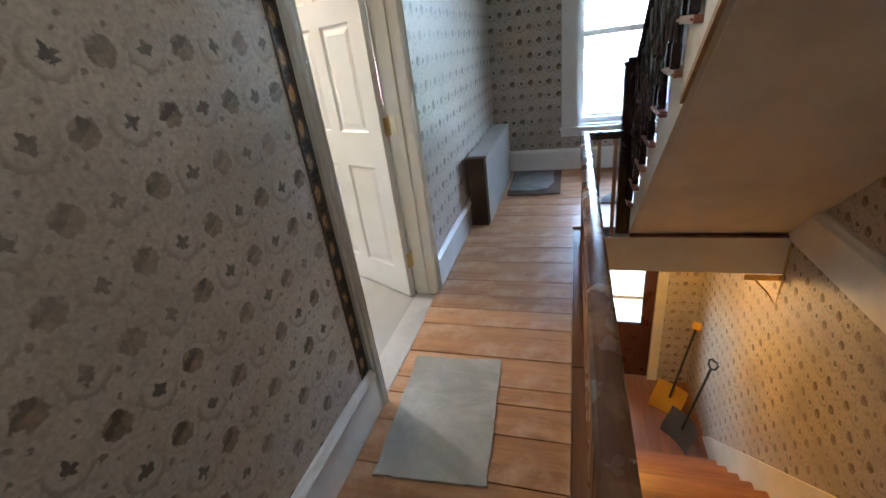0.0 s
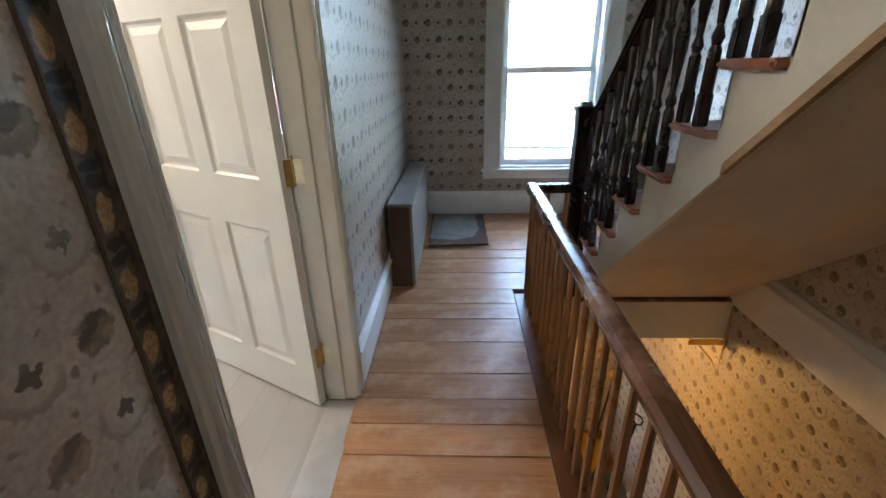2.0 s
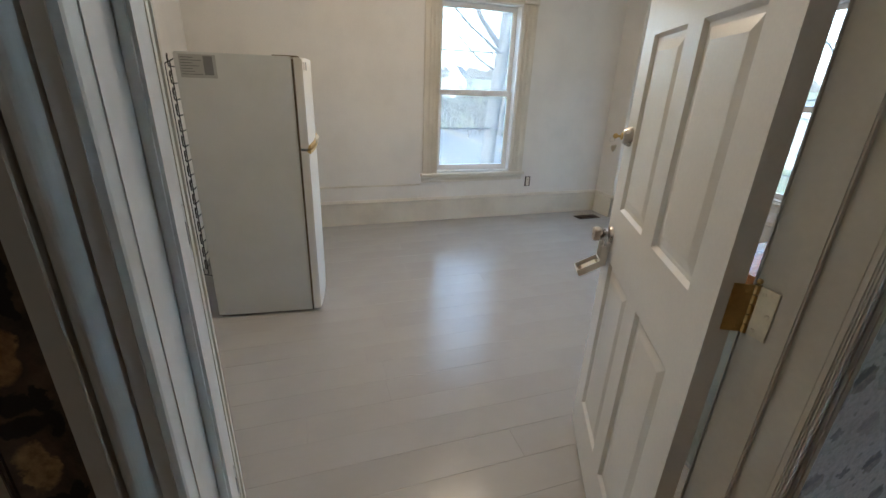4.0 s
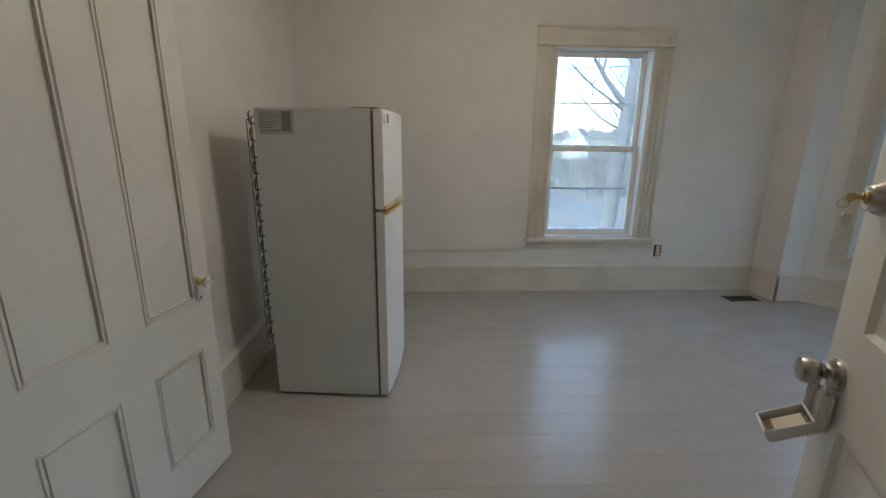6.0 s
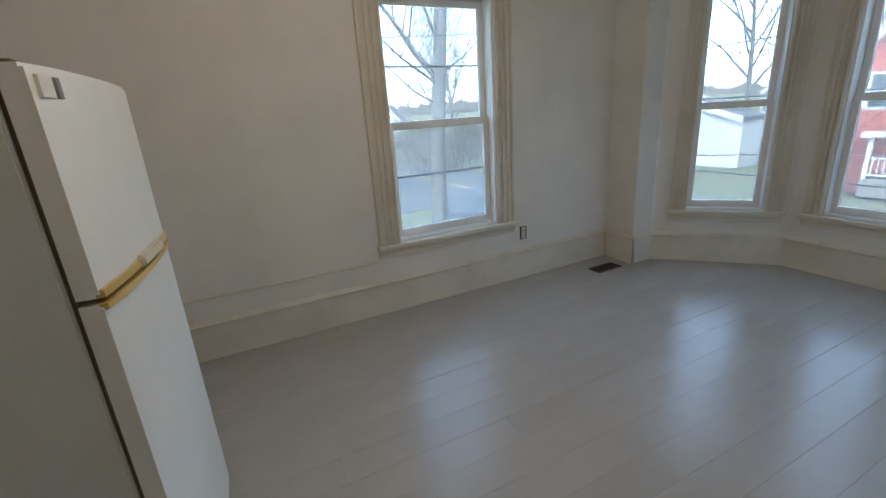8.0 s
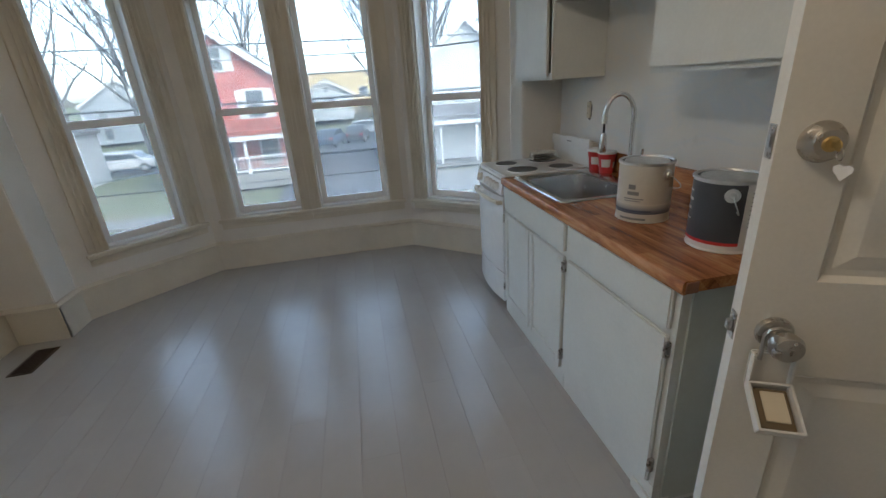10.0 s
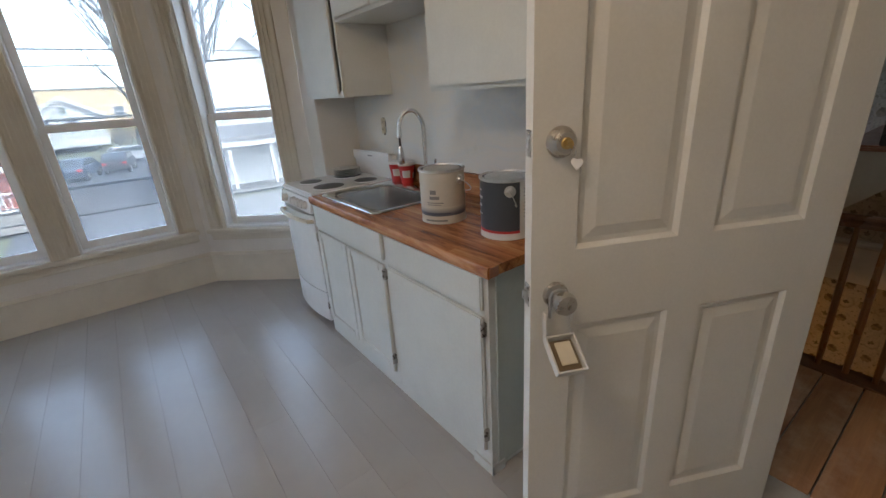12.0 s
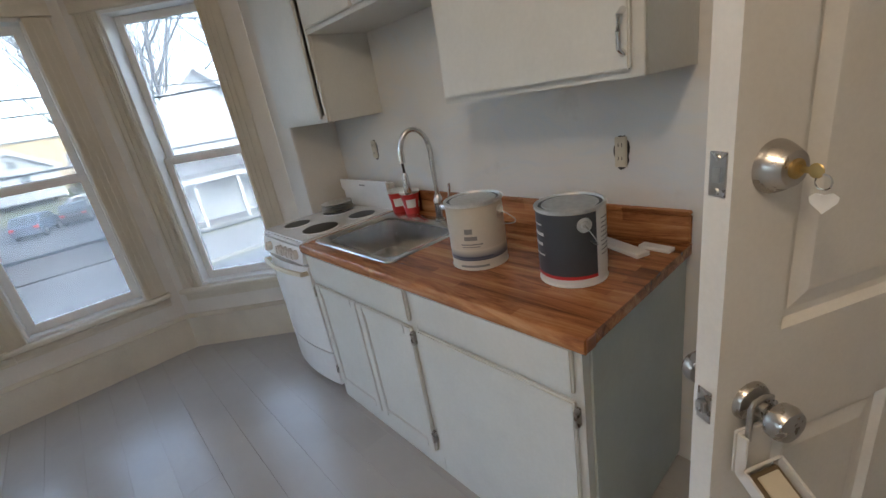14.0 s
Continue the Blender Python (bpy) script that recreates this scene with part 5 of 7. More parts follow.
def cabinet_front(bm, y0, y1, z0, z1, x=FRONT, t=0.018, lip=True):
    """A slab door or drawer front with a softened, slightly raised edge."""
    box(bm, x - t, y0, z0, x - 0.0005, y1, z1, 0.005)


def framed_front(bm, y0, y1, z0, z1, x=FRONT, t=0.018, w=0.045):
    box(bm, x - t, y0, z0, x - 0.0005, y0 + w, z1, 0.004)
    box(bm, x - t, y1 - w, z0, x - 0.0005, y1, z1, 0.004)
    box(bm, x - t + 0.0005, y0 + w - 0.001, z0, x - 0.0005, y1 - w + 0.001, z0 + w, 0.004)
    box(bm, x - t + 0.0005, y0 + w - 0.001, z1 - w, x - 0.0005, y1 - w + 0.001, z1, 0.004)
    box(bm, x - t + 0.008, y0 + w - 0.004, z0 + w - 0.004, x - 0.001, y1 - w + 0.004, z1 - w + 0.004)


def face_hinge(parent, y, z, x=FRONT - 0.018):
    bm = bmesh.new()
    box(bm, x - 0.004, y - 0.007, z - 0.028, x + 0.016, y + 0.007, z + 0.028, 0.003)
    lathe(bm, [(0.005, -0.024), (0.005, 0.024)], 10, Matrix.Translation((x - 0.004, y, z)))
    part("hinge", bm, NICKEL, parent, "nickel face hinge", True)


def base_unit(y0, y1, label, doors, drawer, end=False):
    c = thing("base_cabinet", Matrix.Identity(4), label, "cabinet", "kitchen base cabinets")
    top = 0.862
    for name, b in (("plinth", (FRONT, y0, 0.0, FRONT + 0.02, y1, 0.095)), ("stile", (FRONT, y0, 0.096, FRONT + 0.02, y0 + 0.035, top)), ("stile", (FRONT, y1 - 0.035, 0.096, FRONT + 0.02, y1, top)),
                    ("rail", (FRONT + 0.0005, y0 + 0.034, 0.69, FRONT + 0.02, y1 - 0.034, 0.72)), ("rail", (FRONT + 0.0005, y0 + 0.034, top - 0.02, FRONT + 0.02, y1 - 0.034, top)),
                    ("side_panel", (FRONT + 0.021, y0 + 0.001, 0.0, ROOM_E - 0.003, y0 + 0.019, top)), ("side_panel", (FRONT + 0.021, y1 - 0.019, 0.0, ROOM_E - 0.003, y1 - 0.001, top)),
                    ("back_panel", (FRONT + 0.3, y0 + 0.02, 0.02, FRONT + 0.31, y1 - 0.02, 0.66))):
        part(name, bx(*b), CABINET, c)
    bm = bmesh.new()
    cabinet_front(bm, *drawer, 0.722, 0.858)
    part("drawer_front", bm, CABINET, c)
    for a, b, framed, hy in doors:
        bm = bmesh.new()
        (framed_front if framed else cabinet_front)(bm, a, b, 0.105, 0.70)
        d = part("door", bm, CABINET, c)
        for z in (0.19, 0.655):
            face_hinge(d, hy, z)
    if end:
        bm = bmesh.new()
        box(bm, FRONT + 0.03, y0 - 0.008, 0.03, ROOM_E - 0.004, y0 - 0.0005, top - 0.004, 0.001)
        part("end_panel", bm, CABINET_GREEN, c, "pale grey-green end panel")
        bm = bmesh.new()
        box(bm, FRONT - 0.012, y0 - 0.014, 0.0, FRONT + 0.06, y0 - 0.009, 0.05, 0.002)
        box(bm, FRONT - 0.012, y0 - 0.014, 0.0, FRONT - 0.002, y0 + 0.10, 0.045, 0.002)
        part("toe_trim", bm, CABINET, c, "chipped toe trim")
    return c


CABINET_GREEN = paint("pale grey-green paint", (0.52, 0.56, 0.52), 0.45, 0.06, 60, 0.1)
base_unit(5.512, 6.335, "white two-door sink cabinet with a false drawer front", [(5.535, 5.915, True, 5.528), (5.925, 6.305, True, 6.312)], (5.53, 6.31))
base_unit(4.846, 5.508, "white base cabinet with one wide drawer and one wide door", [(4.866, 5.495, False, 4.860)], (4.866, 5.497), True)


def worktop():
    w = thing("worktop", Matrix.Identity(4), "butcher block patterned laminate worktop with backsplash", "worktop")
    x0, x1, y0, y1, z0, z1 = -2.408, ROOM_E - 0.002, 4.825, 6.345, 0.863, 0.900
    hx0, hx1, hy0, hy1 = -2.315, -1.865, 5.705, 6.285
    bm = bmesh.new()
    for a, b, c, d in ((x0 + 0.02, hx0, y0, y1), (hx1, x1, y0, y1), (hx0, hx1, y0, hy0), (hx0, hx1, hy1, y1)):
        box(bm, a, c, z0, b, d, z1)
    bmesh.ops.remove_doubles(bm, verts=bm.verts[:], dist=0.0002)
    part("slab", bm, TOPWOOD, w)
    bm = bmesh.new()
    prof = [(x0 + 0.021, z0), (x0 + 0.006, z0 - 0.006), (x0, z0 + 0.006), (x0, z1 - 0.010), (x0 + 0.004, z1 - 0.002), (x0 + 0.010, z1 + 0.001), (x0 + 0.021, z1)]
    prism(bm, prof, y0, y1, 1)
    part("rolled_edge", bm, TOPWOOD, w, "rounded front edge", True)
    bm = bmesh.new()
    box(bm, x1 - 0.022, y0, z1, x1, y1, z1 + 0.098, 0.004)
    box(bm, x1 - 0.030, y0, z1 + 0.098, x1, y1, z1 + 0.112, 0.004)
    part("backsplash", bm, TOPWOOD, w)
    bm = bmesh.new()
    box(bm, x0 + 0.01, y0 - 0.003, z0 - 0.002, x0 + 0.05, y0 + 0.001, z1 - 0.004, 0.001)
    part("broken_corner", bm, TREAD, w, "chipped end at the corner")


worktop()


def sink():
    s = thing("sink", Matrix.Identity(4), "stainless steel drop-in sink with one square bowl", "sink")
    x0, x1, y0, y1, z = -2.345, -1.835, 5.675, 6.315, 0.900
    bx0, bx1, by0, by1 = -2.295, -1.925, 5.73, 6.26
    def ring(a, b, c, d, zz, r):
        pts = []
        for cx, cy, a0 in ((b - r, d - r, 0), (a + r, d - r, 90), (a + r, c + r, 180), (b - r, c + r, 270)):
            for k in range(6):
                t = radians(a0 + k * 18)
                pts.append((cx + r * math.cos(t), cy + r * math.sin(t), zz))
        return pts
    levels = [ring(x0, x1, y0, y1, z + 0.001, 0.03), ring(x0 + 0.004, x1 - 0.004, y0 + 0.004, y1 - 0.004, z + 0.007, 0.03), ring(x0 + 0.016, x1 - 0.016, y0 + 0.016, y1 - 0.016, z + 0.007, 0.028), ring(bx0 - 0.012, bx1 + 0.012, by0 - 0.012, by1 + 0.012, z + 0.003, 0.06), ring(bx0, bx1, by0, by1, z - 0.006, 0.06), ring(bx0 + 0.012, bx1 - 0.012, by0 + 0.012, by1 - 0.012, z - 0.15, 0.055), ring(bx0 + 0.05, bx1 - 0.05, by0 + 0.05, by1 - 0.05, z - 0.175, 0.04), ring(bx0 + 0.15, bx1 - 0.15, by0 + 0.22, by1 - 0.22, z - 0.18, 0.03)]
    bm = bmesh.new()
    vs = [[bm.verts.new(p) for p in r] for r in levels]
    for a, b in zip(vs, vs[1:]):
        for k in range(len(a)):
            j = (k + 1) % len(a)
            bm.faces.new((a[k], a[j], b[j], b[k]))
    bm.faces.new(vs[-1])
    part("bowl", bm, SINK_STEEL, s, "", True)
    bm = bmesh.new()
    lathe(bm, [(0.045, 0), (0.045, 0.004), (0.036, 0.006), (0.03, 0.002)], 24, Matrix.Translation(((bx0 + bx1) / 2, (by0 + by1) / 2, z - 0.180)))
    part("drain", bm, CHROME, s, "", True)


sink()


def faucet():
    fx, fy = -1.858, 5.90
    f = thing("faucet", pose(fx, fy, 0.9075), "tall chrome gooseneck faucet with a black hose and spray head", "faucet")
    bm = bmesh.new()
    lathe(bm, [(0.030, 0), (0.030, 0.006), (0.024, 0.012), (0.022, 0.07), (0.024, 0.075), (0.024, 0.10), (0.018, 0.112), (0.013, 0.125)], 24)
    rod(bm, (0, 0, 0.062), (0.0, -0.062, 0.066), 0.016, 16)
    part("body", bm, CHROME, f, "", True)
    bm = bmesh.new()
    pts = [(0, 0, 0.12), (0, 0, 0.33)]
    r = 0.062
    pts += [(-r + r * math.cos(a), 0.03 * (1 - math.cos(a)), 0.33 + r * 1.75 * math.sin(a)) for a in [math.pi * k / 12 for k in range(1, 12)]]
    pts += [(-2 * r + 0.002, 0.06, 0.33), (-2 * r, 0.06, 0.30)]
    tube(bm, pts, [0.012] * 2 + [0.012] * 11 + [0.014, 0.015], 14)
    part("spout", bm, CHROME, f, "gooseneck spout", True)
    bm = bmesh.new()
    rod(bm, (-2 * r, 0.06, 0.305), (-2 * r + 0.002, 0.062, 0.24), 0.006, 10)
    part("hose", bm, BLACK, f, "black hose", True)
    bm = bmesh.new()
    lathe(bm, [(0.009, 0.10), (0.015, 0.085), (0.017, 0.05), (0.019, 0.012), (0.016, 0.0)], 18, Matrix.Translation((-2 * r + 0.002, 0.062, 0.155)))
    part("spray_head", bm, CHROME, f, "", True)
    bm = bmesh.new()
    tube(bm, [(0, -0.055, 0.070), (0, -0.075, 0.085), (0.003, -0.083, 0.13), (0.004, -0.088, 0.18)], [0.011, 0.012, 0.007, 0.006], 10)
    part("lever", bm, CHROME, f, "", True)


faucet()


# ------------------------------------------------------------------ stove
KNOB_GREY = paint("pale grey plastic", (0.66, 0.64, 0.60), 0.4, 0.05)


def stove():
    y0, y1, x0, x1 = 6.362, 6.882, -2.378, ROOM_E - 0.02
    s = thing("stove", Matrix.Identity(4), "small white electric stove with its burner coils taken out", "stove")
    bm = bmesh.new()
    box(bm, x0 + 0.02, y0, 0.05, x1 - 0.04, y1, 0.78, 0.006)
    part("body", bm, ENAMEL, s)
    bm = bmesh.new()
    box(bm, x0 - 0.004, y0 - 0.004, 0.872, x1 - 0.05, y1 + 0.004, 0.905, 0.008)
    top = part("cooktop", bm, ENAMEL, s)
    for cx, cy, r in ((-2.23, 6.745, 0.075), (-2.21, 6.495, 0.098), (-1.955, 6.475, 0.078), (-1.96, 6.74, 0.095)):
        bm = bmesh.new()
        lathe(bm, [(r + 0.006, 0.0), (r + 0.006, 0.003), (r, 0.004)], 32, Matrix.Translation((cx, cy, 0.9045)))
        h = part("burner_rim", bm, ENAMEL, top, "", True)
        bm = bmesh.new()
        lathe(bm, [(r - 0.002, 0.0), (r - 0.002, 0.0012)], 32, Matrix.Translation((cx, cy, 0.908)))
        part("burner_hole", bm, BLACK, h, "dark open burner hole")
    # slanted control panel with five knobs
    bm = bmesh.new()
    prism(bm, [(x0 + 0.01, 0.785), (x0 - 0.030, 0.79), (x0 - 0.012, 0.872), (x0 + 0.01, 0.872)], y0, y1, 1)
    cp = part("control_panel", bm, ENAMEL, s)
    for k in range(5):
        y = y0 + 0.075 + k * 0.064 + (0.085 if k == 4 else 0)
        bm = bmesh.new()
        m = pose(x0 - 0.021, y, 0.832, 0, -80, 0)
        lathe(bm, [(0.026, 0), (0.026, 0.006), (0.023, 0.016), (0.020, 0.024)], 20, m)
        box(bm, -0.023, -0.006, 0.016, 0.023, 0.006, 0.032, 0.003, m)
        part("knob", bm, KNOB_GREY, cp, "pale grey control knob", True)
    # bowed oven door and drawer
    def bowed(bm, z0, z1, bow):
        n = 8
        out = [(x0 + 0.021, y0 + 0.002)] + [(x0 - 0.012 - bow * (1 - (2 * k / n - 1) ** 2), y0 + 0.002 + (y1 - y0 - 0.004) * k / n) for k in range(n + 1)] + [(x0 + 0.021, y1 - 0.002)]
        prism(bm, out, z0, z1, 2)
    bm = bmesh.new()
    bowed(bm, 0.262, 0.772, 0.028)
    door = part("oven_door", bm, ENAMEL, s, "", True)
    bm = bmesh.new()
    n = 8
    tube(bm, [(x0 - 0.012, y0 + 0.02, 0.735)] + [(x0 - 0.045 - 0.028 * (1 - (2 * k / n - 1) ** 2), y0 + 0.02 + (y1 - y0 - 0.04) * k / n, 0.74) for k in range(n + 1)] + [(x0 - 0.012, y1 - 0.02, 0.735)], 0.013, 10)
    part("handle", bm, BEIGE, door, "beige bowed handle", True)
    for k in range(4):
        bm = bmesh.new()
        box(bm, x0 - 0.010, y0 + 0.06 + k * 0.105, 0.7735, x0 + 0.01, y0 + 0.13 + k * 0.105, 0.782, 0.001)
        part("vent_slot", bm, BLACK, s)
    bm = bmesh.new()
    bowed(bm, 0.052, 0.254, 0.028)
    part("drawer", bm, ENAMEL, s, "", True)
    bm = bmesh.new()
    box(bm, x1 - 0.05, y0, 0.78, x1, y1, 1.055, 0.008)
    box(bm, x1 - 0.062, y0, 1.00, x1 - 0.049, y1, 1.07, 0.005)
    bg = part("backguard", bm, ENAMEL, s)
    bm = bmesh.new()
    box(bm, x1 - 0.064, (y0 + y1) / 2 - 0.03, 1.035, x1 - 0.0615, (y0 + y1) / 2 + 0.03, 1.042)
    part("name_bar", bm, INK, bg)
    for x, y in ((x0 + 0.05, y0 + 0.03), (x0 + 0.05, y1 - 0.03), (x1 - 0.09, y0 + 0.03), (x1 - 0.09, y1 - 0.03)):
        bm = bmesh.new()
        lathe(bm, [(0.018, 0), (0.018, 0.012), (0.009, 0.016), (0.009, 0.055)], 12, Matrix.Translation((x, y, 0)))
        part("leg", bm, BLACK, s, "black levelling foot", True)
    for k in range(4):                                       # loose drip pans, stacked
        d = thing("drip_pan", pose(-1.96, 6.74, 0.9095 + k * 0.0135, 0, 0, 0), "silver burner drip pan stacked on the stove", "drip pan", "stacked drip pans")
        bm = bmesh.new()
        r = 0.098 - 0.002 * k
        lathe(bm, [(r * 0.55, 0.0), (r * 0.72, 0.001), (r * 0.9, 0.007), (r, 0.010), (r + 0.002, 0.0125), (r - 0.006, 0.0125), (r * 0.86, 0.009), (r * 0.68, 0.003), (r * 0.5, 0.002)], 32)
        part("pan", bm, TIN, d, "", True)


stove()


# ------------------------------------------------------------------ wall cabinets
def wall_cabinet(y0, y1, z0, z1, label, doors, pull=None, stile=0.035):
    x0, x1 = -2.062, ROOM_E - 0.002
    c = thing("wall_cabinet", Matrix.Identity(4), label, "cabinet", "kitchen wall cabinets")
    for name, b in (("side_panel", (x0, y0, z0, x1, y0 + 0.018, z1)), ("side_panel", (x0, y1 - 0.018, z0, x1, y1, z1)), ("bottom_panel", (x0 + 0.001, y0 + 0.018, z0, x1, y1 - 0.018, z0 + 0.018)),
                    ("top_panel", (x0 + 0.001, y0 + 0.018, z1 - 0.018, x1, y1 - 0.018, z1)), ("back_panel", (x1 - 0.012, y0 + 0.018, z0 + 0.018, x1, y1 - 0.018, z1 - 0.018))):
        part(name, bx(*b), CABINET, c)
    bm = bmesh.new()
    box(bm, x0 - 0.018, y0, z0 - 0.001, x0 - 0.0005, y1, z0 + 0.035, 0.002)
    box(bm, x0 - 0.018, y0, z0 + 0.036, x0 - 0.0005, y0 + stile, z1, 0.002)
    box(bm, x0 - 0.018, y1 - 0.035, z0 + 0.036, x0 - 0.0005, y1, z1, 0.002)
    part("face_frame", bm, CABINET, c)
    for a, b in doors:
        bm = bmesh.new()
        box(bm, x0 - 0.037, a, z0 + 0.018, x0 - 0.019, b, z1 - 0.004, 0.004)
        d = part("door", bm, CABINET, c)
        if pull is not None:
            bm = bmesh.new()
            zc = z0 + 0.10
            tube(bm, [(x0 - 0.036, pull, zc - 0.045), (x0 - 0.058, pull, zc - 0.035), (x0 - 0.062, pull, zc), (x0 - 0.058, pull, zc + 0.035), (x0 - 0.036, pull, zc + 0.045)], [0.009, 0.006, 0.0055, 0.006, 0.009], 10)
            part("handle", bm, CHROME, d, "chrome bow pull", True)
    return c


wall_cabinet(6.372, 6.915, 1.432, 2.22, "white wall cabinet over the stove with its door ajar", [(6.412, 6.90)], None, 0.021)
wall_cabinet(5.512, 6.368, 1.825, 2.22, "short white wall cabinet over the sink", [(5.53, 5.93), (5.945, 6.35)])
wall_cabinet(4.830, 5.508, 1.435, 2.22, "white wall cabinet with a chrome pull over the worktop", [(4.858, 5.49)], 4.872)


# ------------------------------------------------------------------ on the worktop
def paint_can(x, y, turn, label, style):
    c = thing("paint_can", pose(x, y, 0.9003, 0, 0, turn), label, "paint can", "paint cans on the worktop")
    R, H = 0.098, 0.230
    bm = bmesh.new()
    lathe(bm, [(R - 0.003, 0), (R + 0.001, 0.002), (R + 0.001, 0.006), (R - 0.001, 0.008), (R - 0.001, H - 0.012)], 40)
    body = part("can", bm, WHITE_LABEL if style == "dark" else CAN_CREAM, c, "", True)
    bm = bmesh.new()
    lathe(bm, [(R - 0.001, H - 0.012), (R + 0.003, H - 0.010), (R + 0.003, H - 0.002), (R, H), (R - 0.006, H), (R - 0.008, H - 0.006), (R - 0.018, H - 0.006), (R - 0.020, H - 0.003), (R - 0.03, H - 0.003)], 40)
    lid = part("lid", bm, TIN, c, "tin lid", True)
    # flat dark grey ring laid in the groove of the lid
    bm = bmesh.new()
    lathe(bm, [(R - 0.0085, H - 0.0058), (R - 0.0085, H - 0.0052), (R - 0.0170, H - 0.0052), (R - 0.0170, H - 0.0058)], 40)
    part("lid_groove", bm, DARKGREY, lid, "dark ring in the lid groove", True)

    def sleeve(z0, z1, a0, a1, mat, name, lab="", parent=body, off=0.0006):
        b2 = bmesh.new()
        n = max(2, int((a1 - a0) / 8))
        rr = R - 0.001 + off
        lo = [b2.verts.new((rr * math.cos(radians(a0 + (a1 - a0) * k / n)), rr * math.sin(radians(a0 + (a1 - a0) * k / n)), z0)) for k in range(n + 1)]
        hi = [b2.verts.new((rr * math.cos(radians(a0 + (a1 - a0) * k / n)), rr * math.sin(radians(a0 + (a1 - a0) * k / n)), z1)) for k in range(n + 1)]
        for k in range(n):
            b2.faces.new((lo[k], lo[k + 1], hi[k + 1], hi[k]))
        return part(name, b2, mat, parent, lab, True)

    if style == "dark":
        lab = sleeve(0.032, H - 0.014, -150, 62, DARKGREY, "label", "dark grey printed label")
        sleeve(0.026, 0.036, -150, 62, RED, "red_band", "red band", lab, 0.001)
        for k in range(4):
            z = 0.180 - 0.030 * k
            sleeve(z, z + (0.010 if k in (1, 2) else 0.005), -62, -34 + 4 * (k % 2), WHITE_LABEL, "print_bar", "pale print", lab, 0.0012)
        side = sleeve(0.03, H - 0.02, 66, 118, WHITE_LABEL, "side_label", "white side label", body, 0.0008)
        for k in range(9):
            sleeve(0.085 + 0.013 * k, 0.088 + 0.013 * k, 72, 104 - 5 * (k % 3), INK, "print_line", "", side, 0.0013)
        for k in range(6):
            sleeve(0.034, 0.055, 96 + 3 * k, 97.5 + 3 * k, INK, "bar_code_line", "", side, 0.0013)
    else:
        lab = sleeve(0.036, 0.075, -130, 70, CAN_FADE, "label", "cream label fading to navy")
        sleeve(0.044, 0.050, -90, 10, NAVY, "print_bar", "navy stripe", lab, 0.001)
        sleeve(0.012, 0.020, -60, 0, INK, "print_bar", "", lab, 0.0012)
        for k, (z, h, a, b) in enumerate(((0.130, 0.018, -42, -26), (0.108, 0.014, -44, -18), (0.092, 0.004, -52, -8), (0.084, 0.003, -50, -14))):
            sleeve(z, z + h, a, b, INK, "print_bar", "", lab, 0.0012)
        sleeve(0.06, H - 0.03, 66, 100, WHITE_LABEL, "side_label", "white side label", body, 0.0008)
    # ears and wire bail
    for s in (1, -1):
        a = radians(40 if s == 1 else 220)
        bm = bmesh.new()
        lathe(bm, [(0.021, 0), (0.021, 0.002), (0.013, 0.004), (0.011, 0.008), (0.006, 0.009), (0.004, 0.006)], 20, pose(R * math.cos(a), R * math.sin(a), H - 0.045, 0, 90, math.degrees(a)))
        part("ear", bm, TIN, c, "tin ear", True)
    bm = bmesh.new()
    a0 = radians(40)
    pts = []
    for k in range(17):
        t = math.pi * k / 16
        along = (R + 0.008) * math.cos(t)
        drop = (R + 0.006) * math.sin(t)
        pts.append((along * math.cos(a0) + drop * math.sin(-a0) * -1, along * math.sin(a0) - drop * math.cos(a0) * -1, H - 0.045 - 0.05 * math.sin(t)))
    tube(bm, pts, 0.0018, 6)
    part("bail", bm, STEEL, c, "thin wire handle", True)


CAN_CREAM = paint("cream can print", (0.60, 0.56, 0.49), 0.32, 0.03)


def make_fade():
    m = Mat("cream to navy print", (0.6, 0.6, 0.55), 0.32)
    sep = m.node("ShaderNodeSeparateXYZ", Vector=m.coords())
    m.set("Base Color", m.ramp(m.math("MULTIPLY_ADD", sep.outputs[2], 20.0, -0.6), (0.10, (0.05, 0.06, 0.10)), (0.35, (0.14, 0.15, 0.19)), (0.9, (0.66, 0.62, 0.54))))
    return m.m


CAN_FADE = make_fade()
paint_can(-2.150, 5.375, -118, "cream paint can with a navy fade and wire handle", "cream")
paint_can(-2.112, 5.028, -167, "dark grey and white paint can with a red band", "dark")


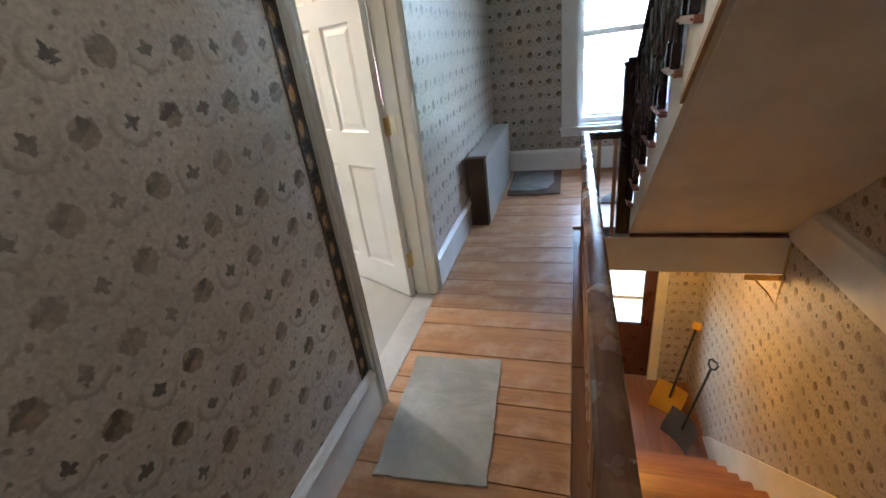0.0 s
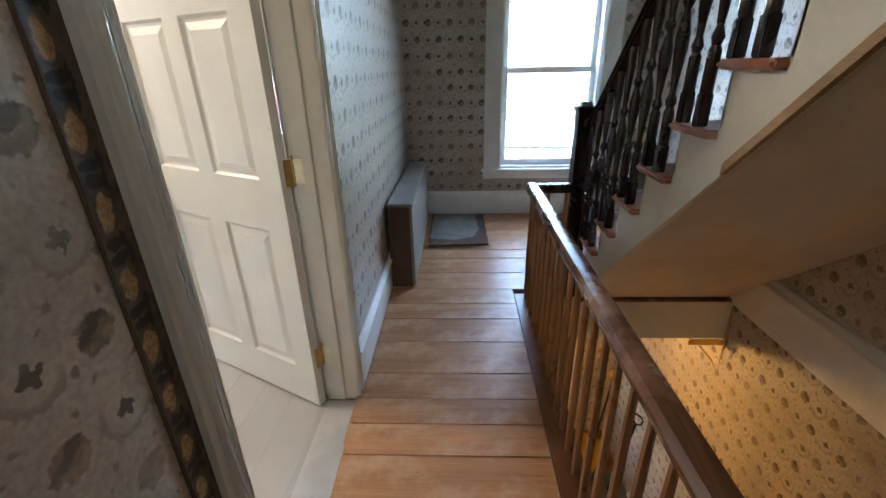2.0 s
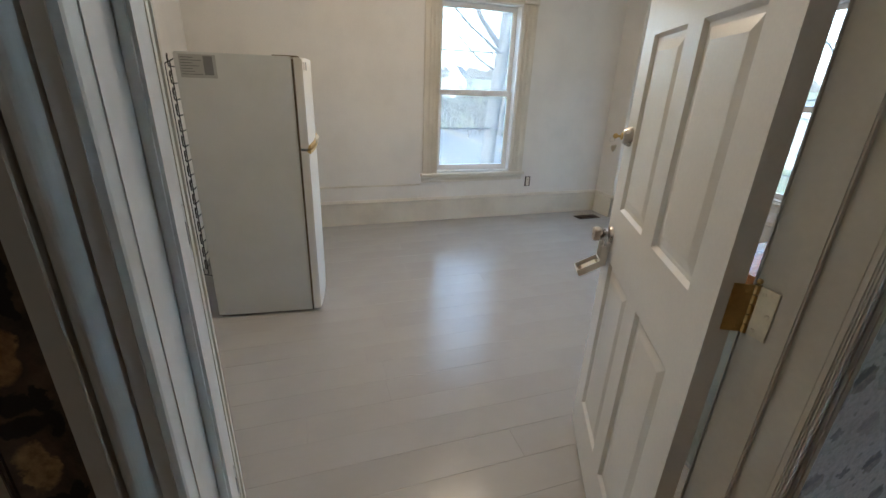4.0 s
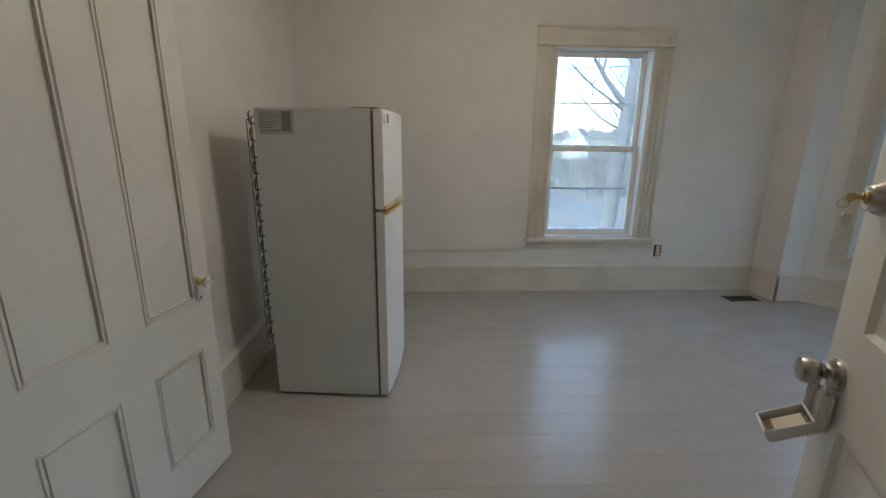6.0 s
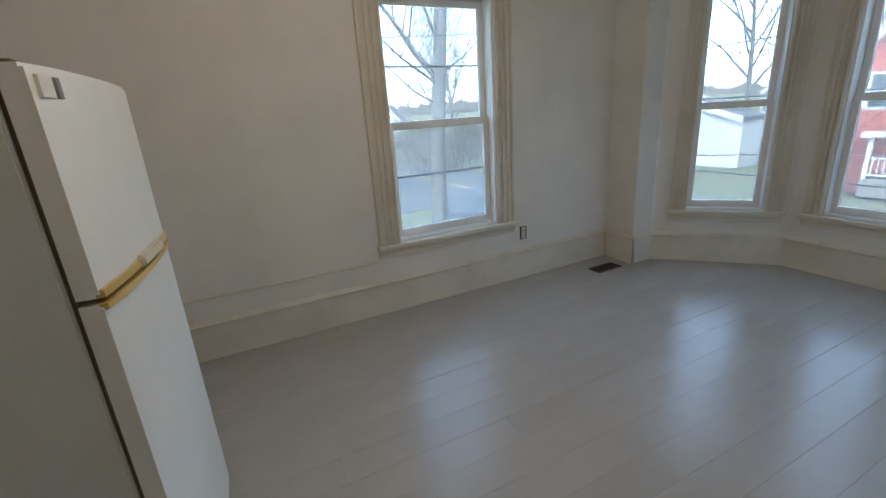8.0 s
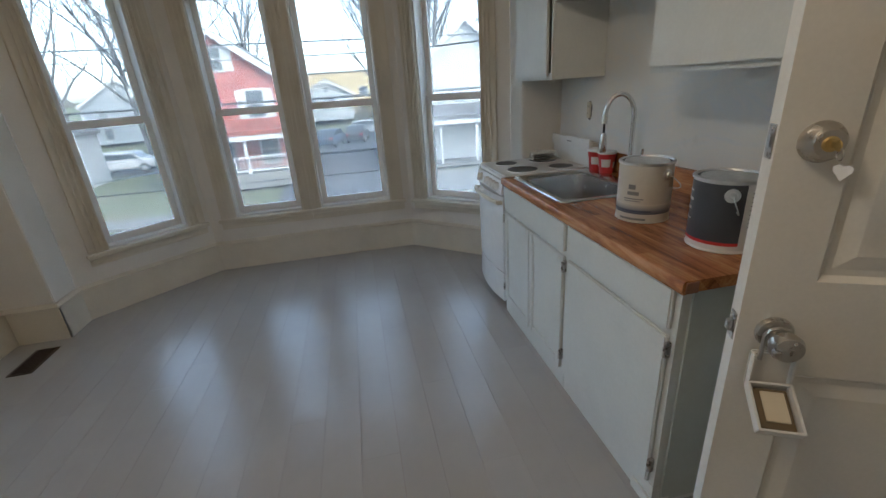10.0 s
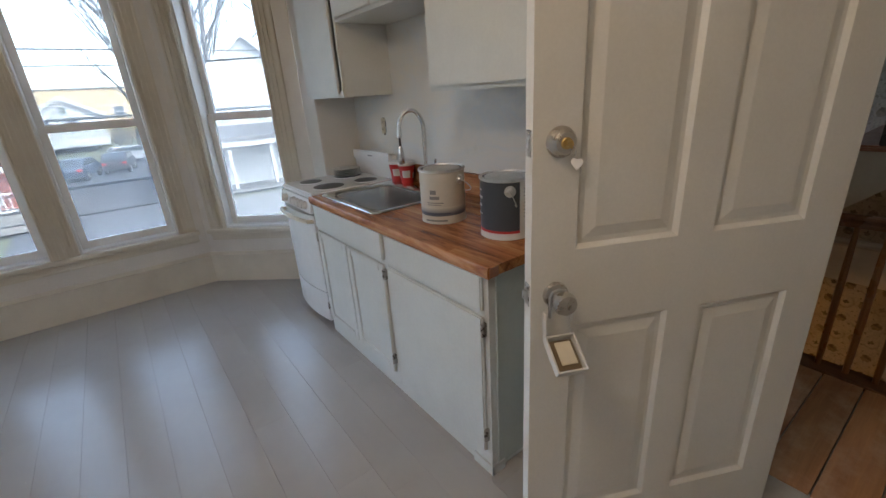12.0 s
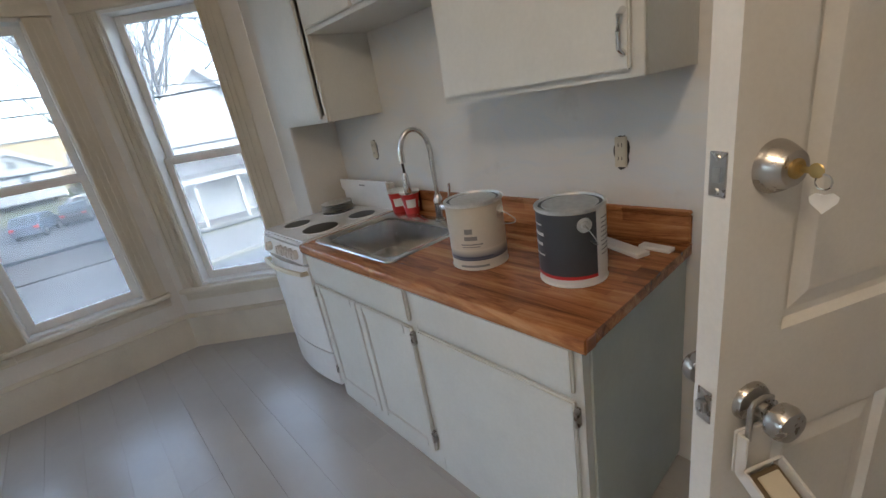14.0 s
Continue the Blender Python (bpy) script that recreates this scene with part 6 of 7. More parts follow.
def cup(x, y, tilt):
    c = thing("paper_cup", pose(x, y, 0.9005, 0, tilt, 0) @ Matrix.Diagonal((1.4, 1.4, 1.4, 1)), "red and white paper cup standing by the sink", "cup", "paper cups")
    bm = bmesh.new()
    lathe(bm, [(0.026, 0), (0.027, 0.004), (0.036, 0.082), (0.038, 0.088), (0.037, 0.090), (0.034, 0.088), (0.027, 0.02)], 24)
    body = part("body", bm, RED, c, "", True)
    bm = bmesh.new()
    for a0, a1, z0, z1 in ((-160, -95, 0.03, 0.062), (-70, -30, 0.025, 0.05), (100, 170, 0.03, 0.06)):
        n = 6
        ring = lambda z: [bm.verts.new(((0.0274 + (z - 0.004) * 0.1154) * math.cos(radians(a0 + (a1 - a0) * k / n)), (0.0274 + (z - 0.004) * 0.1154) * math.sin(radians(a0 + (a1 - a0) * k / n)), z)) for k in range(n + 1)]
        lo, hi = ring(z0), ring(z1)
        for k in range(n):
            bm.faces.new((lo[k], lo[k + 1], hi[k + 1], hi[k]))
    part("print", bm, WHITE_LABEL, body, "white printed patches", True)
    bm = bmesh.new()
    lathe(bm, [(0.0365, 0.082), (0.0395, 0.086), (0.0385, 0.092), (0.0355, 0.092)], 24)
    part("rim", bm, WHITE_LABEL, c, "white rolled rim", True)


cup(-1.825, 6.165, 0)
cup(-1.828, 6.272, 0)

for k, (x, y, a, l, w) in enumerate(((-1.875, 4.995, 8, 0.19, 0.05), (-1.835, 4.90, 24, 0.10, 0.036), (-1.83, 5.115, 30, 0.09, 0.045))):
    bm = bmesh.new()
    box(bm, -l / 2, -w / 2, 0, l / 2, w / 2, 0.014 - 0.003 * k, 0.001)
    tagged(obj("foam_strip", bm, WHITE_LABEL, m=pose(x, y, 0.9003, 0, 0, a + 60)), "white foam packing strip lying on the worktop", "packing strip", "packing strips")


# ------------------------------------------------------------------ outlets and vent
def outlet(m, label, plate):
    o = thing("wall_outlet", m, label, "outlet")
    bm = bmesh.new()
    if plate:
        box(bm, -0.035, -0.006, -0.057, 0.035, 0.0, 0.057, 0.002)
        part("plate", bm, OUTLET_BROWN, o, "dark plate")
    else:
        rng = random.Random(5)
        out = [(0.026 * math.cos(t) * rng.uniform(0.75, 1.2), 0.060 * math.sin(t) * rng.uniform(0.85, 1.05)) for t in [2 * math.pi * k / 22 for k in range(22)]]
        prism(bm, out, -0.0015, 0.0, 1)
        part("ragged_hole", bm, BLACK, o, "ragged cut in the plaster")
    bm = bmesh.new()
    box(bm, -0.020, -0.011, -0.050, 0.020, -0.0015, 0.050, 0.002)
    face = part("receptacle", bm, BEIGE, o, "ivory duplex receptacle")
    for z in (-0.022, 0.022):
        bm = bmesh.new()
        box(bm, -0.016, -0.0135, z - 0.016, 0.016, -0.0105, z + 0.016, 0.004)
        sock = part("socket", bm, BEIGE, face)
        bm = bmesh.new()
        for x in (-0.007, 0.005):
            box(bm, x, -0.0142, z - 0.004, x + 0.002, -0.0132, z + 0.008)
        part("slots", bm, BLACK, sock)


OUTLET_BROWN = paint("dark outlet plate", (0.05, 0.035, 0.03), 0.4, 0.08)
outlet(F_WEST @ Matrix.Translation((5.93, 0, 0.405)), "ivory outlet with a dark plate low on the wall", True)
F_EAST = wall_frame(ROOM_E, 0, 0, -1)
outlet(F_EAST @ Matrix.Translation((-5.05, 0, 1.195)), "ivory outlet with no cover in a ragged hole", False)
outlet(F_EAST @ Matrix.Translation((-6.52, 0, 1.235)), "ivory outlet with no cover in a ragged hole", False)


def floor_vent():
    v = thing("floor_vent", pose(-5.385, 6.645, 0.0, 0, 0, 2), "brown metal heating vent set in the floor", "vent")
    w, l = 0.135, 0.29
    bm = bmesh.new()
    for a, b, c, d in ((-w / 2, -w / 2 + 0.014, -l / 2, l / 2), (w / 2 - 0.014, w / 2, -l / 2, l / 2), (-w / 2 + 0.014, w / 2 - 0.014, -l / 2, -l / 2 + 0.014), (-w / 2 + 0.014, w / 2 - 0.014, l / 2 - 0.014, l / 2)):
        box(bm, a, c, 0.0005, b, d, 0.006, 0.001)
    part("frame", bm, OUTLET_BROWN, v)
    bm = bmesh.new()
    box(bm, -w / 2 + 0.012, -l / 2 + 0.012, 0.0004, w / 2 - 0.012, l / 2 - 0.012, 0.001)
    part("duct", bm, BLACK, v)
    for k in range(17):
        y = -l / 2 + 0.025 + k * 0.015
        bm = bmesh.new()
        box(bm, -w / 2 + 0.013, y - 0.003, 0.0012, w / 2 - 0.013, y + 0.003, 0.005)
        part("slat", bm, OUTLET_BROWN, v)


floor_vent()


# ------------------------------------------------------------------ fridge
def fridge():
    W, D, H = 0.600, 0.575, 1.566
    f = thing("fridge", pose(-4.541, 2.884, 0, 0, 0, -5.9), "old white two-door fridge with yellowed handles and bare coils", "fridge")
    bm = bmesh.new()
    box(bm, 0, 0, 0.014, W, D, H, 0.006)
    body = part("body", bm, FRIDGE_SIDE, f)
    bm = bmesh.new()
    box(bm, 0.012, D, 0.04, W - 0.012, D + 0.012, H - 0.012)
    part("gasket", bm, GASKET, f, "brown door gasket")
    for name, z0, z1 in (("fridge_door", 0.022, 1.062), ("freezer_door", 1.078, H - 0.004)):
        bm = bmesh.new()
        n = 8
        out = [(W - 0.001, D + 0.013), (0.001, D + 0.013)] + [(0.001 + (W - 0.002) * k / n, D + 0.058 + 0.016 * (1 - (2 * k / n - 1) ** 2)) for k in range(n + 1)]
        prism(bm, out, z0, z1, 2)
        es = [e for e in bm.edges if abs(e.verts[0].co.z - e.verts[1].co.z) < 0.001 and min(e.verts[0].co.y, e.verts[1].co.y) > D + 0.05]
        bmesh.ops.bevel(bm, geom=es, offset=0.008, segments=2, affect="EDGES")
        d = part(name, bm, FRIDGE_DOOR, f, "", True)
        bm = bmesh.new()
        zc = z0 + 0.012 if name == "freezer_door" else z1 - 0.012
        out = [(0.004 + (W - 0.008) * k / n, D + 0.062 + 0.016 * (1 - (2 * k / n - 1) ** 2)) for k in range(n + 1)]
        strip = [(p, q - 0.02) for p, q in out] + [(p, q + 0.006) for p, q in reversed(out)]
        zz = (zc - 0.013, zc + 0.006) if name == "freezer_door" else (zc - 0.002, zc + 0.014)
        prism(bm, strip, zz[0], zz[1], 2)
        part("handle_strip", bm, YELLOWED, d, "yellowed handle strip")
        if name == "freezer_door":
            bm = bmesh.new()
            box(bm, W * 0.28, D + 0.07, z0 - 0.004, W * 0.62, D + 0.094, z0 + 0.028, 0.006)
            part("badge", bm, BEIGE, d, "cream name badge")
            for k, (a, b, mt) in enumerate(((W - 0.075, W - 0.02, WHITE_LABEL), (W - 0.105, W - 0.085, INK))):
                bm = bmesh.new()
                yy = D + 0.0605 + (0.004 if k == 0 else 0.0075)
                box(bm, a, yy - 0.004, z1 - 0.062, b, yy + 0.003, z1 - 0.02)
                part("sticker", bm, mt, d, "small printed sticker")
    # dark brown cover on top where doors meet the body
    bm = bmesh.new()
    box(bm, W - 0.16, D - 0.10, H, W - 0.03, D + 0.03, H + 0.006, 0.002)
    part("hinge_cover", bm, GASKET, f, "dark top hinge cover")
    bm = bmesh.new()
    box(bm, W, 0.025, H - 0.125, W + 0.0012, 0.20, H - 0.012)
    lab = part("data_label", bm, LABEL_GREY, f, "worn grey data label")
    rng = random.Random(8)
    for k in range(7):
        bm = bmesh.new()
        z = H - 0.025 - k * 0.0135
        a = 0.032
        b = a + rng.uniform(0.05, 0.10)
        box(bm, W + 0.0010, a, z - 0.004, W + 0.0020, b, z)
        part("print_bar", bm, INK, lab)
    bm = bmesh.new()
    box(bm, W + 0.0010, 0.14, H - 0.11, W + 0.0020, 0.185, H - 0.018)
    part("print_block", bm, INK, lab)
    # condenser on the back
    bm = bmesh.new()
    n = 26
    for x in (0.04, W - 0.03):
        pts = []
        rod(bm, (x, -0.028, 0.30), (x, -0.028, H - 0.05), 0.003, 8)
        rod(bm, (x, -0.052, 0.30), (x, -0.052, H - 0.06), 0.0022, 8)
        rod(bm, (x, -0.052, H - 0.06), (x, -0.005, H - 0.035), 0.003, 8)
        rod(bm, (x, -0.052, 0.30), (x, -0.005, 0.285), 0.003, 8)
    for k in range(15):
        z = 0.33 + k * 0.083
        tube(bm, [(0.05, -0.04, z), (W - 0.045, -0.04, z), (W - 0.02, -0.034, z + 0.012), (W - 0.016, -0.032, z + 0.03), (W - 0.02, -0.034, z + 0.048), (W - 0.045, -0.04, z + 0.06)], 0.004, 6)
    part("condenser", bm, BLACK, f, "black condenser coil", True)
    for x, y in ((0.05, 0.06), (W - 0.05, 0.06), (0.05, D - 0.03), (W - 0.05, D - 0.03)):
        bm = bmesh.new()
        lathe(bm, [(0.02, 0), (0.02, 0.010), (0.01, 0.012), (0.01, 0.0155)], 12, Matrix.Translation((x, y, 0)))
        part("foot", bm, BLACK, f, "", True)
    bm = bmesh.new()
    box(bm, 0.01, D + 0.001, 0.010, W - 0.01, D + 0.011, 0.038, 0.002)
    part("kick_grille", bm, BLACK, f, "black kick grille")


LABEL_GREY = paint("grey data label", (0.46, 0.46, 0.44), 0.5, 0.1, 120)
fridge()


# ------------------------------------------------------------------ outdoors
def ground_paint(name, a, b, c, scale=0.6, bump=0.3):
    m = Mat(name, b, 0.95)
    s, f = m.noise(scale, 6, 0.65), m.noise(scale * 22, 4, 0.7)
    col = m.ramp(s, (0.32, a), (0.52, b), (0.72, c))
    m.set("Base Color", m.mix(0.5, col, m.ramp(f, (0.3, 0.55), (0.7, 1.0)), "MULTIPLY"))
    m.set("Specular IOR Level", 0.2)
    m.bump(f, bump, 0.05)
    return m.m


LAWN = ground_paint("late autumn grass", (0.11, 0.098, 0.058), (0.085, 0.098, 0.050), (0.14, 0.124, 0.078), 0.22)
ASPHALT = ground_paint("worn asphalt", (0.055, 0.058, 0.063), (0.07, 0.073, 0.08), (0.09, 0.094, 0.10), 0.35, 0.1)
CONCRETE = ground_paint("old pavement", (0.10, 0.098, 0.094), (0.13, 0.128, 0.122), (0.16, 0.157, 0.15), 0.8, 0.1)
BARK = ground_paint("grey bark", (0.055, 0.053, 0.052), (0.085, 0.083, 0.082), (0.12, 0.118, 0.115), 6.0, 0.6)
TWIG = ground_paint("bare twigs", (0.08, 0.074, 0.07), (0.11, 0.102, 0.096), (0.15, 0.14, 0.13), 3.0)
ROOF = ground_paint("grey shingles", (0.07, 0.07, 0.075), (0.10, 0.10, 0.105), (0.14, 0.14, 0.145), 1.5)
HEDGE = ground_paint("bare thicket", (0.045, 0.042, 0.038), (0.07, 0.066, 0.058), (0.10, 0.092, 0.08), 1.2, 0.6)
LINE_YELLOW = paint("road line paint", (0.45, 0.32, 0.08), 0.7, 0.1)
WIRE = paint("black cable", (0.015, 0.015, 0.016), 0.6, 0.05)
HOUSE_GLASS = Mat("dark house glass", (0.04, 0.05, 0.06), 0.12).m


def siding(name, colour, pitch=0.11):
    """Clapboards: a step of shade and relief at each board's lower edge."""
    m = Mat(name, colour, 0.6)
    sep = m.node("ShaderNodeSeparateXYZ", Vector=m.coords())
    saw = m.math("FRACT", m.math("DIVIDE", sep.outputs[2], pitch))
    slow = m.noise(0.7, 5, 0.6)
    base = m.ramp(slow, (0.3, tuple(c * 0.82 for c in colour)), (0.7, colour))
    m.set("Base Color", base)
    m.bump(saw, 0.5, 0.02)
    return m.m


RED_SIDING = siding("red clapboard", (0.22, 0.06, 0.05))
WHITE_SIDING = siding("white clapboard", (0.30, 0.315, 0.33))
GREY_SIDING = siding("blue-grey clapboard", (0.16, 0.18, 0.20))
OCHRE = siding("ochre wall", (0.30, 0.23, 0.12), 0.4)
HOUSE_TRIM = paint("white house trim", (0.33, 0.34, 0.35), 0.5, 0.04)

bm = bmesh.new()
s = 420.0
n = 24
vs = {}
for i in range(n + 1):
    for j in range(n + 1):
        x, y = s * (2 * i / n - 1) ** 3 - 4, s * (2 * j / n - 1) ** 3 + 8
        far = max(0.0, math.hypot(x + 4, y - 8) - 55) / 200
        vs[i, j] = bm.verts.new((x, y, YARD + min(9, 7 * far ** 1.2)))
for i in range(n):
    for j in range(n):
        bm.faces.new((vs[i, j], vs[i + 1, j], vs[i + 1, j + 1], vs[i, j + 1]))
structure("ground", bm, LAWN, "patchy late autumn lawn round the house", "ground", True)


def sheet(name, pts, z, material, label, category):
    bm = bmesh.new()
    prism(bm, pts, YARD - 0.2, YARD + z, 2)
    return structure(name, bm, material, label, category)


sheet("road_north", [(-46, 13.5), (44, 13.5), (44, 22.5), (-46, 22.5)], 0.03, ASPHALT, "grey asphalt street in front of the house", "road")
sheet("road_lot", [(-7.2, 22.51), (-1.4, 22.51), (-0.2, 59), (-9.0, 59)], 0.03, ASPHALT, "asphalt side street with parked cars", "road")
sheet("road_west", [(-32, -40), (-23.5, -40), (-23.5, 13.49), (-32, 13.49)], 0.03, ASPHALT, "asphalt street beside the lawn", "road")
sheet("road_far", [(-46, 38), (-8.7, 40), (-8.7, 45), (-46, 43)], 0.03, ASPHALT, "side road beyond the lawn", "road")
sheet("pavement_north", [(-23.4, 23.0), (-7.3, 23.0), (-7.3, 24.6), (-23.4, 24.6)], 0.13, CONCRETE, "concrete pavement with a raised kerb", "pavement")
sheet("pavement_east", [(-1.3, 23.0), (30, 23.0), (30, 24.8), (-1.3, 24.8)], 0.13, CONCRETE, "concrete pavement with a raised kerb", "pavement")
sheet("pavement_yard", [(-1.2, 24.81), (12, 24.81), (12, 28.5), (-1.2, 28.5)], 0.05, CONCRETE, "pale concrete yard before the white house", "pavement")
for name, a, b, c, d in (("road_line_west", -27.9, -27.7, -40, 13.4), ("road_line_north", -46, 44, 17.9, 18.05)):
    bm = bmesh.new()
    box(bm, a, c, YARD + 0.03, b, d, YARD + 0.036)
    structure(name, bm, LINE_YELLOW, "worn yellow road line", "road")


def house_window(parent, m, w, h, shutters=False):
    """A sash window on a facade: frame, sill, two panes. m: its centre, with +y pointing inwards."""
    bm = bmesh.new()
    for a, b, c, d in ((-w / 2 - 0.1, -w / 2, -h / 2 - 0.1, h / 2 + 0.1), (w / 2, w / 2 + 0.1, -h / 2 - 0.1, h / 2 + 0.1), (-w / 2, w / 2, h / 2, h / 2 + 0.1), (-w / 2, w / 2, -h / 2 - 0.1, -h / 2), (-w / 2, w / 2, -0.03, 0.03)):
        box(bm, a, -0.06, c, b, 0.02, d, 0, m)
    win = part("window", bm, HOUSE_TRIM, parent)
    for c, d in ((-h / 2, -0.03), (0.03, h / 2)):
        bm = bmesh.new()
        box(bm, -w / 2, -0.02, c, w / 2, 0.01, d, 0, m)
        part("pane", bm, HOUSE_GLASS, win)
    if shutters:
        for s in (-1, 1):
            bm = bmesh.new()
            x = s * (w / 2 + 0.32)
            box(bm, x - 0.2, -0.07, -h / 2 - 0.05, x + 0.2, 0.0, h / 2 + 0.05, 0.01, m)
            part("shutter", bm, HOUSE_TRIM, parent)


def gable_house(name, m, w, depth, eave, apex, wall_mat, label, windows, base=0.0, porch=None, overhang=0.35, railed=True):
    """A house whose gable faces -y in its own space; x runs across the gable."""
    h = thing(name, m, label, "house")
    bm = bmesh.new()
    prism(bm, [(-w / 2, 0), (w / 2, 0), (w / 2, eave), (0, apex), (-w / 2, eave)], 0, depth, 1)
    part("wall", bm, wall_mat, h)
    sl = (apex - eave) / (w / 2)
    for s in (-1, 1):
        bm = bmesh.new()
        x1 = s * (w / 2 + overhang)
        z1 = eave - sl * overhang
        prism(bm, [(0, apex + 0.02), (0, apex + 0.2), (x1, z1 + 0.2), (x1, z1 + 0.02)], -overhang, depth + overhang, 1)
        part("roof", bm, ROOF, h)
        bm = bmesh.new()
        prism(bm, [(0, apex - 0.18), (0, apex + 0.23), (x1, z1 + 0.23), (x1, z1 - 0.18)], -overhang - 0.06, -overhang + 0.0, 1)
        part("rake_board", bm, HOUSE_TRIM, h)
    for s in (-1, 1):
        bm = bmesh.new()
        box(bm, s * w / 2 - 0.12, -0.04, 0, s * w / 2 + 0.12, 0.02, eave)
        part("corner_board", bm, HOUSE_TRIM, h)
    for x, z, ww, hh, sh in windows:
        house_window(h, Matrix.Translation((x, 0, z)), ww, hh, sh)
    if porch:
        x0, x1, d, zf, zr = porch
        bm = bmesh.new()
        box(bm, x0, -d, 0.15, x1, -0.01, zf, 0.02)
        part("porch_deck", bm, CONCRETE, h)
        bm = bmesh.new()
        prism(bm, [(-0.01, zr + 0.75), (-0.01, zr), (-d - 0.25, zr), (-d - 0.25, zr + 0.22)], x0 - 0.2, x1 + 0.2, 0)
        part("porch_roof", bm, ROOF if wall_mat is not RED_SIDING else PORCH_RED, h)
        bm = bmesh.new()
        box(bm, x0 - 0.18, -d - 0.2, zr - 0.28, x1 + 0.18, -d - 0.05, zr - 0.001)
        part("porch_beam", bm, HOUSE_TRIM, h)
        k = max(2, int((x1 - x0) / 2.0) + 1)
        for i in range(k):
            x = x0 + 0.12 + (x1 - x0 - 0.24) * i / (k - 1)
            bm = bmesh.new()
            box(bm, x - 0.08, -d + 0.02, zf, x + 0.08, -d + 0.18, zr - 0.28, 0.01)
            part("porch_post", bm, HOUSE_TRIM, h)
        if not railed:
            return h
        bm = bmesh.new()
        for z in (zf + 0.12, zf + 0.85):
            box(bm, x0 + 0.2, -d + 0.06, z, x1 - 0.2, -d + 0.14, z + 0.07)
        rail = part("porch_rail", bm, HOUSE_TRIM, h)
        x = x0 + 0.3
        while x < x1 - 0.25:
            bm = bmesh.new()
            box(bm, x - 0.025, -d + 0.075, zf + 0.19, x + 0.025, -d + 0.125, zf + 0.85)
            part("baluster", bm, HOUSE_TRIM, rail)
            x += 0.2
        bm = bmesh.new()
        box(bm, x0 + 0.6, -0.05, zf, x0 + 1.5, 0.01, zf + 2.05)
        part("door", bm, HOUSE_GLASS, h, "dark front door")
    return h


PORCH_RED = ground_paint("red shingles", (0.16, 0.045, 0.035), (0.20, 0.06, 0.045), (0.24, 0.075, 0.06), 1.5)
gable_house("red_house", pose(-10.3, 30.4, YARD, 0, 0, 3), 7.2, 9, 5.65, 8.35, RED_SIDING, "red clapboard house with white trim and a porch", [(0.25, 6.85, 0.8, 1.1, True), (-1.6, 4.6, 0.8, 1.4, True), (1.9, 4.5, 0.9, 1.4, True), (2.2, 2.0, 0.9, 1.5, False)], porch=(-1.2, 3.5, 1.8, 0.95, 3.0))
gable_house("white_house", pose(3.9, 31.0, YARD, 0, 0, -6), 6.8, 10, 5.3, 8.35, WHITE_SIDING, "white clapboard house with a long front porch", [], porch=(-4.2, 4.6, 2.0, 0.3, 2.9), railed=False)
gable_house("grey_house", pose(-31, 66, YARD + 0.6, 0, 0, 25), 8, 9, 4.6, 7.4, GREY_SIDING, "blue-grey house beyond the lawn", [(-2, 3.2, 0.9, 1.4, False), (1.8, 3.2, 0.9, 1.4, False), (0, 5.6, 0.8, 1.0, False), (-2, 1.2, 0.9, 1.4, False)])
gable_house("garage", pose(-24.6, 35.2, YARD, 0, 0, 0), 8.4, 2.6, 3.3, 4.6, WHITE_SIDING, "plain white garage beyond the lawn", [], overhang=0.2)
gable_house("cream_house", pose(-6.5, 72, YARD + 1.0, 0, 0, 5), 7, 9, 3.6, 5.6, WHITE_SIDING, "small white house at the end of the lot", [(-2, 2.4, 0.9, 1.3, False), (0.6, 2.4, 0.9, 1.3, False), (0, 4.2, 0.7, 0.8, False)])
gable_house("far_white_house", pose(-96, 37, YARD + 1.3, 0, 0, 62), 5, 12, 3.4, 6.6, WHITE_SIDING, "white gabled house across the road", [(-1.4, 2.6, 0.8, 1.3, False), (1.3, 2.6, 0.8, 1.3, False), (0, 4.7, 0.7, 0.9, False)])
gable_house("far_grey_house", pose(-46, 66, YARD + 0.6, 0, 0, 40), 7, 9, 3.6, 6.0, GREY_SIDING, "pale grey house low on the hillside", [(-2.2, 3.2, 0.9, 1.4, False), (1.8, 3.2, 0.9, 1.4, False)])


def long_building():
    b = thing("long_building", pose(-2, 92, YARD + 1.5), "long ochre building on the hill behind the lot", "building")
    bm = bmesh.new()
    box(bm, -9, 0, -1.5, 24, 10, 6.7)
    part("wall", bm, OCHRE, b)
    bm = bmesh.new()
    box(bm, -9.2, -0.2, 6.7, 24.2, 10.2, 6.9)
    part("roof", bm, ROOF, b)
    for k in range(8):
        house_window(b, Matrix.Translation((-6.5 + 4 * k, 0, 3.2)), 1.4, 1.6)


long_building()


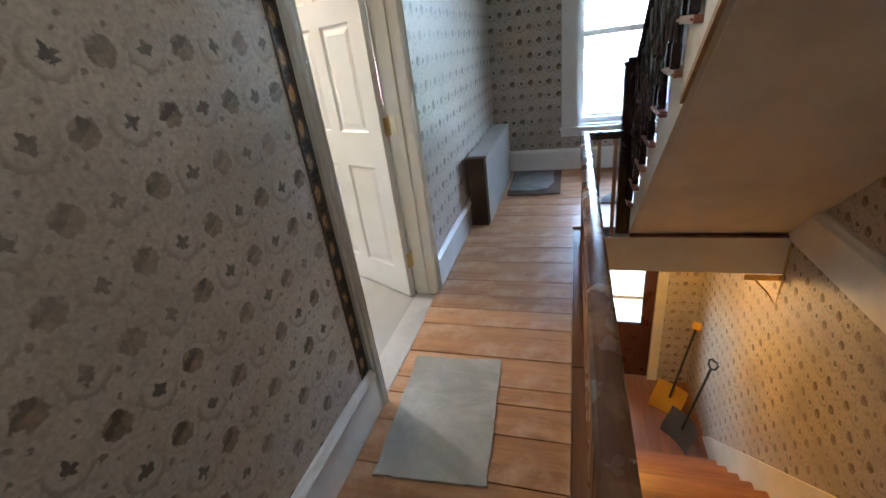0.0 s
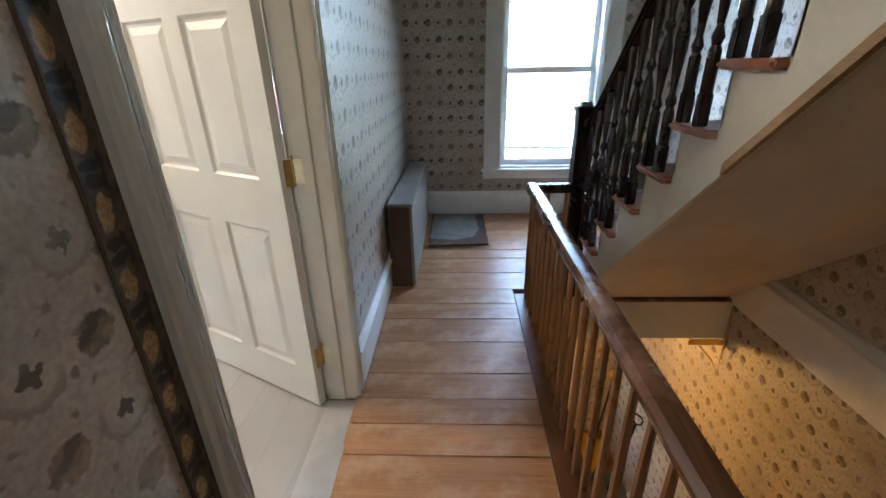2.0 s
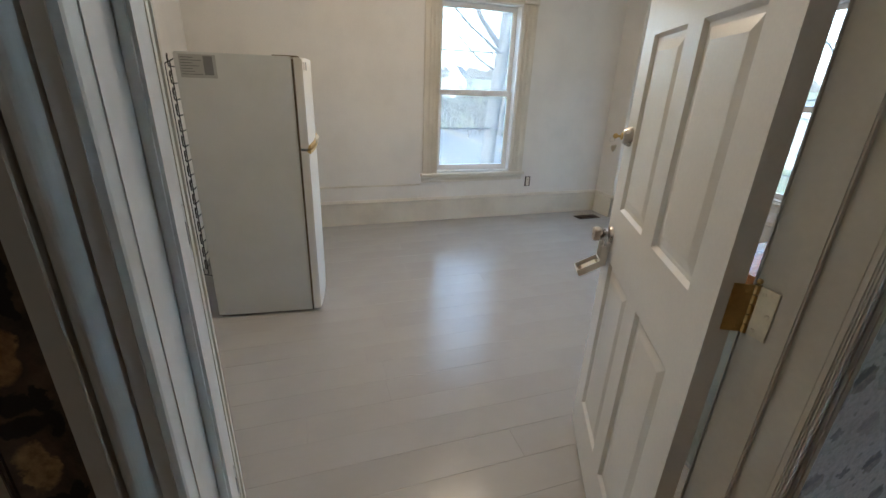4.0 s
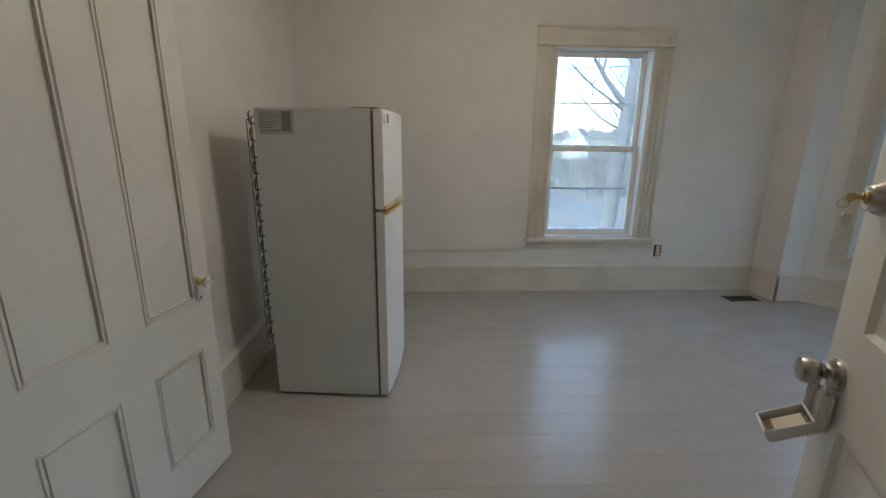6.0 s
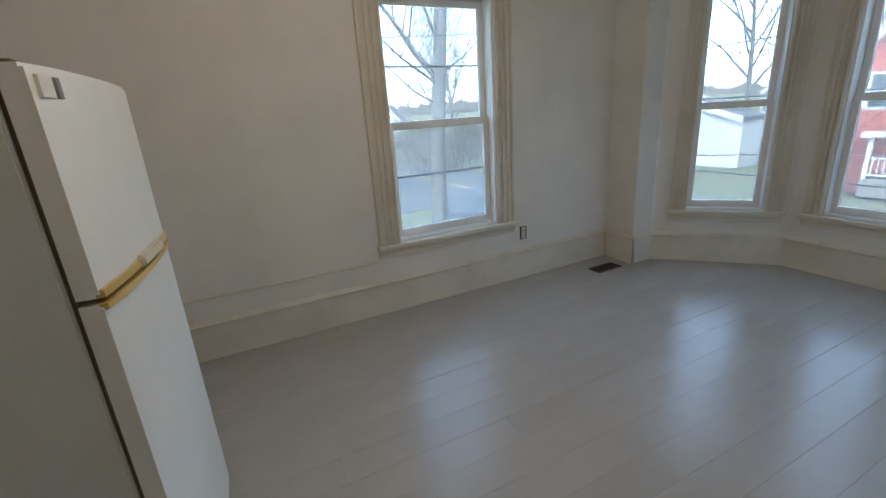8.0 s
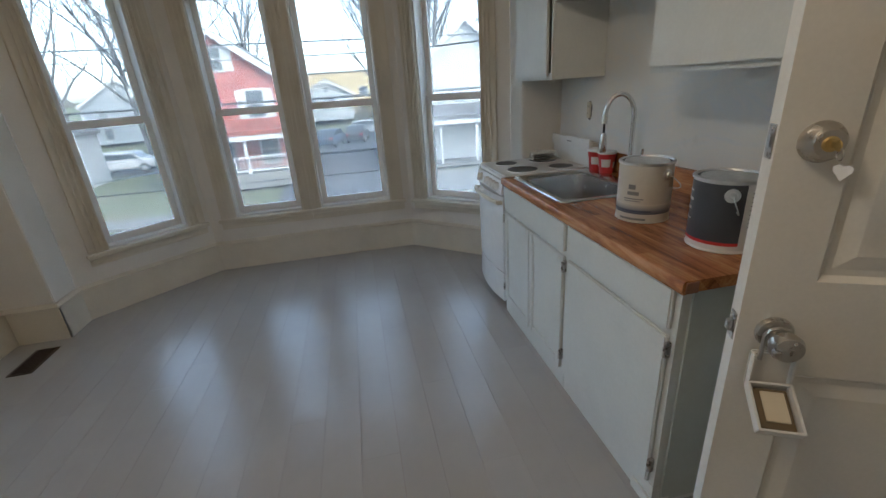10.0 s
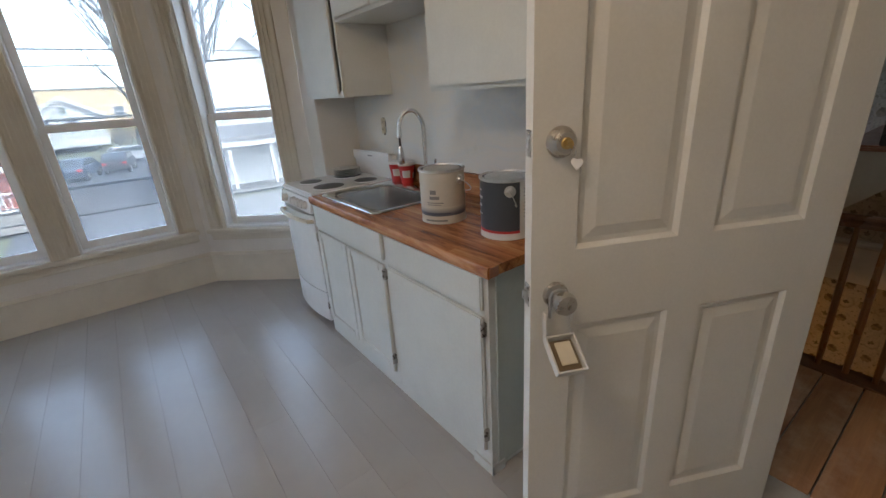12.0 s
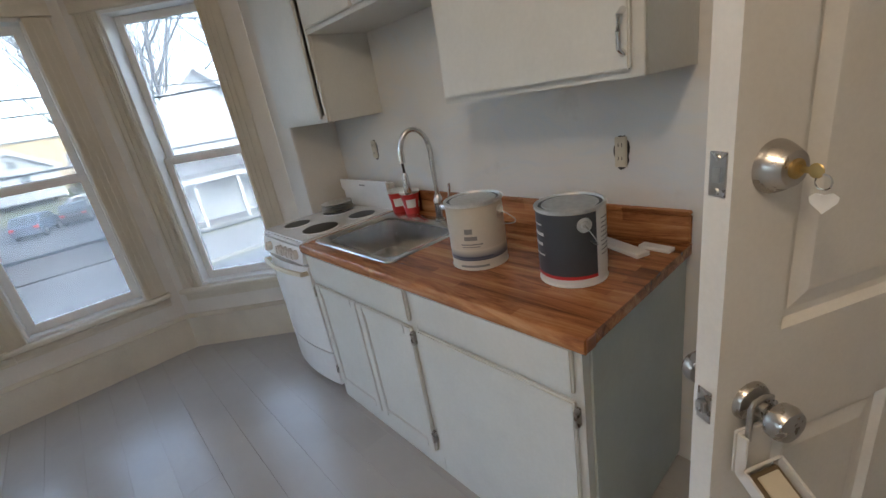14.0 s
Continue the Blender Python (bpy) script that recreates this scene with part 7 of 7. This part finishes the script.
def car(m, colour, label):
    c = thing("car", m, label, "car", "parked cars")
    body = [(-2.15, 0.35), (2.15, 0.35), (2.2, 0.75), (2.05, 0.98), (1.25, 1.05), (0.75, 1.55), (-1.35, 1.6), (-1.95, 1.08), (-2.2, 0.9)]
    bm = bmesh.new()
    prism(bm, body, -0.86, 0.86, 1)
    bmesh.ops.bevel(bm, geom=bm.edges[:], offset=0.07, segments=2, affect="EDGES")
    part("body", bm, colour, c, "", True)
    for s in (-1, 1):
        bm = bmesh.new()
        prism(bm, [(-1.65, 1.1), (1.1, 1.1), (0.68, 1.48), (-1.25, 1.5)], s * 0.84, s * 0.872, 1)
        part("side_window", bm, HOUSE_GLASS, c)
    bm = bmesh.new()
    prism(bm, [(1.26, 1.08), (0.80, 1.50), (0.84, 1.52), (1.32, 1.08)], -0.72, 0.72, 1)
    part("windscreen", bm, HOUSE_GLASS, c)
    bm = bmesh.new()
    prism(bm, [(-1.93, 1.13), (-1.42, 1.55), (-1.46, 1.58), (-2.0, 1.13)], -0.72, 0.72, 1)
    part("rear_window", bm, HOUSE_GLASS, c)
    for s in (-1, 1):
        bm = bmesh.new()
        box(bm, -2.24, s * 0.68 - 0.14, 0.78, -2.16, s * 0.68 + 0.14, 0.95, 0.02)
        part("tail_light", bm, RED, c)
        for x in (-1.35, 1.35):
            bm = bmesh.new()
            lathe(bm, [(0.2, -0.1), (0.34, -0.1), (0.35, 0.0), (0.34, 0.1), (0.2, 0.1)], 24, pose(x, s * 0.80, 0.345, 90))
            w = part("wheel", bm, BLACK, c, "black tyre", True)
            bm = bmesh.new()
            lathe(bm, [(0.2, -0.09), (0.2, 0.09)], 16, pose(x, s * 0.83, 0.345, 90))
            part("rim", bm, STEEL, w)


CAR_BLUE = paint("blue-grey car paint", (0.05, 0.07, 0.105), 0.42, 0.03)
CAR_DARK = paint("dark car paint", (0.02, 0.023, 0.028), 0.5, 0.03)
CAR_SILVER = paint("silver car paint", (0.34, 0.35, 0.36), 0.25, 0.03)
car(pose(-5.5, 47.0, YARD + 0.03, 0, 0, 75), CAR_BLUE, "blue-grey car parked in the side street")
car(pose(-2.9, 49.0, YARD + 0.03, 0, 0, 80), CAR_DARK, "dark car parked in the side street")
car(pose(-1.6, 55.5, YARD + 0.03, 0, 0, 5), CAR_SILVER, "silver car parked across the lot")
car(pose(-18.2, 12.7, YARD + 0.001, 0, 0, -40), CAR_DARK, "dark car parked behind the big tree")
car(pose(-20.7, 41.3, YARD + 0.03, 0, 0, 4), CAR_SILVER, "silver car on the far side road")


def tree(name, m, height, radius, seed, label, depth=4, spread=0.75, fork=0.42, slim=(0.42, 0.62), least=0.004, limbs=(), few=(10, 6, 4, 3)):
    """A bare tree: a tapered trunk and limbs in one mesh, the fine twigs in another."""
    rng = random.Random(seed)
    t = thing(name, m, label, "tree")
    wood_bm, twig_bm = bmesh.new(), bmesh.new()

    def limb(p, d, r, length, level):
        pts, rr = [p], [r]
        steps = 6 if level < 2 else 4
        q, dd = p.copy(), d.copy()
        for k in range(steps):
            wob = 0.035 if level == 0 else 0.11
            dd = (dd + Vector((rng.gauss(0, wob), rng.gauss(0, wob), rng.gauss(0.03, 0.06) + 0.03 * level))).normalized()
            q = q + dd * (length / steps)
            pts.append(q.copy())
            rr.append(r * (1 - (0.45 if level == 0 else 0.72) * (k + 1) / steps))
        tube(wood_bm if level < 2 else twig_bm, pts, rr, (12, 8, 5, 4, 3)[min(level, 4)])
        if level >= depth:
            return
        if level == 0:
            for up, az, el, ll, lr in limbs:                 # the low limbs that set this tree apart
                k = min(steps - 1, int(up / length * steps))
                base = pts[k].lerp(pts[k + 1], up / length * steps - k)
                a, e = radians(az), radians(el)
                limb(base, Vector((math.cos(a) * math.cos(e), math.sin(a) * math.cos(e), math.sin(e))), lr, ll, 1)
        count = few[min(level, 3)]
        for i in range(count):
            f = fork + (1 - fork) * (i + rng.random() * 0.7) / count if level == 0 else 0.25 + 0.75 * (i + rng.random()) / count
            k = min(steps - 1, int(f * steps))
            base = pts[k].lerp(pts[k + 1], f * steps - k)
            ang = rng.uniform(0, 2 * math.pi)
            side = Vector((math.cos(ang), math.sin(ang), 0))
            nd = (dd * (1 - spread) + side * spread * rng.uniform(0.7, 1.2) + Vector((0, 0, rng.uniform(0.15, 0.6)))).normalized()
            limb(base, nd, max(least, rr[k] * rng.uniform(*(slim if level == 0 else (0.42, 0.62)))), length * rng.uniform(0.45, 0.68), level + 1)

    limb(Vector((0, 0, -0.1)), Vector((0, 0, 1)), radius, height, 0)
    part("trunk", wood_bm, BARK, t, "", True)
    part("crown", twig_bm, TWIG, t, "bare twigs")
    return t


LOW_LIMBS = ((5.95, -92, 44, 3.4, 0.105), (5.8, -80, 26, 3.0, 0.05), (5.3, -100, 10, 2.6, 0.04), (4.45, -84, 0, 2.0, 0.032), (6.1, 82, 36, 2.2, 0.042), (5.9, 100, 12, 1.6, 0.026), (7.0, -88, 58, 2.8, 0.06))
tree("street_tree", pose(-15.0, 9.38, YARD, -6.5, 0, 0), 12.5, 0.27, 11, "large bare street tree with a straight grey trunk", 3, 0.66, 0.62, (0.24, 0.46), 0.008, LOW_LIMBS, (6, 5, 4, 3))
far = tree("bare_tree", pose(-19, 46, YARD, 0, 0, 0), 11.0, 0.24, 5, "bare tree on the far side of the lawn", 4, 0.6, 0.3, (0.42, 0.62), 0.016)
far["group"] = "bare trees in the distance"
for x, y, z, s, a in ((-22.5, 50, 0, 1.1, 60), (-0.5, 60, 0.6, 1.25, 150), (4.5, 46, 0.2, 1.2, 200), (12, 44, 0, 1.1, 20), (-13, 58, 0.5, 1.2, 310), (-52, 30, 0.5, 1.0, 100), (-47, 38, 0.4, 1.2, 230), (-60, 45, 1.0, 1.3, 20), (-40, 22, 0, 0.9, 170), (-34, 60, 1.0, 1.3, 80), (8, 70, 1.0, 1.4, 120), (-15.5, 43, 0.0, 0.95, 260), (1.0, 52, 0.2, 1.1, 330)):
    c = copy_thing(far, pose(x, y, YARD + z, 0, 0, a))
    c.scale = (s, s, s)


def thicket():
    """A ragged line of bare brush along the far roads."""
    bm = bmesh.new()
    rng = random.Random(21)
    for k in range(2600):
        if k < 1700:
            x, y = rng.uniform(-75, -38), rng.uniform(18, 60)
        else:
            x, y = rng.uniform(-40, 30), rng.uniform(76, 90)
        h = rng.uniform(1.2, 4.2)
        z0 = YARD + 7 * (max(0.0, math.hypot(x + 4, y - 8) - 55) / 200) ** 1.2 - 0.2
        p = Vector((x, y, z0))
        q = p + Vector((rng.uniform(-0.8, 0.8), rng.uniform(-0.8, 0.8), h))
        w = rng.uniform(0.03, 0.16)
        vs = [bm.verts.new(p + Vector((-w, 0, 0))), bm.verts.new(p + Vector((w, 0.05, 0))), bm.verts.new(q)]
        bm.faces.new(vs)
        for _ in range(3):
            f = rng.uniform(0.3, 0.9)
            a = p.lerp(q, f)
            b = a + Vector((rng.uniform(-1.2, 1.2), rng.uniform(-1.2, 1.2), rng.uniform(0.3, 1.2)))
            v2 = [bm.verts.new(a + Vector((0, 0, -0.04))), bm.verts.new(a + Vector((0.03, 0.03, 0.05))), bm.verts.new(b)]
            bm.faces.new(v2)
    tagged(obj("brush", bm, HEDGE), "ragged bare brush along the far roads", "brush", kind="stuff")


thicket()


def hills():
    bm = bmesh.new()
    n = 420
    rng = random.Random(31)
    lo, hi = [], []
    for k in range(n + 1):
        a = radians(60 + 130 * k / n)
        f = k * 90 / n
        r = 230
        x, y = r * math.cos(a) - 4, r * math.sin(a) + 8
        h = 6.5 + 4 * noise.noise(Vector((f * 0.11, 0.3, 0))) + 2.2 * noise.noise(Vector((f * 0.9, 1.3, 0))) + rng.uniform(-0.9, 0.9)
        lo.append(bm.verts.new((x, y, -8)))
        hi.append(bm.verts.new((x, y, h)))
    for k in range(n):
        bm.faces.new((lo[k], lo[k + 1], hi[k + 1], hi[k]))
    tagged(obj("backdrop_hills", bm, HEDGE), "low wooded hills on the horizon", "hills", kind="structure")


hills()


def cables():
    for k, (p, q, sag) in enumerate((((-40, 12.2, 4.2), (30, 12.2, 3.6), 0.7), ((-40, 12.3, 3.3), (30, 12.3, 2.7), 0.7), ((-40, 12.1, 2.45), (30, 12.1, 1.9), 0.8), ((-40, 12.25, 0.9), (30, 12.2, 0.3), 0.6), ((-12.5, -30, 3.1), (-12.5, 12.2, 3.4), 0.5), ((-14, -30, 2.2), (-40, 12.2, 4.0), 0.5))):
        bm = bmesh.new()
        pts = []
        for i in range(25):
            f = i / 24
            v = Vector(p).lerp(Vector(q), f)
            v.z -= sag * 4 * f * (1 - f)
            pts.append(v)
        tube(bm, pts, 0.013 if k != 2 else 0.02, 5)
        tagged(obj("overhead_cable", bm, WIRE), "black overhead cable along the street", "cable", "overhead cables")
    for x, y in ((-40, 12.2), (30, 12.2)):
        bm = bmesh.new()
        lathe(bm, [(0.16, -0.1), (0.12, 8.5)], 14, Matrix.Translation((x, y, YARD)))
        box(bm, x - 0.06, y - 1.0, YARD + 7.6, x + 0.06, y + 1.0, YARD + 7.75)
        tagged(obj("utility_pole", bm, BARK, True), "weathered wooden utility pole by the street", "pole")
    for x, y in ((-12.5, -30), (-14, -30)):
        bm = bmesh.new()
        lathe(bm, [(0.16, -0.1), (0.12, 7.5)], 14, Matrix.Translation((x, y, YARD)))
        tagged(obj("utility_pole", bm, BARK, True), "weathered wooden utility pole by the street", "pole")


cables()


# ------------------------------------------------------------------ floorboards, piece by piece
def plank_mesh(name, lx, ly, t, mat, soft_edge=0.0006):
    bm = bmesh.new()
    vs = box(bm, -lx / 2, -ly / 2, -t, lx / 2, ly / 2, 0)
    top = [e for e in bm.edges if all(v.co.z > -0.001 for v in e.verts)]
    bmesh.ops.bevel(bm, geom=top, offset=soft_edge, segments=1, affect="EDGES")
    bmesh.ops.recalc_face_normals(bm, faces=bm.faces[:])
    me = bpy.data.meshes.new(name)
    bm.to_mesh(me)
    bm.free()
    me.materials.append(mat)
    return me


def lay(parent, mesh, x, y, z, tilt=0.0):
    ob = new("floorboard", mesh)
    ob.parent = parent
    ob.matrix_local = pose(x, y, z, tilt, 0, 0)
    return ob


THRESHOLD = paint("worn pale grey threshold paint", (0.50, 0.48, 0.45), 0.35, 0.10, 30, 0.1)


def kitchen_floor():
    floor = tagged(thing("floor", Matrix.Identity(4), "wide wooden floorboards painted glossy grey", "floor"), kind="structure")
    rng = random.Random(4)
    w = 0.162
    x = ROOM_W + 0.0
    while x < ROOM_E - 0.01:
        bw = min(w, ROOM_E - x)
        # how far north this board runs, following the bay
        xm = x + bw / 2
        if xm < BAY_A[0]:
            north = COLUMN_S
        elif xm < BAY_B[0]:
            north = BAY_A[1] + (xm - BAY_A[0]) / (BAY_B[0] - BAY_A[0]) * (BAY_B[1] - BAY_A[1]) + 0.075
        elif xm < BAY_C[0]:
            north = BAY_B[1]
        elif xm < BAY_D[0]:
            north = BAY_C[1] - (xm - BAY_C[0]) / (BAY_D[0] - BAY_C[0]) * (BAY_C[1] - BAY_D[1]) + 0.075
        else:
            north = COLUMN_S
        y = ROOM_S
        first = rng.uniform(0.7, 2.6)
        cuts = [first, first + rng.uniform(1.6, 2.6)]
        ends = [ROOM_S] + [ROOM_S + c for c in cuts if ROOM_S + c < north - 0.4] + [north]
        for a, b in zip(ends, ends[1:]):
            mesh = plank_mesh("kitchen_floorboard", bw - 0.0006, b - a - 0.0002, 0.02, GREYFLOOR, 0.0004)
            lay(floor, mesh, xm, (a + b) / 2, rng.uniform(-0.0003, 0.0), rng.uniform(-0.012, 0.012))
        x += w
    # threshold board in the doorway
    bm = bmesh.new()
    box(bm, ROOM_E, DOOR_S + 0.02, -0.02, HALL_W + 0.012, DOOR_N - 0.02, 0.006, 0.003)
    part("threshold", bm, THRESHOLD, floor, "worn pale grey threshold board")


def hall_floor():
    floor = tagged(thing("floor_hall", Matrix.Identity(4), "worn orange-brown floorboards laid across the hall", "floor"), kind="structure")
    rng = random.Random(9)
    marks = [0.3]
    fixed = [3.63, 3.875, 4.037, 4.188, 4.363, 4.624, 4.852, 5.03, 5.217, 5.46, 5.703]
    while marks[-1] < 3.4:
        marks.append(marks[-1] + rng.uniform(0.15, 0.24))
    marks[-1] = 3.43
    marks += fixed
    while marks[-1] < HALL_N - 0.25:
        marks.append(marks[-1] + rng.uniform(0.15, 0.24))
    marks.append(HALL_N)
    for a, b in zip(marks, marks[1:]):
        if b - a < 0.02:
            continue
        if a < WELL_S - 0.1 or a > WELL_N - 0.05:
            spans = [(HALL_W, HALL_E)]
        else:
            spans = [(HALL_W, WELL_W - 0.095)]
        for x0, x1 in spans:
            mesh = plank_mesh("hall_floorboard", x1 - x0, b - a - 0.006, 0.02, FLOOR_WOOD)
            lay(floor, mesh, (x0 + x1) / 2, (a + b) / 2, hall_level((a + b) / 2) + rng.uniform(-0.002, 0.0), rng.uniform(-0.15, 0.15) + (1.2 if a > 3.6 else 0.0))
    bm = bmesh.new()
    box(bm, WELL_W - 0.093, 3.6, -0.021, WELL_W + 0.03, WELL_N - 0.02, 0.006, 0.004)
    box(bm, WELL_W - 0.093, WELL_S - 0.09, -0.021, WELL_W + 0.03, 3.599, 0.006, 0.004)
    climb(bm)
    part("nosing", bm, FLOOR_EDGE, floor, "dark brown nosing board along the stairwell")


kitchen_floor()
hall_floor()
